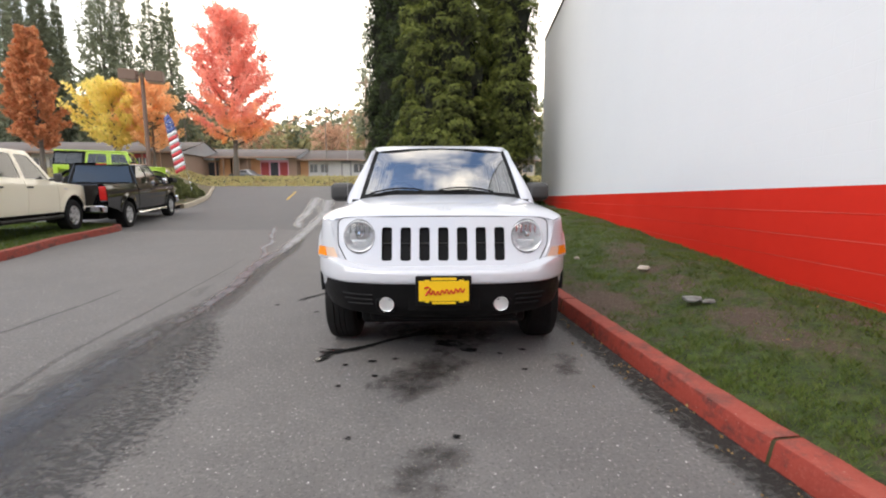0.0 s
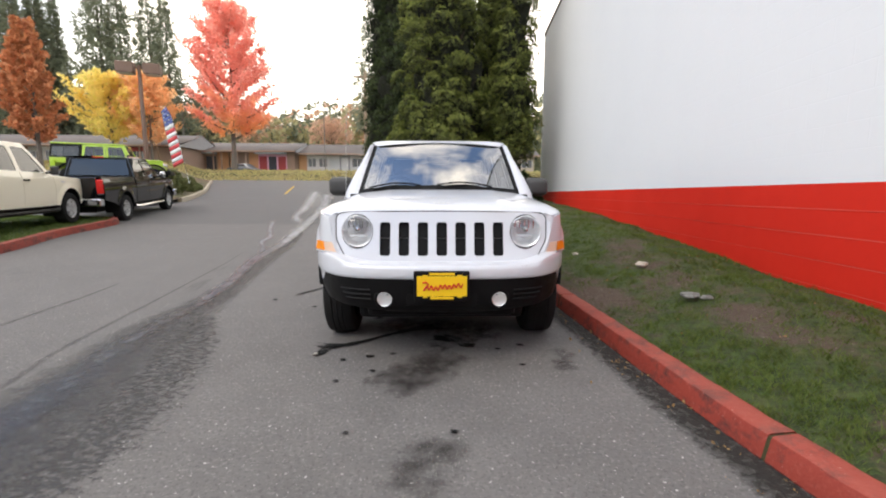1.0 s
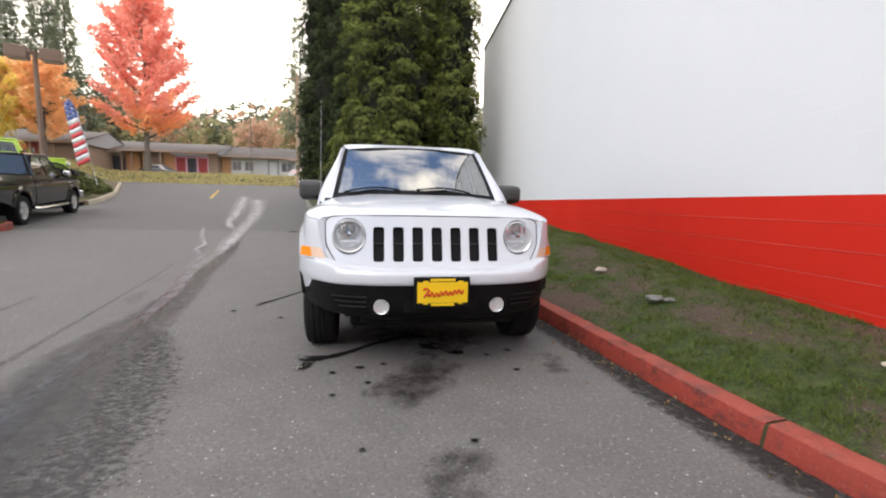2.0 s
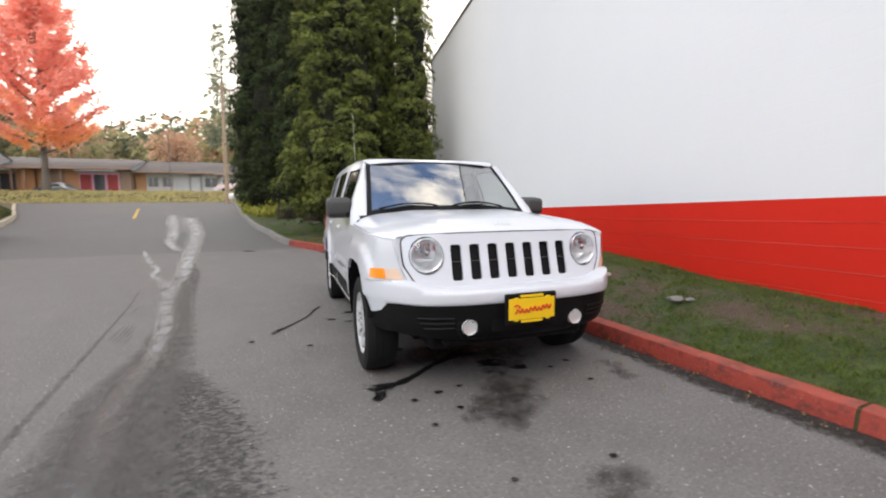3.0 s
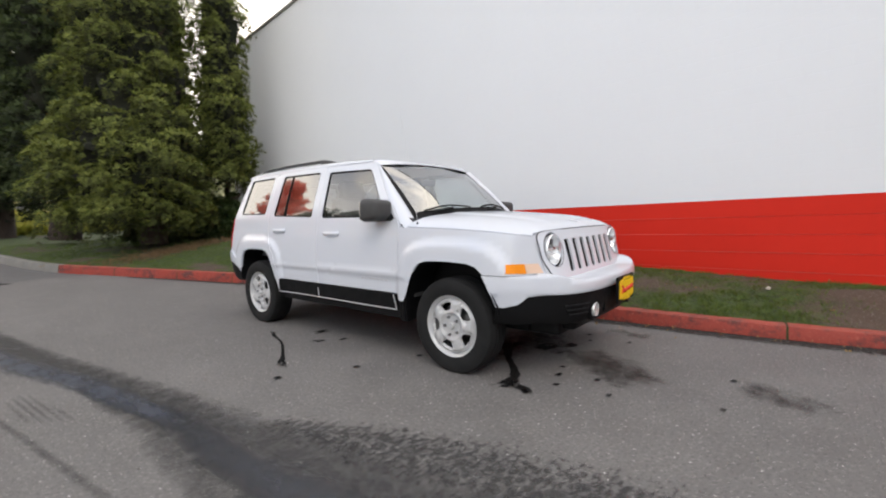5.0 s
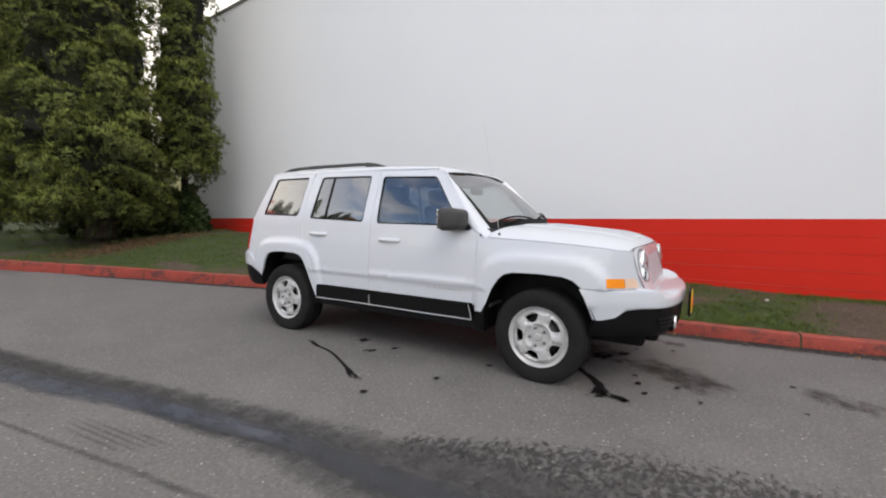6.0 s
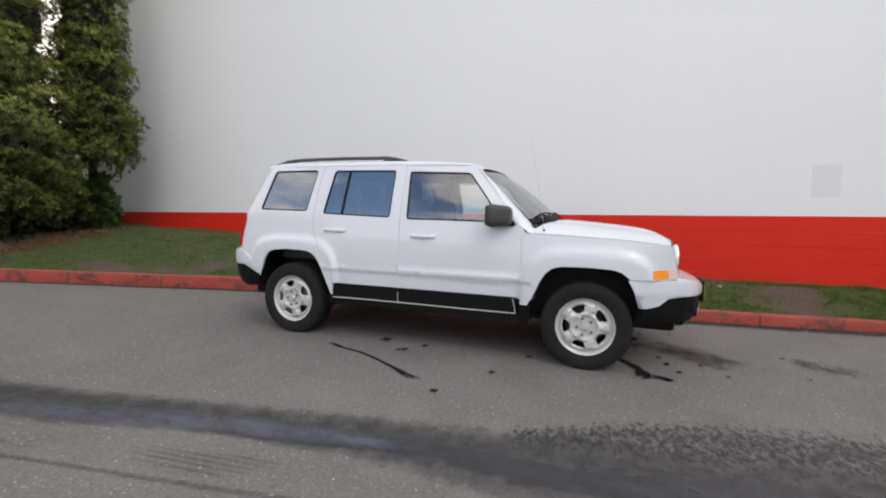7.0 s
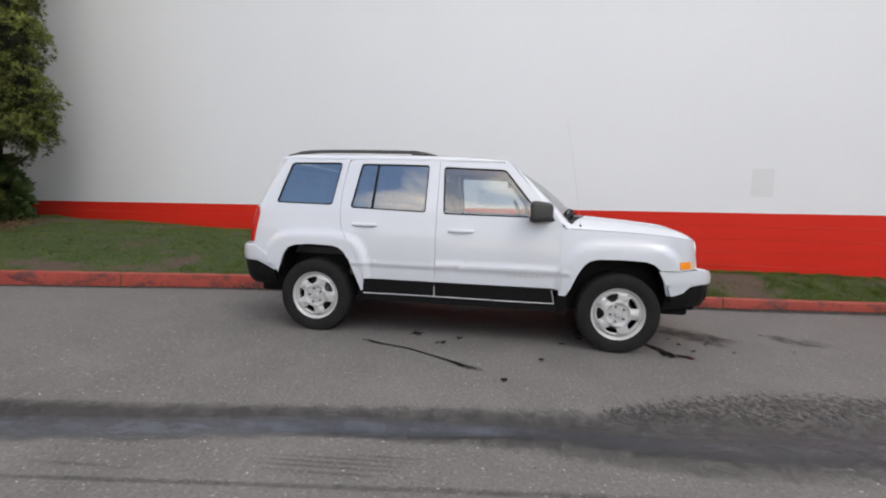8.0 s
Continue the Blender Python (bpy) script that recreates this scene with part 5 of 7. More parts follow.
# screen pillars
for sgn in (-1, 1):
    rows = []
    for t in np.linspace(-0.25, 1.0, 19):
        y = 0.51 + (0.888 - 0.51) * t if t >= 0 else 0.51 + 0.7 * t
        z = 1.068 + (1.515 - 1.068) * t if t >= 0 else 1.068 + 0.55 * t
        a, d = np.array(side(sgn, -0.001)(y - 0.004, z + 0.004)), screen(sgn, max(t, -0.02) * 1.0, 0.004)
        b = a * 0.62 + d * 0.38 + np.array((sgn * 0.012, -0.012, 0.012))
        c = a * 0.22 + d * 0.78 + np.array((sgn * 0.007, -0.018, 0.014))
        rows.append([a, a * 0.85 + d * 0.15 + np.array((sgn * 0.007, -0.006, 0.006)), b, c, d])
    smooth(part("screen_pillar", loft("screen_pillar", rows, flip=sgn > 0), CAR_WHITE, suv, "white windscreen pillar"), 60)


# bonnet
def hood_z(x, y):
    s = half_w(max(y, -0.585), 1.0)
    e = min(abs(x) / s, 1.0)
    top = lerp_s(y, (-0.66, -0.61, -0.57, -0.50, -0.38, -0.2, 0.1, 0.35, 0.5), (0.965, 0.975, 1.006, 1.034, 1.058, 1.078, 1.103, 1.120, 1.128))
    edge = lerp_s(y, (-0.66, -0.575, -0.35, -0.1, 0.2, 0.5), (0.94, 0.949, 0.977, 0.994, 1.006, 1.014))
    k = e**7
    z = (top - 0.022 * e * e) * (1 - k) + edge * k
    return z + 0.010 * (1 - float(sstep(0.40, 0.50, abs(x) - 0.06 * y))) * float(sstep(-0.58, -0.40, y))


def grille_y(x, z):
    return -0.682 + 0.25 * (z - 0.7) + 0.052 * (abs(x) / 0.7) ** 4


hood_out = [(x, grille_y(x, 0.975) + 0.004) for x in np.linspace(-0.70, 0.70, 29)]
hood_out += [(half_w(y, 1.0) - 0.008, y) for y in np.linspace(-0.565, 0.47, 16)]
hood_out += [(x, 0.19 + 0.17 * (x / 0.715) ** 2) for x in np.linspace(0.80, -0.80, 17)]
hood_out += [(-half_w(y, 1.0) + 0.008, y) for y in np.linspace(0.47, -0.565, 16)]
panel("bonnet", hood_out, lambda x, y: (x, y, hood_z(x, y)), CAR_WHITE, suv, (), 0.045, 0.02, (0, 0.2, 0.5), "white bonnet with a raised middle")
for k in range(4):
    panel("badge_bar", [(-0.055 + 0.03 * k, -0.545), (-0.055 + 0.03 * k, -0.505), (-0.035 + 0.03 * k, -0.505), (-0.035 + 0.03 * k, -0.545)], lambda x, y: (x, y, hood_z(x, y) + 0.003), BADGE_PALE, suv, (), 0.1, 0.004, (0, 0, 0.5), "small grey badge bar")
rows = [[(x, y, z) for y, z in ((0.185 + 0.17 * (x / 0.715) ** 2, hood_z(x, 0.19 + 0.17 * (x / 0.715) ** 2) - 0.018), (0.30 + 0.17 * (x / 0.715) ** 2, 1.108 - 0.035 * (x / 0.715) ** 2), (0.36 + 0.17 * (x / 0.715) ** 2, 1.13 - 0.035 * (x / 0.715) ** 2))] for x in np.linspace(-0.79, 0.79, 21)]
part("cowl", loft("cowl", rows), BLACK_PLASTIC, suv, "black cowl under the windscreen")

# grille panel with seven slots and two round lamps
slots = [rounded([(0.1215 * k - 0.034, 0.700), (0.1215 * k - 0.034, 0.912), (0.1215 * k + 0.034, 0.912), (0.1215 * k + 0.034, 0.700)], 0.018, 4) for k in range(-3, 4)]
lamps = [ellipse(s * 0.545, 0.852, 0.098, 0.106, 32) for s in (-1, 1)]
gp = rounded([(-0.685, 0.80), (-0.60, 0.655), (-0.35, 0.635), (0.35, 0.635), (0.60, 0.655), (0.685, 0.80), (0.690, 0.945), (0.655, 0.972), (0.35, 0.981), (0, 0.983), (-0.35, 0.981), (-0.655, 0.972), (-0.690, 0.945)], 0.03, 3)
panel("grille_panel", gp, lambda x, z: (x, grille_y(x, z), z), CAR_WHITE, suv, slots + lamps, 0.05, 0.014, label="white front panel with seven upright slots")
SEAM = Mat("panel_gap", (0.06, 0.06, 0.062), 0.8).m
for s in (-1, 1):
    rows = []
    for z in np.linspace(0.66, 0.955, 12):
        yf = float(np.interp(z, [0.705, 0.77, 0.85, 0.945], [-0.628, -0.612, -0.592, -0.572]))
        xg = float(np.interp(z, [0.655, 0.80, 0.945, 0.972], [0.60, 0.685, 0.690, 0.66]))
        a, d = np.array((half_w(yf, z) - 0.004, yf + 0.004, z)), np.array((xg + 0.004, grille_y(xg, z) + 0.005, z))
        mid_p = a * 0.5 + d * 0.5 + np.array((0.010, -0.010, 0))
        rows.append([(s * q[0], q[1], q[2]) for q in (a, mid_p, d)])
    smooth(part("front_corner", loft("front_corner", rows, flip=s < 0), CAR_WHITE, suv, "white corner beside the headlamp"), 60)
part("panel_gap", tube("panel_gap", [(x, grille_y(x, z) - 0.0005, z) for x, z in gp], 0.0036, 5, True), SEAM, suv, "dark gap round the front panel")
panel("radiator", [(-0.45, 0.812), (-0.45, 0.925), (0.45, 0.925), (0.45, 0.812)], lambda x, z: (x, grille_y(x, z) + 0.026, z), BLACK_PLASTIC, suv, (), 0.1, 0.01, label="dark radiator behind the slots")
panel("radiator", [(-0.45, 0.69), (-0.45, 0.806), (0.45, 0.806), (0.45, 0.69)], lambda x, z: (x, grille_y(x, z) + 0.021, z), BLACK_PLASTIC, suv, (), 0.1, 0.01, label="dark mesh behind the slots")
part("radiator_bar", box_bm(0, grille_y(0, 0.808) + 0.018, 0.808, 0.9, 0.012, 0.004), GREY_PLASTIC, suv)
for s in (-1, 1):
    cx, cz, cy = s * 0.545, 0.852, grille_y(0.545, 0.852)
    hl = smooth(part("headlamp", lathe("headlamp", [(0.0, 0.105), (0.04, 0.10), (0.075, 0.07), (0.096, 0.02), (0.103, 0.004), (0.100, -0.004), (0.095, 0.0)], 32, "y", (cx, cy, cz)), LAMP_INNER, suv, "round clear headlamp with a bright reflector"), 12)
    smooth(part("lamp_glass", lathe("lamp_glass", [(0.0, -0.030), (0.03, -0.028), (0.06, -0.020), (0.085, -0.008), (0.097, 0.004)], 32, "y", (cx, cy, cz)), GLASS_LAMP, hl, "clear domed lens"), 60).visible_shadow = False
    smooth(part("bulb", lathe("bulb", [(0.0, -0.006), (0.016, -0.002), (0.022, 0.03), (0.026, 0.09)], 16, "y", (cx, cy, cz + 0.012)), CHROME, hl), 50)
    ring = [(cx + 0.1015 * math.cos(a), grille_y(cx + 0.1015 * math.cos(a), cz + 0.109 * math.sin(a)) - 0.001, cz + 0.109 * math.sin(a)) for a in np.linspace(0, 2 * math.pi, 36, endpoint=False)]
    part("lamp_seam", tube("lamp_seam", ring, 0.0024, 5, True), SEAM, hl, "dark gap round the lamp")
    part("lamp_shield", box_bm(cx, cy + 0.03, cz - 0.03, 0.10, 0.03, 0.008, 0.003), LAMP_INNER, hl)
    for k in range(5):
        part("lamp_rib", box_bm(cx + (k - 2) * 0.03, cy + 0.055, cz + 0.045, 0.006, 0.04, 0.05), CHROME, hl)


# bumpers: maps from the run along the car's end and the height
def end_run(pts):
    h = resample(pts, 0.03)
    run = np.vstack([h[::-1] * (-1, 1), h[1:]])
    s = np.concatenate([[0], np.cumsum(np.linalg.norm(np.diff(run, axis=0), axis=1))])
    return run, s - s[-1] / 2


FRONT_RUN, FRONT_S = end_run([(0, -0.868), (0.35, -0.850), (0.57, -0.796), (0.685, -0.715), (0.765, -0.61), (0.822, -0.50), (0.864, -0.39), (0.885, -0.30), (0.893, -0.20)])
REAR_RUN, REAR_S = end_run([(0, 3.455), (0.5, 3.445), (0.71, 3.41), (0.81, 3.345), (0.862, 3.23), (0.874, 3.10), (0.876, 2.96)])


def bumper_map(run, ss, offs, low_top=0.0):
    def f(s, z):
        p = np.array([np.interp(s, ss, run[:, k]) for k in (0, 1)])
        q = np.array([np.interp(s + 0.03, ss, run[:, k]) - np.interp(s - 0.03, ss, run[:, k]) for k in (0, 1)])
        q = q / (np.linalg.norm(q) + 1e-9)
        n = np.array((q[1], -q[0]))
        if n @ (p - np.array((0, 1.2))) < 0:
            n = -n
        lift = 0.0
        if low_top:
            top = low_top + (0.730 - low_top) * float(sstep(0.52, 0.74, abs(s)))
            lift = (0.730 - top) * min(max((z - 0.60) / (top - 0.60), 0), 1)
        p = p + n * lerp_s(z + lift, *offs)
        return (p[0], p[1], z)

    return f


def s_at(run, ss, y):
    h = len(ss) // 2
    return float(np.interp(y, run[h:, 1], ss[h:]))


fb = bumper_map(FRONT_RUN, FRONT_S, ((0.34, 0.38, 0.44, 0.52, 0.572, 0.592, 0.64, 0.69, 0.712, 0.730), (-0.13, -0.065, -0.036, -0.020, -0.014, 0.0, 0.001, -0.001, -0.005, -0.018)), 0.662)
e1, e2 = s_at(FRONT_RUN, FRONT_S, -0.372), s_at(FRONT_RUN, FRONT_S, -0.282)
half = [(0.0, 0.661), (0.50, 0.661), (0.60, 0.674), (0.68, 0.698), (0.76, 0.712), (0.85, 0.710), (1.0, 0.701), (e2, 0.701), (e2 - 0.035, 0.64), (e1, 0.500), (1.06, 0.498), (0.97, 0.520), (0.90, 0.574), (0.80, 0.586), (0.4, 0.584), (0.0, 0.583)]
panel("front_bumper", half + [(-s, z) for s, z in half[-2:0:-1]], fb, CAR_WHITE, suv, (), 0.04, 0.02, label="white upper front bumper")
rows = []
for s in np.linspace(-0.84, 0.84, 57):
    zt = float(np.interp(abs(s), [0, 0.50, 0.60, 0.68, 0.76, 0.85], [0.661, 0.661, 0.674, 0.698, 0.712, 0.710]))
    x, y, z = fb(s, zt)
    rows.append([(x, y, z), (x * 0.995, y + 0.012, z + 0.005), (x * 0.95, y + 0.09, z + 0.006), (x * 0.90, y + 0.22, z + 0.008)])
smooth(part("bumper_ledge", loft("bumper_ledge", rows, flip=True), CAR_WHITE, suv, "white ledge above the bumper"), 50)
half = [(0.0, 0.583), (0.4, 0.584), (0.80, 0.586), (0.90, 0.574), (0.97, 0.518), (1.06, 0.496), (e1, 0.498), (e1 + 0.01, 0.43), (1.15, 0.385), (1.0, 0.385), (0.85, 0.40), (0.60, 0.388), (0.3, 0.355), (0.0, 0.350)]
fbk = lambda s, z: fb(s, min(z, 0.575))[:2] + (z,)
low = panel("lower_bumper", half + [(-s, z) for s, z in half[-2:0:-1]], fbk, BLACK_PLASTIC, suv, (), 0.04, 0.03, label="black plastic lower front bumper")
for sg in (-1, 1):
    x, y, z = fb(sg * 0.358, 0.452)
    smooth(part("fog_lamp", lathe("fog_lamp", [(0.0, -0.004), (0.016, -0.005), (0.034, -0.008), (0.041, -0.010), (0.044, -0.012), (0.047, -0.004), (0.048, 0.03)], 24, "y", (x, y, z)), FOG_LENS, low, "round clear fog lamp"), 40)
    part("fog_glass", lathe("fog_glass", [(0.0, -0.016), (0.03, -0.014), (0.046, -0.006)], 24, "y", (x, y, z)), GLASS_LAMP, low).visible_shadow = False
    smooth(part("fog_ring", lathe("fog_ring", [(0.056, 0.03), (0.062, -0.006), (0.072, 0.0), (0.075, 0.03)], 24, "y", (x, y + 0.004, z)), BLACK_PLASTIC, low), 40)
    for k, zz in enumerate((0.448, 0.478, 0.508)):
        ends = [fb(sg * s, zz) for s in (0.45, 0.52, 0.58, 0.635 + 0.02 * k)]
        part("intake_bar", tube("intake_bar", [(a, b - 0.004, c) for a, b, c in ends], 0.0075, 6), BLACK_PLASTIC, low, "dark air intake bar")
part("air_dam", box_bm(0, -0.60, 0.36, 0.95, 0.26, 0.09, 0.03), BLACK_PLASTIC, suv, "black underside behind the bumper")
part("intake", box_bm(-0.0, -0.826, 0.465, 0.44, 0.02, 0.10, 0.004), BLACK_PLASTIC, low, "dark lower air intake")

rb = bumper_map(REAR_RUN, REAR_S, ((0.38, 0.42, 0.52, 0.60, 0.63, 0.66, 0.74, 0.775, 0.79), (-0.12, -0.06, -0.02, -0.012, 0.0, 0.004, 0.004, -0.015, -0.10)))
r1 = float(REAR_S[-1]) - 0.05
half = [(0.0, 0.785), (0.60, 0.785), (0.95, 0.770), (1.02, 0.74), (r1 - 0.05, 0.655), (r1, 0.60), (r1 - 0.01, 0.54), (1.0, 0.625), (0.5, 0.632), (0.0, 0.632)]
panel("rear_bumper", half + [(-s, z) for s, z in half[-2:0:-1]], rb, CAR_WHITE, suv, (), 0.05, 0.02, label="white upper rear bumper")
half = [(0.0, 0.628), (0.5, 0.628), (1.0, 0.621), (r1 - 0.012, 0.535), (r1 - 0.012, 0.42), (0.9, 0.40), (0.0, 0.40)]
panel("lower_bumper", half + [(-s, z) for s, z in half[-2:0:-1]], rb, BLACK_PLASTIC, suv, (), 0.05, 0.03, label="black plastic lower rear bumper")


def gate(x, z):
    return (x, rear_y(z) + 0.012 - 0.09 * (abs(x) / 0.82) ** 6, z)


gw = rounded([(-0.62, 1.18), (-0.56, 1.50), (0.56, 1.50), (0.62, 1.18)], 0.05)
tailgate = panel("tailgate", rounded([(-0.74, 0.76), (-0.735, 1.10), (-0.66, 1.565), (0.66, 1.565), (0.735, 1.10), (0.74, 0.76)], 0.04), gate, CAR_WHITE, suv, (gw,), 0.08, 0.02, label="white tailgate")
panel("rear_glass", inflate(gw, 0.01), lambda x, z: (x, gate(x, z)[1] - 0.008, z), GLASS_DARK, tailgate, (), 0.12, 0.004).visible_shadow = False

# dealer plate: the script and small print as plain strokes
plate = part("number_plate", box_bm(-0.005, -0.9000, 0.5525, 0.334, 0.018, 0.182, 0.008, 2), BLACK_PLASTIC, suv, "black plate frame with a yellow dealer card")
part("plate_card", box_bm(-0.003, -0.9105, 0.5525, 0.298, 0.006, 0.122, 0.002), PLATE_YELLOW, plate, "yellow card with a red script line")
part("plate_strip", box_bm(-0.003, -0.9105, 0.626, 0.150, 0.005, 0.015, 0.001), PLATE_YELLOW, plate)
part("plate_strip", box_bm(-0.003, -0.9105, 0.481, 0.140, 0.005, 0.015, 0.001), PLATE_YELLOW, plate)
for dx in (-0.103, 0.102):
    part("plate_strip", box_bm(dx, -0.9105, 0.617, 0.030, 0.005, 0.008, 0.001), PLATE_YELLOW, plate)
    part("plate_strip", box_bm(dx, -0.9105, 0.488, 0.026, 0.005, 0.010, 0.001), PLATE_YELLOW, plate)
wave = [(-0.100 + 0.222 * t, -0.9155, 0.538 + 0.020 * t + 0.012 * math.sin(t * 52) + 0.004 * math.sin(t * 17)) for t in np.linspace(0, 1, 80)]
part("script_stroke", tube("script_stroke", wave, 0.0046, 5), PLATE_RED, plate, "red handwritten-style stroke")
part("script_stroke", tube("script_stroke", [(-0.118, -0.9155, 0.572), (-0.098, -0.9155, 0.578), (-0.082, -0.9155, 0.566), (-0.098, -0.9155, 0.550), (-0.112, -0.9155, 0.528)], 0.0055, 5), PLATE_RED, plate)

# under and inside
part("underbody", box_bm(0, 1.35, 0.36, 1.08, 4.0, 0.16, 0.03), BLACK_PLASTIC, suv, "dark underside")
part("floor_pan", box_bm(0, 1.40, 0.47, 1.52, 1.75, 0.05), DASH, suv)
part("firewall", box_bm(0, 0.42, 0.78, 1.55, 0.04, 0.6), DASH, suv)
part("rear_floor", box_bm(0, 2.80, 0.72, 1.30, 0.95, 0.06), DASH, suv)
part("headliner", box_bm(0, 1.95, 1.56, 1.28, 1.95, 0.02), TRIM_LIGHT, suv, "pale headlining")
dash = smooth(part("dashboard", box_bm(0, 0.62, 0.98, 1.46, 0.36, 0.24, 0.07, 4), DASH, suv, "dark dashboard"), 60)
for sgn in (-1, 1):
    part("door_card", box_bm(sgn * 0.79, 1.45, 0.80, 0.03, 1.75, 0.55, 0.01), DASH, suv)
    for y, nm in ((1.42, "seat"), (2.28, "seat")):
        seat = smooth(part(nm, box_bm(sgn * 0.38, y - 0.22, 0.66, 0.52, 0.52, 0.20, 0.06, 3), SEAT, suv, "dark grey cloth seat"), 60)
        smooth(part("seat_back", box_bm(0, 0, 0, 0.50, 0.16, 0.62, 0.06, 3, pose(sgn * 0.38, y + 0.10, 0.98, -12)), SEAT, seat), 60)
        smooth(part("headrest", box_bm(0, 0, 0, 0.27, 0.11, 0.17, 0.045, 3, pose(sgn * 0.38, y + 0.19, 1.37, -8)), SEAT, seat), 60)
ring = [(-0.38 + 0.185 * math.cos(a), 0.80 + 0.07 * math.sin(a), 1.06 + 0.17 * math.sin(a)) for a in np.linspace(0, 2 * math.pi, 24, endpoint=False)]
sw = smooth(part("steering_wheel", tube("steering_wheel", ring, 0.016, 7, True), BLACK_PLASTIC, suv, "black steering wheel"), 60)
part("wheel_boss", box_bm(-0.38, 0.79, 1.05, 0.17, 0.06, 0.11, 0.02), BLACK_PLASTIC, sw)
part("inside_mirror", box_bm(0, 0.93, 1.41, 0.22, 0.03, 0.065, 0.012), BLACK_PLASTIC, suv)
# wipers
for x0, x1 in ((-0.62, -0.16), (-0.02, 0.46)):
    pts = [screen(x0 / 0.715 + (x1 - x0) / 0.715 * t, 0.055 + 0.05 * math.sin(math.pi * t) , 0.016) for t in np.linspace(0, 1, 9)]
    part("wiper", tube("wiper", pts, 0.0075, 6), BLACK_PLASTIC, suv, "black wiper blade")
    part("wiper", tube("wiper", [screen(x0 / 0.715 + (x1 - x0) / 0.715 * t, -0.02 + 0.13 * t, 0.026) for t in np.linspace(0.1, 0.55, 5)], 0.009, 6), BLACK_PLASTIC, suv)
# aerial
ax, ay = -half_w(0.33, 1.0) + 0.045, 0.33
aerial = part("aerial", tube("aerial", [(ax, ay, 0.995), (ax, ay, 1.035), (ax, ay + 0.002, 1.05)], [0.013, 0.011, 0.005], 8), BLACK_PLASTIC, suv, "thin steel whip aerial on a black foot")
part("mast", tube("mast", [(ax, ay, 1.04), (ax, ay + 0.06, 1.42), (ax, ay + 0.15, 1.88)], [0.0016, 0.0011, 0.0009], 6), TRIM_LIGHT, aerial, "thin bare steel mast")

for y in (0.0, WB):
    for sgn in (-1, 1):
        wheel(suv, sgn * 0.755, y, 0.327, 0.335, sgn, 0.218, 0.215, 38.0 if y == 0 else 32.0)

# ---------------------------------------------------------------- marks on the asphalt
stain("wet_band", [(-3.3, 7.4), (-2.90, 5.4), (-2.62, 3.3), (-2.44, 2.2), (-2.33, 1.4), (-2.26, 0.8), (-2.24, 0.3), (-2.20, -0.1), (-2.13, -0.5), (-2.06, -1.0), (-1.95, -1.7), (-1.80, -2.6), (-1.68, -4.0)], [0.07, 0.10, 0.12, 0.135, 0.14, 0.15, 0.18, 0.25, 0.34, 0.38, 0.39, 0.36, 0.30], DAMP, 0.004, "long dark damp band where water has run", "damp marks")
stain("wet_speckle", [(-2.05, 0.5), (-1.90, 0.0), (-1.76, -0.4), (-1.64, -0.9), (-1.56, -1.4), (-1.50, -2.2)], [0.12, 0.26, 0.38, 0.42, 0.42, 0.30], SPECKLE, 0.0045, "dark damp specks at the edge of the band", "damp marks")
stain("water_sky_sheen", [(-6.05, 21.6), (-4.9, 16.5), (-4.2, 13.0), (-3.72, 9.6), (-3.33, 7.1), (-3.08, 5.6), (-2.97, 4.9)], [0.60, 0.52, 0.44, 0.35, 0.28, 0.22, 0.16], STREAK, 0.030, "streak of running water with pale sky reflection in its colour", "damp marks")
stain("water_sky_sheen", [(-7.3, 24.0), (-6.5, 20.6), (-5.14, 14.4), (-4.55, 11.2), (-3.9, 9.2)], [0.38, 0.44, 0.36, 0.25, 0.15], STREAK, 0.034, "streak of running water with pale sky reflection in its colour", "damp marks")
stain("water_sky_sheen", [(-4.75, 9.6), (-4.28, 8.0), (-3.98, 7.2), (-3.79, 6.66), (-3.62, 6.2), (-3.54, 5.5), (-3.2, 4.7), (-2.97, 4.0)], [0.05, 0.08, 0.09, 0.09, 0.08, 0.09, 0.09, 0.08], STREAK, 0.030, "thin trickle joining the streak, pale with painted sky reflection", "damp marks")
stain("water_sky_sheen", [(-2.99, 5.3), (-2.97, 4.5), (-2.88, 3.7), (-2.71, 2.8), (-2.56, 2.2), (-2.45, 1.7), (-2.38, 1.2), (-2.32, 0.75)], [0.17, 0.13, 0.13, 0.12, 0.12, 0.11, 0.10, 0.05], RUNNEL, 0.012, "trickle of water along the damp band, sky sheen in its colour", "damp marks")
stain("water_sky_sheen", [(-2.50, 1.9), (-2.41, 1.3), (-2.31, 0.85), (-2.30, 0.5), (-2.30, 0.15), (-2.26, -0.2), (-2.22, -0.5), (-2.15, -0.85), (-2.05, -1.5), (-1.97, -2.1)], [0.06, 0.08, 0.08, 0.09, 0.10, 0.12, 0.14, 0.15, 0.14, 0.10], TRICKLE, 0.010, "trickle of water along the damp band, sky sheen in its colour", "damp marks")
stain("tyre_line", [(-3.35, 4.2), (-3.14, 3.07), (-2.86, 1.2), (-2.74, 0.34), (-2.62, -0.5), (-2.46, -1.1), (-2.3, -2.2)], [0.016, 0.020, 0.026, 0.036, 0.04, 0.04], TYRE, 0.005, "thin dark line in the asphalt", "damp marks")
stain("tyre_line", [(-3.75, 1.8), (-3.63, 0.96), (-3.57, 0.08), (-3.5, -0.6)], [0.03, 0.04, 0.04, 0.03], TYRE, 0.005, "thin dark line in the asphalt", "damp marks")
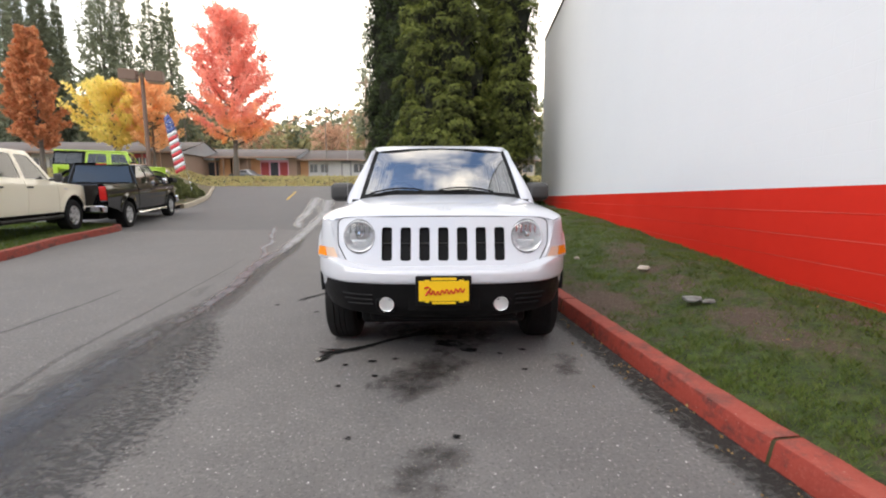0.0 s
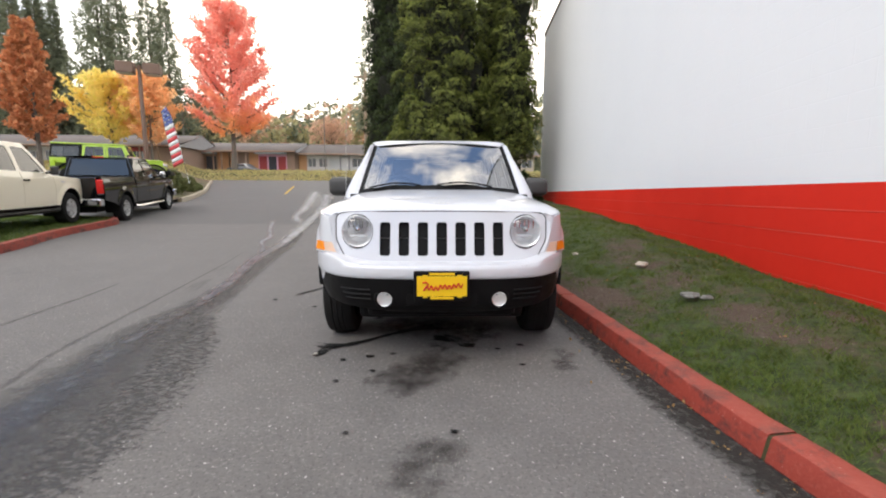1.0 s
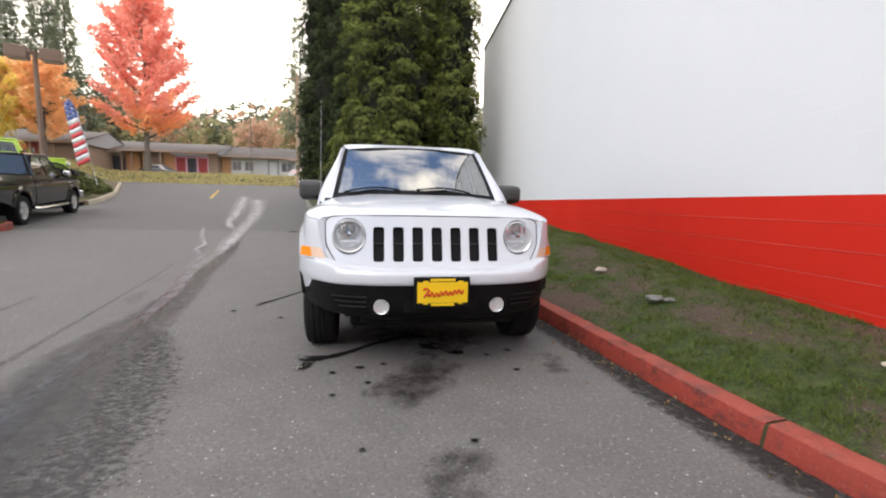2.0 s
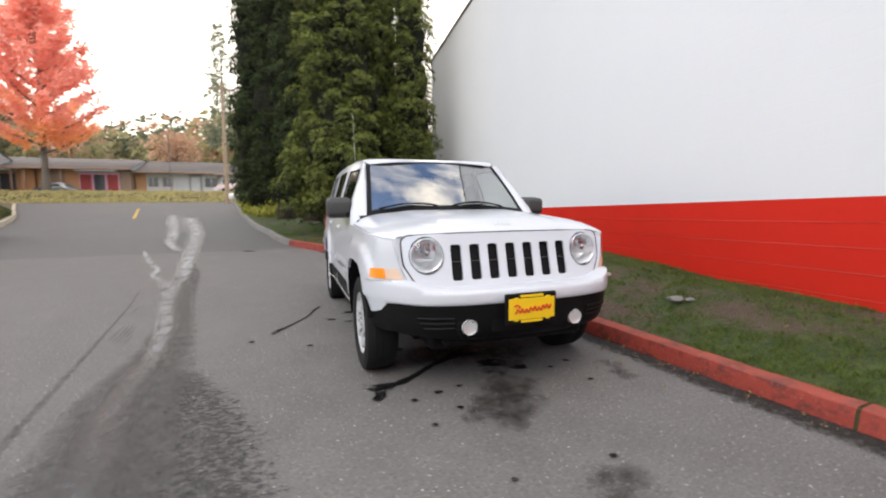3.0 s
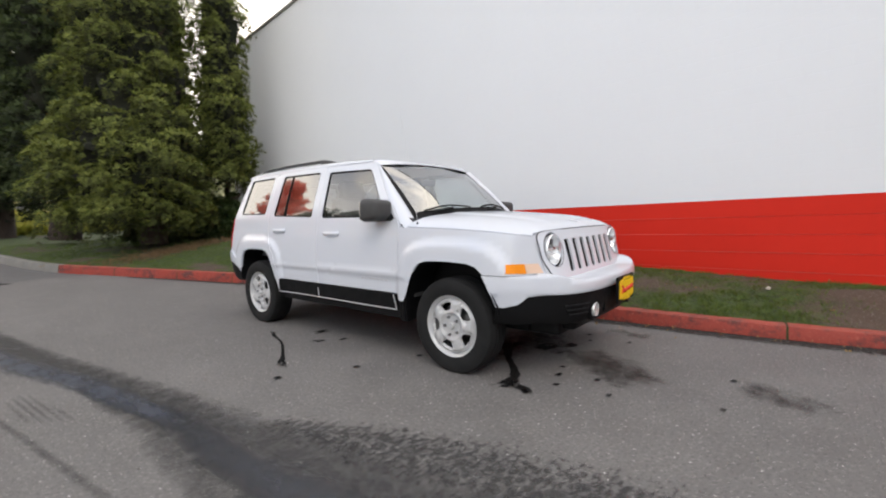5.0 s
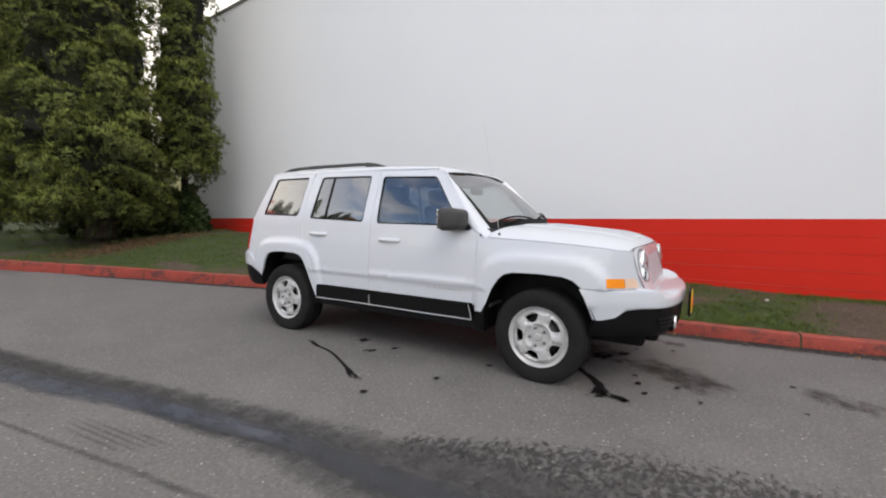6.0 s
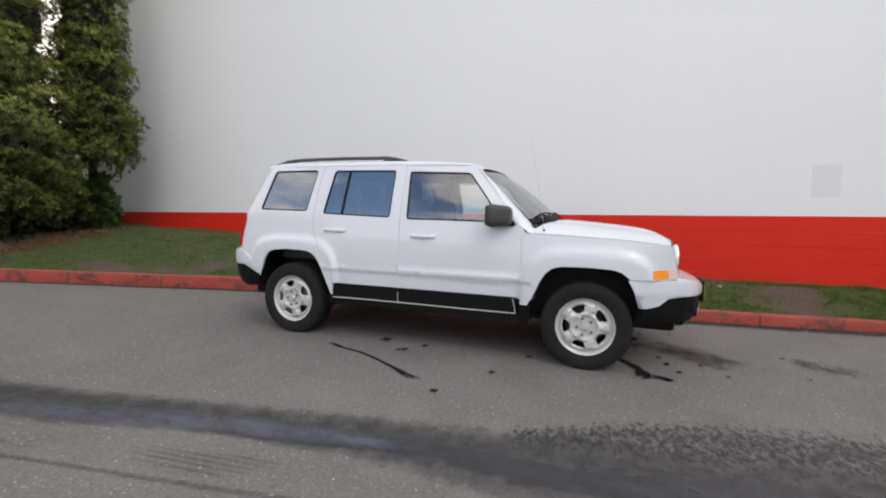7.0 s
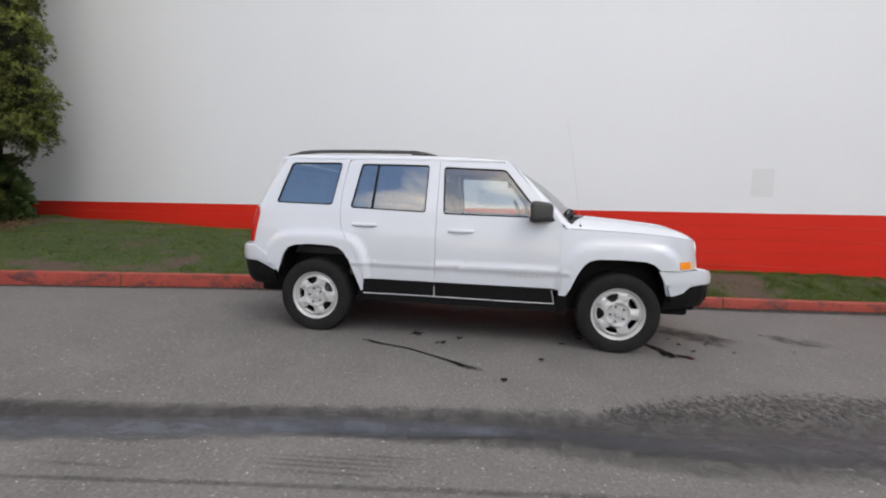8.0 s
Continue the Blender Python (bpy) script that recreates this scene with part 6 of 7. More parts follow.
# faint lines of a tyre's tread
for k, (x, y0, y1) in enumerate([(-2.655, 1.62, 1.20), (-2.69, 1.95, 1.22), (-2.725, 2.05, 1.26), (-2.76, 2.08, 1.30), (-2.80, 1.95, 1.36), (-2.86, 2.95, 2.42)]):
    stain("tread_line", [(x - 0.09 * (y0 - 1.3), y0), (x - 0.045 * (y0 + y1 - 2.6), (y0 + y1) / 2), (x - 0.09 * (y1 - 1.3), y1)], [0.009, 0.014, 0.009], TREAD, 0.005, "faint dark line of a tyre's tread", "damp marks")
stain("oil_trail", [(-0.98, 2.12), (-1.06, 1.95), (-1.14, 1.68), (-1.34, 1.32), (-1.50, 1.08)], [0.030, 0.013, 0.013, 0.016, 0.050], OIL, 0.007, "black oily trail ending in a drop", "oil marks")
stain("oil_trail", [(0.04, 0.03), (-0.10, -0.02), (-0.26, -0.11), (-0.39, -0.20), (-0.51, -0.31), (-0.66, -0.40), (-0.80, -0.42), (-0.91, -0.34)], [0.10, 0.06, 0.035, 0.03, 0.032, 0.04, 0.065, 0.03], OIL, 0.007, "black oily trail from under the front", "oil marks")
stain("oil_trail", [(-0.74, -0.40), (-0.79, -0.50), (-0.80, -0.56), (-0.87, -0.62)], [0.03, 0.045, 0.04, 0.03], OIL, 0.0075, "black oily drip", "oil marks")
stain("oil_trail", [(-0.78, -0.53), (-0.82, -0.57), (-0.87, -0.59)], [0.014, 0.022, 0.014], POOL, 0.0085, "small wet drip at the end of the oily trail", "oil marks")
for k, (x, y, w) in enumerate([(-0.71, 1.70, 0.07), (-0.92, 1.45, 0.05), (-0.74, 1.31, 0.045), (0.06, -0.27, 0.09), (0.22, -0.42, 0.05), (-0.45, -0.62, 0.035), (-0.30, -0.58, 0.035), (-0.62, -0.68, 0.03), (0.42, -0.50, 0.035), (0.60, -0.42, 0.03), (-0.44, -1.55, 0.03),
                               (0.07, -1.55, 0.03), (0.55, -0.78, 0.025), (-0.41, -0.86, 0.03), (-0.50, 0.25, 0.04), (-0.70, 0.42, 0.035), (-1.15, 0.62, 0.03), (-1.62, 0.9, 0.03), (-2.3, 8.9, 0.14), (-0.6, -1.0, 0.03)]):
    w = w * (0.62 if y < -0.45 else 0.85)
    stain("oil_spot", [(x - w * 1.6, y + w * 0.4), (x, y), (x + w * 1.6, y - w * 0.3)], [w * 0.9, w * 1.1, w * 0.8], OIL, 0.007 + 0.0002 * k, "small black oil spot", "oil marks")
# third paints the shade under the nose; the first two, a smear, deepen it
for x0, y0, x1, y1, w in ((0.02, -0.22, 0.16, -0.55, 0.24), (0.14, -0.50, -0.36, -1.16, 0.27), (-0.55, 0.10, 0.55, -0.10, 0.34), (0.68, -0.66, 0.96, -0.70, 0.24), (-0.25, -1.72, 0.10, -1.88, 0.30)):
    stain("dark_blot", [(x0, y0), ((x0 + x1) / 2 + 0.03, (y0 + y1) / 2), (x1, y1)], [w * 0.7, w, w * 0.7], BLOT_SHADE, 0.0045, "brownish dark blot, of soaked stains and painted shade under the car", "oil marks")
stain("gutter_dirt", [(p[0] - 0.07, p[1]) for p in KERB_RUN[::18] if -6 < p[1] < 9], [0.19, 0.19, 0.15, 0.11, 0.08], GUTTER, 0.005, "dark damp dirt along the foot of the kerb", "oil marks")

# grit and fallen leaves
rng = np.random.default_rng(21)
LITTER = m_foliage("leaf_litter", (0.30, 0.17, 0.07), (0.16, 0.09, 0.04), 3.0, 0.8, (0.45, 0.30, 0.12))
NEEDLES = m_foliage("needle_litter", (0.19, 0.115, 0.055), (0.10, 0.06, 0.03), 3.0, 0.9, (0.27, 0.18, 0.09))
n = 300
yy = rng.uniform(-4.5, 9, n)
xx = np.where(rng.uniform(0, 1, n) < 0.6, kerb_x(yy) - np.abs(rng.normal(0.05, 0.12, n)), kerb_x(yy) + rng.uniform(0.3, 2.0, n))
zz = np.where(xx > kerb_x(yy), 0.20 + (bank_top(yy) - 0.18) * sstep(0, 0.75, (xx - kerb_x(yy) - 0.15) / (wall_x(yy) - kerb_x(yy))), 0.004)
part_l = part("fallen_leaves", crown_mesh("fallen_leaves", np.stack([xx, yy, zz], -1), np.stack([0 * xx, 0 * xx, 1 + 0 * xx], -1) + rng.normal(0, 0.4, (n, 3)), rng.uniform(0.6, 1.4, n), rng, 2, 0.024, 0.008), LITTER)
tagged(part_l, "small brown fallen leaves in the gutter and on the lawn", "leaves", kind="stuff")
n = 800
xx = rng.normal(0.75, 0.75, n)
yy = 9.45 + 0.10 * xx + rng.normal(0, 0.26, n)
zk = kerb_h(yy) - 0.012 + road_z(yy)
zz = zk + (bank_top(yy) - zk) * sstep(0, 0.75, (xx - kerb_x(yy) - 0.135) / (wall_x(yy) - kerb_x(yy) - 0.085)) + 0.012
tagged(part("needle_litter", crown_mesh("needle_litter", np.stack([xx, yy, zz], -1), rng.normal(0, 0.5, (n, 3)) + (0, 0, 0.6), rng.uniform(0.6, 1.5, n), rng, 4, 0.10, 0.007), NEEDLES), "dry brown needles and twigs under the evergreens", "litter", kind="stuff")
n = 5200
xx, yy = rng.uniform(-5.5, 1.3, n), rng.uniform(-3.4, 4, n)
GRIT = m_paint("pale_grit", (0.33, 0.32, 0.29), 0.9, 0.4, 30)
keep = xx < kerb_x(yy) - 0.05
grit = part("grit", crown_mesh("grit", np.stack([xx, yy, 0.001 + 0 * xx], -1)[keep], np.stack([0 * xx, 0 * xx, 1 + 0 * xx], -1)[keep], rng.uniform(0.4, 1.3, keep.sum()), rng, 3, 0.0075, 0.004), GRIT)
tagged(grit, "pale loose grit scattered on the asphalt", "grit", kind="stuff")


def stone(x, y, z, s, seed, material, label, flat=0.5):
    bm = bmesh.new()
    bmesh.ops.create_icosphere(bm, subdivisions=3, radius=1)
    for v in bm.verts:
        k = 1 + 0.45 * noise.noise(v.co * 1.3 + Vector((seed, 0, 0))) + 0.15 * noise.noise(v.co * 4 + Vector((seed, 3, 0)))
        v.co = Vector((v.co.x * s * k, v.co.y * s * 0.75 * k, v.co.z * s * flat * k))
    ob = smooth(part("stone", bm, material), 60)
    ob.location = (x, y, z + s * flat * 0.55)
    return tagged(ob, label, "stone")


STONE = m_paint("grey_stone", (0.20, 0.195, 0.18), 0.9, 0.4, 14, 0.6)
STONE_PALE = m_paint("pale_stone", (0.52, 0.46, 0.38), 0.9, 0.3, 14, 0.6)
stone(2.05, -0.05, 0.27, 0.075, 1, STONE, "flat grey broken stone lying on the lawn", 0.3)
stone(2.15, -0.11, 0.27, 0.05, 5, STONE, "small flat grey stone lying on the lawn", 0.3)
stone(2.18, 1.05, 0.33, 0.06, 2, STONE_PALE, "small pale tan stone in bare soil", 0.5)
stone(1.75, 1.9, 0.32, 0.035, 3, STONE_PALE, "small pale pebble in the grass", 0.5)
stone(2.3, -1.6, 0.27, 0.03, 7, STONE_PALE, "small pale pebble in the grass", 0.5)

# yellow centre line at the head of the lot
run = [(-8.45, 21.8), (-9.65, 26.5), (-10.8, 31.0)]
pts = resample(run, 0.5)
rows = [[(p[0] + dx, p[1], ground_z(p[0] + dx, p[1]) + 0.03) for dx in (-0.07, 0.07)] for p in pts]
tagged(part("road_line", loft("road_line", rows), LINE_YELLOW), "worn yellow centre line on the asphalt", "road marking", kind="structure")

# ---------------------------------------------------------------- islands on the far side of the lot
ISLAND = resample([(-4.6, -6.0), (-6.2, 0.0), (-7.35, 4.0), (-8.35, 6.4), (-8.75, 8.2), (-8.95, 9.1), (-9.5, 9.55), (-11.5, 9.7)], 0.25)[::-1]
isl = thing("island_kerb", Matrix(), "red-painted kerb round a grass island", "kerb", kind="structure")
marks = [0, 9, 16, 24, 32, 40, 50, 60, len(ISLAND) - 1]
for a, b in zip(marks, marks[1:]):
    if b < len(ISLAND):
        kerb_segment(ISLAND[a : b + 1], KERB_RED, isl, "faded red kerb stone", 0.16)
rows = []
for p in ISLAND[::-1]:
    rows.append([(p[0] - 0.16 - t * 9.0, p[1] - 0.1 - 0.9 * t, ground_z(p[0], p[1]) + 0.145 + 0.05 * t) for t in np.linspace(0, 1, 12)])
ISL_GRASS = m_grass("island_grass", (0.085, 0.15, 0.022), (0.075, 0.12, 0.03))
isl_lawn = part("grass_island", loft("grass_island", rows), ISL_GRASS)
tagged(isl_lawn, "bright green mown grass island with parked truck", "lawn", kind="structure")
flat = np.array(rows).reshape(-1, 3)
pick = flat[(flat[:, 1] > 2) & (flat[:, 0] > -13)]
pts = pick[rng.integers(0, len(pick), 22000)] + rng.uniform(-0.4, 0.4, (22000, 3)) * (1, 0.4, 0)
pts = pts[pts[:, 0] < np.interp(pts[:, 1], ISLAND[::-1][:, 1], ISLAND[::-1][:, 0]) - 0.15]
tagged(part("island_grass", blades("island_grass", pts, rng, 0.06, 0.007), BLADE), "green grass blades on the island", "grass", kind="stuff")

ISL2 = resample([(-12.6, 13.6), (-11.4, 14.6), (-11.3, 16.5), (-12.2, 19.5), (-14.2, 24.5), (-17.5, 31.5), (-20.5, 38.0)], 0.4)[::-1]
isl2 = thing("island_kerb", Matrix(), "pale tan concrete kerb round a planted bed", "kerb", kind="structure")
for a in range(0, len(ISL2) - 8, 8):
    kerb_segment(ISL2[a : a + 9], KERB_TAN, isl2, "pale tan kerb stone", 0.2)
rows = [[(p[0] - 0.15 - t * 6.0, p[1], ground_z(p[0] - 6 * t, p[1]) + 0.16 + 0.25 * math.sin(math.pi * t)) for t in np.linspace(0, 1, 8)] for p in ISL2[::-1]]
tagged(part("planted_bed", loft("planted_bed", rows), m_grass("bed_soil", (0.12, 0.12, 0.04), (0.14, 0.10, 0.06))), "planted bed of low shrubs and bark", "flower bed", kind="structure")
HEDGE = m_foliage("round_shrub_leaves", (0.17, 0.20, 0.07), (0.08, 0.10, 0.035), 1.5, 0.7, (0.27, 0.27, 0.11))
for k, (x, y, r, h) in enumerate([(-12.5, 18.2, 0.75, 1.05), (-13.3, 19.3, 0.7, 1.1), (-12.9, 20.6, 0.6, 0.8), (-13.4, 22.0, 0.7, 0.8), (-14.6, 18.6, 0.8, 1.3), (-15.2, 21.5, 0.7, 0.9), (-15.8, 24.5, 0.7, 0.8)]):
    x = x - 0.65
    shrub(x, y, float(ground_z(x, y)) + 0.2, r, h * 0.72, HEDGE, 130 + k, "rounded green shrub in the planted bed", 240, "shrubs in the bed", 0.14)

# low growth on the bank and behind the evergreens
rng = np.random.default_rng(33)
BANK = m_foliage("bank_growth", (0.50, 0.47, 0.18), (0.40, 0.33, 0.15), 0.35, 0.8, (0.60, 0.50, 0.25))
n = 6500
bx, by = rng.uniform(-48, 14, n), rng.uniform(43.2, 51, n)
tagged(part("bank_growth", crown_mesh("bank_growth", np.stack([bx, by, ground_z(bx, by) - 0.05], -1), rng.normal(0, 0.5, (n, 3)) + (0, 0, 1), rng.uniform(0.6, 1.3, n), rng, 7, 0.30, 0.05), BANK), "rough yellow-green growth on the bank", "weeds", kind="stuff")
n = 2600
by = rng.uniform(19.5, 38, n)
bx = kerb_x(by) + rng.uniform(0.4, 6.5, n)
bz = bank_top(by) - 0.1
lime = part("ground_cover", crown_mesh("ground_cover", np.stack([bx, by, bz], -1), rng.normal(0, 0.5, (n, 3)) + (0, 0, 1), rng.uniform(0.6, 1.3, n), rng, 7, 0.42, 0.07), SHRUB_LIME)
tagged(lime, "yellow-green ground cover behind the evergreens", "ground cover", kind="stuff")
for k, (x, y, s) in enumerate([(-5.9, 39.5, 0.5), (-3.6, 38.0, 0.45), (-2.6, 37.0, 0.5), (-1.6, 36.5, 0.45), (-0.4, 36.0, 0.5), (1.0, 36.0, 0.5)]):
    stone(x, y, float(bank_top(y)) - 0.05, s, 20 + k, m_paint("white_rock", (0.62, 0.60, 0.56), 0.9, 0.2, 3), "pale boulder at the lawn's far edge", 0.6)

# ---------------------------------------------------------------- pickups: nose towards local +y, front axle at y = 0


def pickup(m, paint, label, chrome_step=True):
    car = thing("pickup_truck", m, label, "car")
    wb, r = -3.57, 0.395

    def hw(y, z):
        w = lerp_s(z, (0.4, 0.6, 0.9, 1.15, 1.28, 1.6, 1.92), (0.95, 0.985, 1.0, 0.985, 0.95, 0.865, 0.755))
        w -= 0.16 * max((y - 0.35) / 0.6, 0) ** 2
        for yc in (0.0, wb):
            d = math.hypot(y - yc, z - 0.40) / 0.52
            w += 0.03 * (1 - float(sstep(1.0, 1.25, d)))
        return w

    def sd(sgn, off=0.0):
        return lambda y, z: (sgn * (hw(y, z) + off), y, z)

    def arc(yc, a0, a1, rad=0.50):
        return [(yc + rad * math.cos(radians(a)), 0.40 + rad * 1.02 * math.sin(radians(a))) for a in np.linspace(a0, a1, 13)]

    inside = (0, -2, 0.8)
    for sgn in (-1, 1):
        fen = [(0.93, 0.62), (0.95, 1.02), (0.86, 1.12), (0.2, 1.17), (-0.52, 1.21), (-0.60, 1.21), (-0.60, 0.50)] + arc(0, 170, 10)[::1] + [(0.70, 0.50)]
        panel("fender", fen, sd(sgn), paint, car, (), 0.08, 0.03, inside)
        w1 = rounded([(-0.86, 1.27), (-1.28, 1.80), (-1.72, 1.82), (-1.72, 1.29)], 0.05, 3)
        w2 = rounded([(-1.84, 1.29), (-1.84, 1.82), (-2.52, 1.81), (-2.60, 1.31)], 0.05, 3)
        d1 = panel("front_door", [(-0.61, 0.50), (-0.61, 1.21), (-0.72, 1.26), (-1.23, 1.87), (-1.33, 1.89), (-1.775, 1.90), (-1.775, 0.50)], sd(sgn), paint, car, (w1,), 0.10, 0.03, inside)
        d2 = panel("rear_door", [(-1.785, 0.50), (-1.785, 1.90), (-2.60, 1.88), (-2.72, 1.30), (-2.76, 0.90), (-2.76, 0.50)], sd(sgn), paint, car, (w2,), 0.10, 0.03, inside)
        for w, own in ((w1, d1), (w2, d2)):
            panel("window_pane", inflate(w, 0.01), sd(sgn, -0.012), GLASS_FAR, own, (), 0.2, 0.005, inside).visible_shadow = False
        bed = [(-2.80, 0.50), (-2.80, 1.30), (-4.80, 1.34), (-4.83, 0.72), (-4.30, 0.60), (-4.08, 0.50)] + arc(wb, 10, 170)[::1]
        panel("bed_side", bed, sd(sgn), paint, car, (), 0.10, 0.03, inside)
        for yh in (-1.66, -2.62):
            part("door_handle", box_bm(sgn * 1.005, yh, 1.10, 0.03, 0.20, 0.035, 0.01), BLACK_PLASTIC, car)
        for yc in (0.0, wb):
            rows = [[(sgn * x, y, z) for x in (hw(y, z) - 0.01, 0.62)] for y, z in arc(yc, -12, 192)]
            part("wheel_housing", loft("wheel_housing", rows), BLACK_PLASTIC, car)
        mir = smooth(part("mirror", box_bm(sgn * 1.12, -0.82, 1.33, 0.16, 0.09, 0.20, 0.035, 3), GREY_PLASTIC if not chrome_step else CHROME, car, "door mirror"), 60)
        part("mirror_arm", box_bm(sgn * 1.0, -0.84, 1.27, 0.14, 0.05, 0.04), BLACK_PLASTIC, mir)
        part("tail_lamp", box_bm(sgn * 0.90, -4.835, 1.08, 0.16, 0.06, 0.38, 0.02), RED_LENS, car, "red tail lamp")
        part("head_lamp", box_bm(sgn * 0.76, 0.90, 0.98, 0.26, 0.12, 0.17, 0.03), LAMP_INNER, car, "clear headlamp")
        step = part("side_step", tube("side_step", [(sgn * 0.98, -0.55, 0.42), (sgn * 1.03, -0.7, 0.39), (sgn * 1.03, -2.8, 0.39), (sgn * 0.98, -2.95, 0.42)], 0.045, 8), CHROME if chrome_step else BLACK_PLASTIC, car, "side step bar")
        part("badge", box_bm(sgn * 0.985, -0.28, 1.05, 0.02, 0.16, 0.05, 0.004), BADGE, car)
        for yc in (0.0, wb):
            wheel(car, sgn * 0.87, yc, r, r, sgn, 0.245, 0.27, 30, 5)
    # cab top, screens, bonnet, ends
    rows = []
    for y in np.linspace(-1.23, -2.62, 12):
        we = hw(y, 1.88)
        rows.append([(we * math.copysign(abs(math.cos(a)) ** 0.5, math.cos(a)), y, 1.88 + 0.055 * math.sin(a) ** 0.8) for a in np.linspace(0, math.pi, 15)])
    smooth(part("cab_roof", loft("cab_roof", rows, flip=True), paint, car), 60)
    part("windscreen", loft("windscreen", [[(u * (0.90 - 0.14 * v), -0.56 - 0.10 * u * u - (0.68 - 0.05 * u * u) * v, 1.22 + 0.68 * v) for v in np.linspace(0, 1, 7)] for u in np.linspace(-1, 1, 11)]), GLASS_FAR, car)
    part("rear_screen", loft("rear_screen", [[(u * (0.90 - 0.13 * v), -2.74 + 0.14 * v, 1.30 + 0.57 * v) for v in np.linspace(0.06, 0.93, 5)] for u in np.linspace(-0.92, 0.92, 7)], flip=True), GLASS_FAR, car, "dark rear window")
    part("cab_back", box_bm(0, 0, 0, 1.80, 0.04, 0.62, 0.02, 2, pose(0, -2.64, 1.57, -13)), BLACK_PLASTIC, car)
    part("brake_lamp", box_bm(0, -2.66, 1.89, 0.30, 0.04, 0.035, 0.01), RED_LENS, car, "red high brake lamp")
    part("cab_floor", box_bm(0, -1.7, 0.62, 1.8, 2.1, 0.3), DASH, car)
    hood = [(-0.86, -0.50), (-0.88, 0.2), (-0.74, 0.90), (0.74, 0.90), (0.88, 0.2), (0.86, -0.50)]
    panel("bonnet", hood, lambda x, y: (x, y, 1.25 - 0.10 * float(sstep(-0.2, 0.95, y)) - 0.06 * abs(x) ** 4 - (0.03 if abs(x) > 0.5 else 0)), paint, car, (), 0.1, 0.03, (0, 0, 0.5))
    part("grille", box_bm(0, 0.92, 0.93, 1.25, 0.08, 0.36, 0.04), CHROME if chrome_step else paint, car, "front grille")
    for k in (-1, 1):
        part("grille_opening", box_bm(k * 0.30, 0.965, 0.93, 0.50, 0.02, 0.24, 0.02), BLACK_PLASTIC, car)
    part("front_bumper", box_bm(0, 0.98, 0.60, 1.92, 0.16, 0.28, 0.06, 3), CHROME if chrome_step else paint, car, "front bumper")
    part("tailgate", box_bm(0, -4.815, 1.04, 1.64, 0.06, 0.58, 0.02), paint, car, "tailgate")
    part("tailgate_handle", box_bm(0, -4.85, 1.16, 0.26, 0.03, 0.10, 0.01), BLACK_PLASTIC, car)
    part("rear_bumper", box_bm(0, -4.93, 0.66, 1.95, 0.20, 0.20, 0.04, 3), CHROME, car, "chrome rear bumper")
    part("number_plate", box_bm(0, -5.035, 0.66, 0.31, 0.01, 0.15), GREY_PLASTIC, car)
    part("bed_floor", box_bm(0, -3.8, 0.82, 1.7, 2.0, 0.06), BLACK_PLASTIC, car)
    part("chassis", box_bm(0, -1.9, 0.45, 1.2, 5.2, 0.22), BLACK_PLASTIC, car)
    return car


def on_ground(x, y, yaw, lift=0.0, base=3.57):
    """A pose on the asphalt, pitched with the slope between the axles."""
    a = radians(yaw)
    z0, z1 = float(ground_z(x, y)), float(ground_z(x + base * math.sin(a), y - base * math.cos(a)))
    return pose(x, y, z0 + lift, 0, 0, yaw) @ pose(0, 0, 0, math.degrees(math.atan2(z0 - z1, base)) if base else 0)


pickup(on_ground(-11.05, 13.28, 13.0), CAR_BLACK, "glossy black crew cab pickup truck with chrome bumper and step")
pickup(on_ground(-10.25, 7.75, 14.0, 0.15), CAR_TAN, "cream crew cab pickup truck parked on the grass island", False)


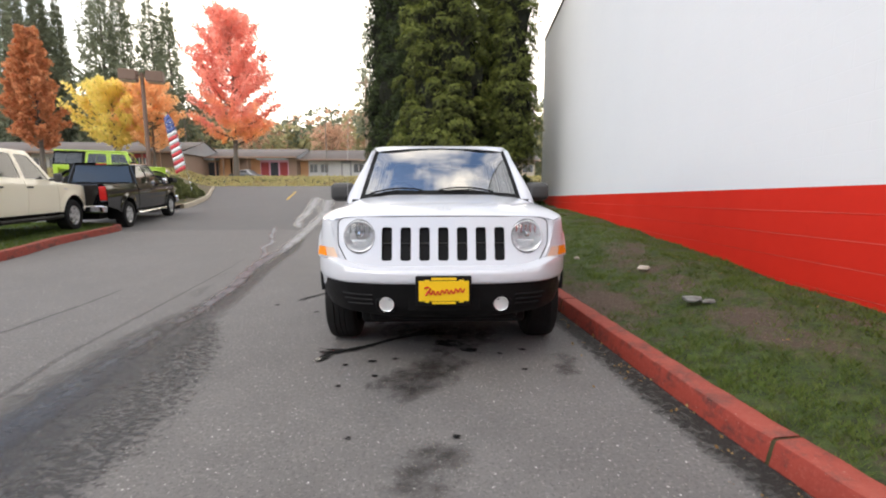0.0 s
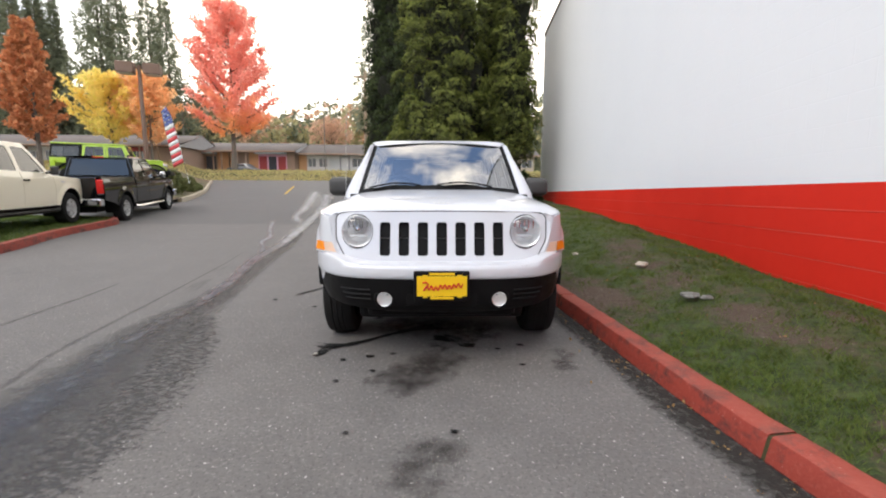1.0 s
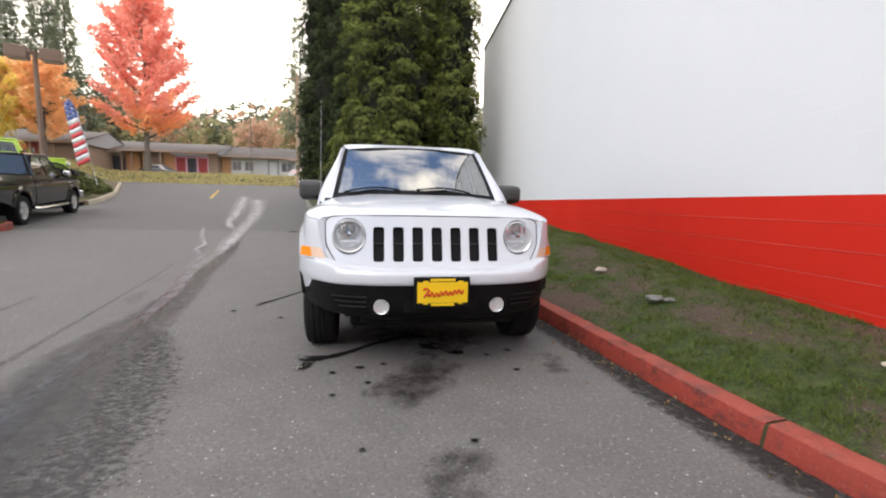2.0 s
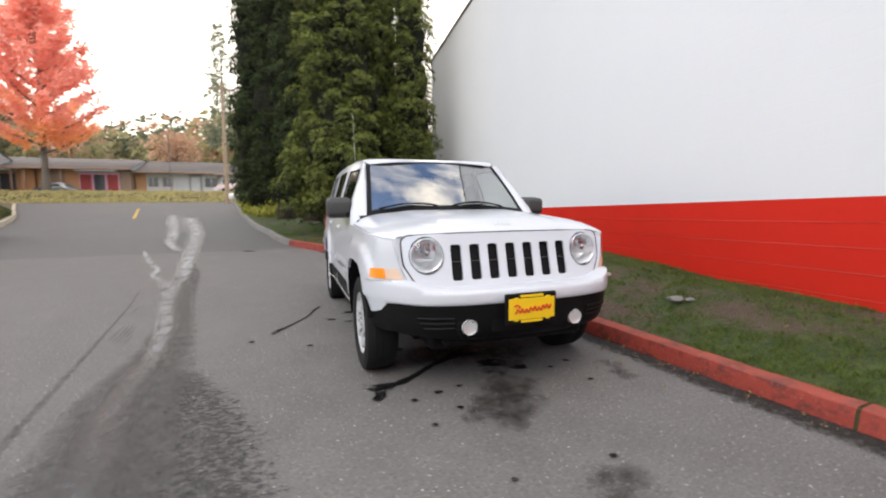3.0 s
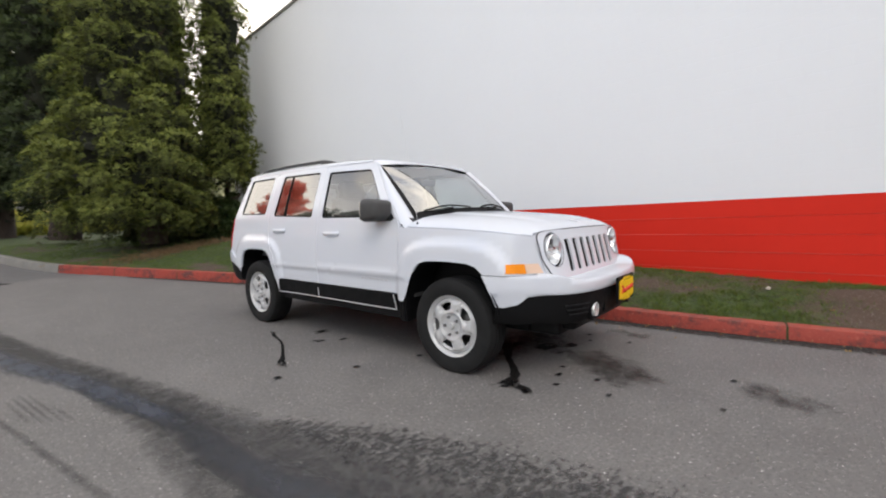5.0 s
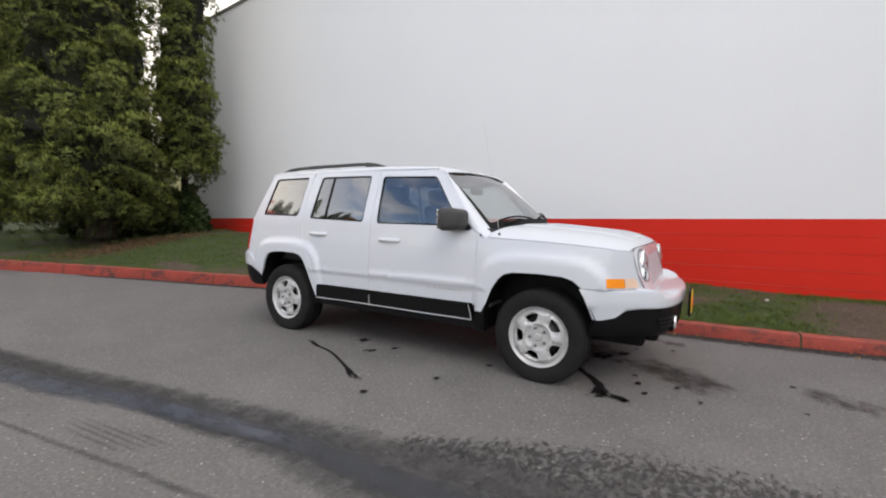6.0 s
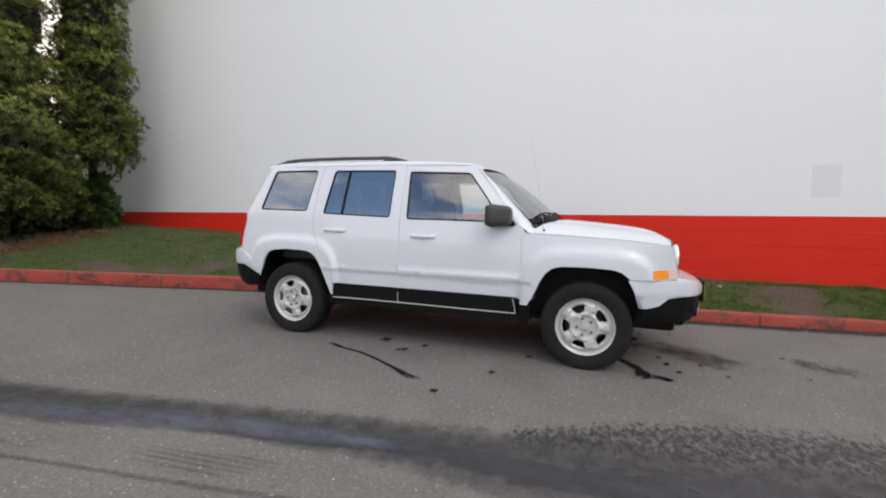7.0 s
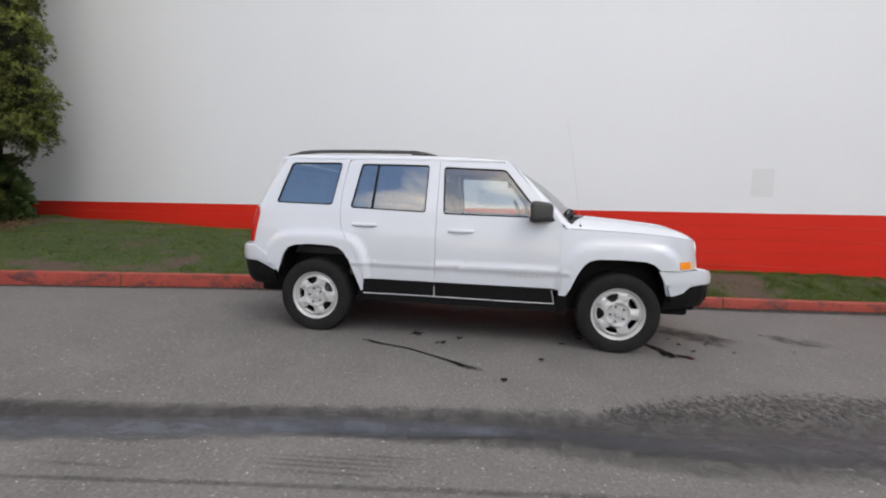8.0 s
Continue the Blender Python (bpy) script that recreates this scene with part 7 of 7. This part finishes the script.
def offroader(m):
    car = thing("offroad_car", m, "lime green boxy off-road car with a black hardtop", "car")
    wb = -2.95

    def sd(sgn, off=0.0):
        return lambda y, z: (sgn * (0.79 - 0.05 * max(z - 1.15, 0) / 0.65 + off), y, z)

    inside = (0, -1.5, 0.9)
    for sgn in (-1, 1):
        w1 = rounded([(-0.98, 1.24), (-1.12, 1.68), (-1.62, 1.69), (-1.62, 1.24)], 0.04, 3)
        w2 = rounded([(-1.78, 1.24), (-1.78, 1.69), (-2.40, 1.69), (-2.48, 1.24)], 0.04, 3)
        w3 = rounded([(-2.66, 1.26), (-2.62, 1.68), (-3.52, 1.68), (-3.58, 1.26)], 0.04, 3)
        d1 = panel("front_door", [(-0.80, 0.62), (-0.80, 1.18), (-0.92, 1.20), (-1.06, 1.75), (-1.69, 1.76), (-1.69, 0.62)], sd(sgn), CAR_LIME, car, (w1,), 0.1, 0.03, inside)
        d2 = panel("rear_door", [(-1.71, 0.62), (-1.71, 1.76), (-2.48, 1.76), (-2.56, 1.18), (-2.50, 0.95), (-2.36, 0.62)], sd(sgn), CAR_LIME, car, (w2,), 0.1, 0.03, inside)
        panel("tub_side", [(-2.58, 1.20), (-2.52, 0.95), (-2.50, 1.0), (-3.42, 1.0), (-3.55, 0.70), (-3.62, 0.70), (-3.62, 1.20)], sd(sgn), CAR_LIME, car, (), 0.1, 0.03, inside)
        top = panel("hardtop_side", [(-2.58, 1.205), (-2.52, 1.77), (-3.55, 1.77), (-3.64, 1.205)], sd(sgn), BLACK_PLASTIC, car, (w3,), 0.1, 0.03, inside, "black hardtop side")
        for w, own in ((w1, d1), (w2, d2), (w3, top)):
            panel("window_pane", inflate(w, 0.01), sd(sgn, -0.012), GLASS_FAR, own, (), 0.3, 0.005, inside).visible_shadow = False
        panel("hood_side", [(0.35, 0.80), (0.35, 1.13), (-0.78, 1.18), (-0.78, 0.80)], lambda y, z, s=sgn: (s * (0.74 - 0.10 * (y + 0.8)), y, z), CAR_LIME, car, (), 0.2, 0.03, inside)
        for yc in (0.0, wb):
            rows = []
            for a in np.linspace(20, 160, 11):
                y, z = yc + 0.52 * math.cos(radians(a)), 0.44 + 0.50 * math.sin(radians(a))
                rows.append([(sgn * x, y, z + dz) for x, dz in ((0.62, 0.0), (0.95, 0.0), (0.96, 0.05), (0.62, 0.06))])
            part("fender_flare", loft("fender_flare", rows), BLACK_PLASTIC, car, "black flared mudguard")
            wheel(car, sgn * 0.80, yc, 0.40, 0.40, sgn, 0.225, 0.26, 10, 5)
        part("headlamp", lathe("headlamp", [(0, 0.40), (0.08, 0.40), (0.09, 0.36)], 18, "y", (sgn * 0.42, 0, 0.98)), LAMP_INNER, car)
        smooth(part("mirror", box_bm(sgn * 0.98, -0.86, 1.28, 0.2, 0.1, 0.16, 0.03), BLACK_PLASTIC, car), 60)
    part("bonnet", box_bm(0, -0.21, 1.14, 1.36, 1.14, 0.08, 0.03), CAR_LIME, car, "lime bonnet")
    part("front_grille", box_bm(0, 0.34, 0.95, 1.28, 0.06, 0.42, 0.02), CAR_LIME, car)
    part("front_bumper", box_bm(0, 0.55, 0.62, 1.7, 0.22, 0.2, 0.05), BLACK_PLASTIC, car)
    part("windscreen", box_bm(0, 0, 0, 1.40, 0.02, 0.60, 0.004, 1, pose(0, -0.94, 1.47, 14)), GLASS_FAR, car)
    part("screen_frame", tube("screen_frame", [(-0.76, -0.84, 1.18), (-0.72, -1.05, 1.77), (0.72, -1.05, 1.77), (0.76, -0.84, 1.18)], 0.04, 6), CAR_LIME, car)
    part("roof", box_bm(0, -2.3, 1.80, 1.48, 2.55, 0.06, 0.025), CAR_LIME, car, "roof")
    part("tail", box_bm(0, -3.62, 0.98, 1.5, 0.06, 0.52, 0.02), CAR_LIME, car)
    part("chassis", box_bm(0, -1.5, 0.60, 1.3, 3.6, 0.25), BLACK_PLASTIC, car)
    return car


offroader(on_ground(-13.0, 17.6, -66.0, 0.52, 0))


def small_car(x, y, yaw, paint, label):
    """A far-off saloon."""
    car = thing("parked_car", on_ground(x, y, yaw, 0.0, 0), label, "car", "cars by the houses")
    prof = [(0.0, 0.45), (0.02, 0.62), (0.12, 0.75), (0.95, 0.92), (1.55, 1.40), (2.0, 1.46), (2.7, 1.44), (3.35, 1.02), (4.05, 0.95), (4.25, 0.80), (4.3, 0.45)]
    rows = []
    for u in np.linspace(-1, 1, 9):
        k = 1 - 0.10 * abs(u) ** 3
        rows.append([(u * (0.86 - 0.16 * max(z - 0.9, 0) / 0.5), y0 - 2.15, 0.3 + (z - 0.3) * k) for y0, z in prof])
    smooth(part("body", loft("body", rows), paint, car), 40)
    for s in (-1, 1):
        ring = [(s * (0.86 - 0.16 * max(z - 0.9, 0) / 0.5) * 0.995, y0 - 2.15, 0.3 + (z - 0.3) * 0.9) for y0, z in prof]
        me = bpy.data.meshes.new("side")
        me.from_pydata(ring, [], [list(range(len(ring)))])
        part("side_panel", me, paint, car)
        part("side_window", box_bm(s * 0.755, 0.05, 1.12, 0.05, 1.5, 0.24, 0.02), BLACK_PLASTIC, car, "dark side window")
        for yc in (-1.3, 1.25):
            part("wheel", lathe("wheel", [(0, s * 0.87), (0.2, s * 0.87), (0.31, s * 0.85), (0.31, s * 0.68)], 18, "x", (0, yc, 0.31)), RUBBER, car)
    return car


small_car(-6.6, 50.5, 80, m_carpaint("dusty_pink_car_paint", (0.62, 0.46, 0.45)), "small dusty pink car behind the bank")
small_car(-7.6, 54.0, 85, CAR_WHITE, "small white car behind the bank")
small_car(-24.0, 53.5, 70, m_carpaint("grey_car_paint", (0.10, 0.11, 0.13)), "dark grey car under the eaves")

# ---------------------------------------------------------------- long low houses behind the bank
ROOFING = m_paint("grey_shingle_roof", (0.160, 0.143, 0.132), 0.95, 0.35, 0.8, 0.4)
SIDING = {"orange": (0.58, 0.32, 0.16), "brown": (0.34, 0.24, 0.18), "white": (0.66, 0.66, 0.64), "pink": (0.72, 0.42, 0.54), "grey": (0.36, 0.36, 0.36), "red": (0.35, 0.06, 0.06), "tan": (0.55, 0.47, 0.36)}
SIDING = {k: m_paint("siding_" + k, c, 0.8, 0.2, 1.0, 0.2) for k, c in SIDING.items()}
PANE = Mat("dark_pane", (0.05, 0.06, 0.075), 0.08).m
AWNING = m_paint("pale_blue_awning", (0.55, 0.64, 0.70), 0.6, 0.1, 2.0)


def row_house(x0, x1, y, base, eave, ridge, depth, bays, label):
    """A long one-storey house: bays of siding, doors and windows under a shallow roof with a deep eave."""
    house = thing("row_house", pose(0, 0, 0), label, "house", "houses behind the bank")
    x = x0
    total = sum(b[0] for b in bays)
    for w, colour, kind in bays:
        xa, xb = x, x + (x1 - x0) * w / total
        wall = part("wall", box_bm((xa + xb) / 2, y + depth / 2, (base + eave) / 2, xb - xa - 0.02, depth, eave - base), SIDING[colour], house)
        h = eave - base
        if kind == "window":
            n = max(1, int((xb - xa) / 1.5))
            for k in range(n):
                cx = xa + (xb - xa) * (k + 0.5) / n
                win = part("window", box_bm(cx, y - 0.03, base + h * 0.58, (xb - xa) / n * 0.72, 0.06, h * 0.46), PANE, wall, "dark window")
                for dx in (-0.5, 0, 0.5):
                    part("window_frame", box_bm(cx + dx * (xb - xa) / n * 0.72, y - 0.07, base + h * 0.58, 0.07, 0.05, h * 0.5), SIDING["white"], win)
        elif kind == "shop":
            n = max(2, int((xb - xa) / 1.2))
            for k in range(n):
                cx = xa + (xb - xa) * (k + 0.5) / n
                part("window", box_bm(cx, y - 0.03, base + h * 0.45, (xb - xa) / n * 0.8, 0.06, h * 0.7), PANE if k % 2 else SIDING["red"], wall, "shop window")
            part("awning", box_bm((xa + xb) / 2, y - 0.6, eave - 0.15, xb - xa, 1.2, 0.16), AWNING, wall, "pale awning")
        elif kind == "door":
            d = part("door", box_bm((xa + xb) / 2, y - 0.03, base + h * 0.42, 0.95, 0.06, h * 0.84), SIDING["white"], wall, "door")
            part("door_handle", box_bm((xa + xb) / 2 + 0.36, y - 0.08, base + h * 0.42, 0.05, 0.06, 0.12), CHROME, d)
        elif kind == "post":
            for k in range(3):
                part("post", box_bm(xa + (xb - xa) * k / 2, y - 1.1, (base + eave) / 2, 0.14, 0.14, h), SIDING["brown"], wall, "porch post")
        x = xb
    prof = [(-1.4, eave - 0.02), (-1.4, eave + 0.14), (depth / 2, ridge), (depth + 1.0, eave + 0.14), (depth + 1.0, eave - 0.02)]
    rows = [[(xx, y + a, b) for a, b in prof] for xx in (x0 - 0.5, x1 + 0.5)]
    roof = part("roof", loft("roof", rows), ROOFING, house, "grey shingle roof")
    for xx in (x0 - 0.4, x1 + 0.4):
        me = bpy.data.meshes.new("gable")
        me.from_pydata([(xx, y + a, b) for a, b in ((-1.35, eave), (depth / 2, ridge - 0.05), (depth + 0.95, eave))], [], [(0, 1, 2)])
        part("gable", me, SIDING["grey"], roof)
    part("fascia", box_bm((x0 + x1) / 2, y - 1.42, eave + 0.06, x1 - x0 + 1.0, 0.05, 0.2), SIDING["brown"], roof)
    return house


row_house(-68, -30.5, 51, 3.3, 6.0, 7.9, 9, [(4, "tan", "window"), (2, "brown", "door"), (5, "red", "window"), (3, "brown", "post"), (4, "white", "window"), (3, "brown", "window"), (3, "red", "window"), (3, "brown", "post")], "long low house with grey shingle roof and dark red siding")
row_house(-33.5, -18.7, 57.0, 3.3, 5.9, 7.6, 9, [(1, "orange", ""), (3.2, "brown", "shop"), (2, "orange", "post"), (2, "brown", "post"), (1.2, "orange", ""), (3.6, "pink", "shop"), (1.0, "brown", "")], "low shop row with orange and pink fronts")
row_house(-18.6, -9.5, 58.5, 3.3, 5.7, 7.6, 9, [(1.1, "orange", ""), (3.0, "white", "window"), (1.5, "white", ""), (1.5, "grey", "door"), (2, "white", "window")], "low white house with an orange corner")
row_house(-9.4, 14.0, 57.5, 3.3, 5.5, 7.3, 9, [(2, "white", "window"), (1.2, "orange", "door"), (1.5, "brown", "window"), (2, "tan", "door"), (3, "white", "window"), (2, "tan", "window")], "low tan house with white windows")

# ---------------------------------------------------------------- poles, lamp and banner
POLE_WOOD = m_bark("weathered_pole_wood", (0.34, 0.25, 0.17))
lx, ly = -16.75, 22.9
lamp = thing("street_lamp", on_ground(lx, ly, 18, 0, 0), "tall brown parking lot lamp with two box heads", "lamp")
POLE_BROWN = m_paint("brown_metal", (0.16, 0.095, 0.065), 0.6, 0.2, 3.0)
part("pole", tube("pole", [(0, 0, 0), (0, 0, 6.4)], [0.13, 0.10], 10), POLE_BROWN, lamp)
part("arm", box_bm(0, 0, 6.25, 1.3, 0.09, 0.09), POLE_BROWN, lamp)
for s in (-1, 1):
    head = part("lamp_head", box_bm(s * 0.66, 0, 6.22, 0.86, 0.66, 0.60, 0.05), POLE_BROWN, lamp, "brown box lamp head")
    part("diffuser", box_bm(s * 0.66, 0, 5.905, 0.72, 0.52, 0.03), SIDING["tan"], head)
fx, fy = -12.6, 19.6
flag = thing("feather_banner", on_ground(fx, fy, 20, 0.70, 0) @ Matrix.Scale(0.84, 4) @ pose(0, 0, 0, 0, -9), "tall feather banner with red and white stripes and a blue top", "flag")
part("pole", tube("pole", [(0, 0, 0), (0, 0, 2.6), (-0.05, 0, 3.9), (-0.30, 0, 4.5), (-0.55, 0, 4.65)], [0.02, 0.018, 0.015, 0.012, 0.01], 6), CHROME, flag)
BLUE = m_paint("blue_cloth", (0.10, 0.13, 0.32), 0.8, 0.1, 4)
REDC = m_paint("red_cloth", (0.62, 0.08, 0.09), 0.8, 0.1, 4)
WHITEC = m_paint("white_cloth", (0.75, 0.74, 0.74), 0.8, 0.1, 4)
for k in range(14):
    a, b = k / 14, (k + 1) / 14
    z0, z1 = 1.3 + 3.3 * a, 1.3 + 3.3 * b
    xl0, xl1 = (-0.62 + 0.1 * a), (-0.62 + 0.1 * b)
    off0, off1 = (-0.02 if a < 0.75 else -0.02 - 1.9 * (a - 0.75) ** 1.6), (-0.02 if b < 0.75 else -0.02 - 1.9 * (b - 0.75) ** 1.6)
    rows = [[(xl0, 0.0, z0 - 0.25), (off0, 0.03, z0)], [(xl1, 0.0, z1 - 0.25), (off1, 0.03, z1)]]
    strip = part("stripe", loft("stripe", rows), BLUE if k > 9 else (REDC if k % 2 == 0 else WHITEC), flag)
    strip.modifiers.new("cloth", "SOLIDIFY").thickness = 0.006
for k in range(7):
    part("star", box_bm(-0.45 + 0.22 * (k % 2), -0.012, 3.45 + 0.13 * k, 0.07, 0.012, 0.07, 0.01), WHITEC, flag)

pole = thing("utility_pole", on_ground(-6.6, 40.5, 0, 0, 0), "tall weathered wooden utility pole by the road", "pole")
part("shaft", tube("shaft", [(0, 0, 0), (0.05, 0, 10.5)], [0.20, 0.13], 9), POLE_WOOD, pole)
part("crossarm", box_bm(0, 0, 10.0, 2.2, 0.12, 0.14), POLE_WOOD, pole)
for k in (-0.95, -0.5, 0.5, 0.95):
    part("insulator", lathe("insulator", [(0, 10.22), (0.05, 10.2), (0.06, 10.1), (0.03, 10.06)], 8, "z", (k, 0, 0)), CHROME, pole)
for k, (x, y, h) in enumerate([(-14.6, 57.0, 8.5), (-33.0, 56.5, 8.0)]):
    p2 = thing("light_pole", on_ground(x, y, 0, 0, 0), "thin grey light pole by the houses", "pole", "light poles")
    part("shaft", tube("shaft", [(0, 0, 0), (0, 0, h)], [0.07, 0.05], 7), KERB_GREY, p2)
    part("head", box_bm(0.3, 0, h, 0.8, 0.2, 0.1, 0.03), KERB_GREY, p2)
# small fence at the building's far corner
fence = thing("fence", pose(4.9, 15.4, 0.62), "dark metal fence past the building's corner", "fence")
for k in range(12):
    part("bar", box_bm(-0.9 + 0.17 * k, 0, 0.55, 0.02, 0.02, 1.1), BLACK_PLASTIC, fence)
for z in (0.12, 1.0):
    part("rail", box_bm(0.03, 0, z, 2.0, 0.03, 0.04), BLACK_PLASTIC, fence)
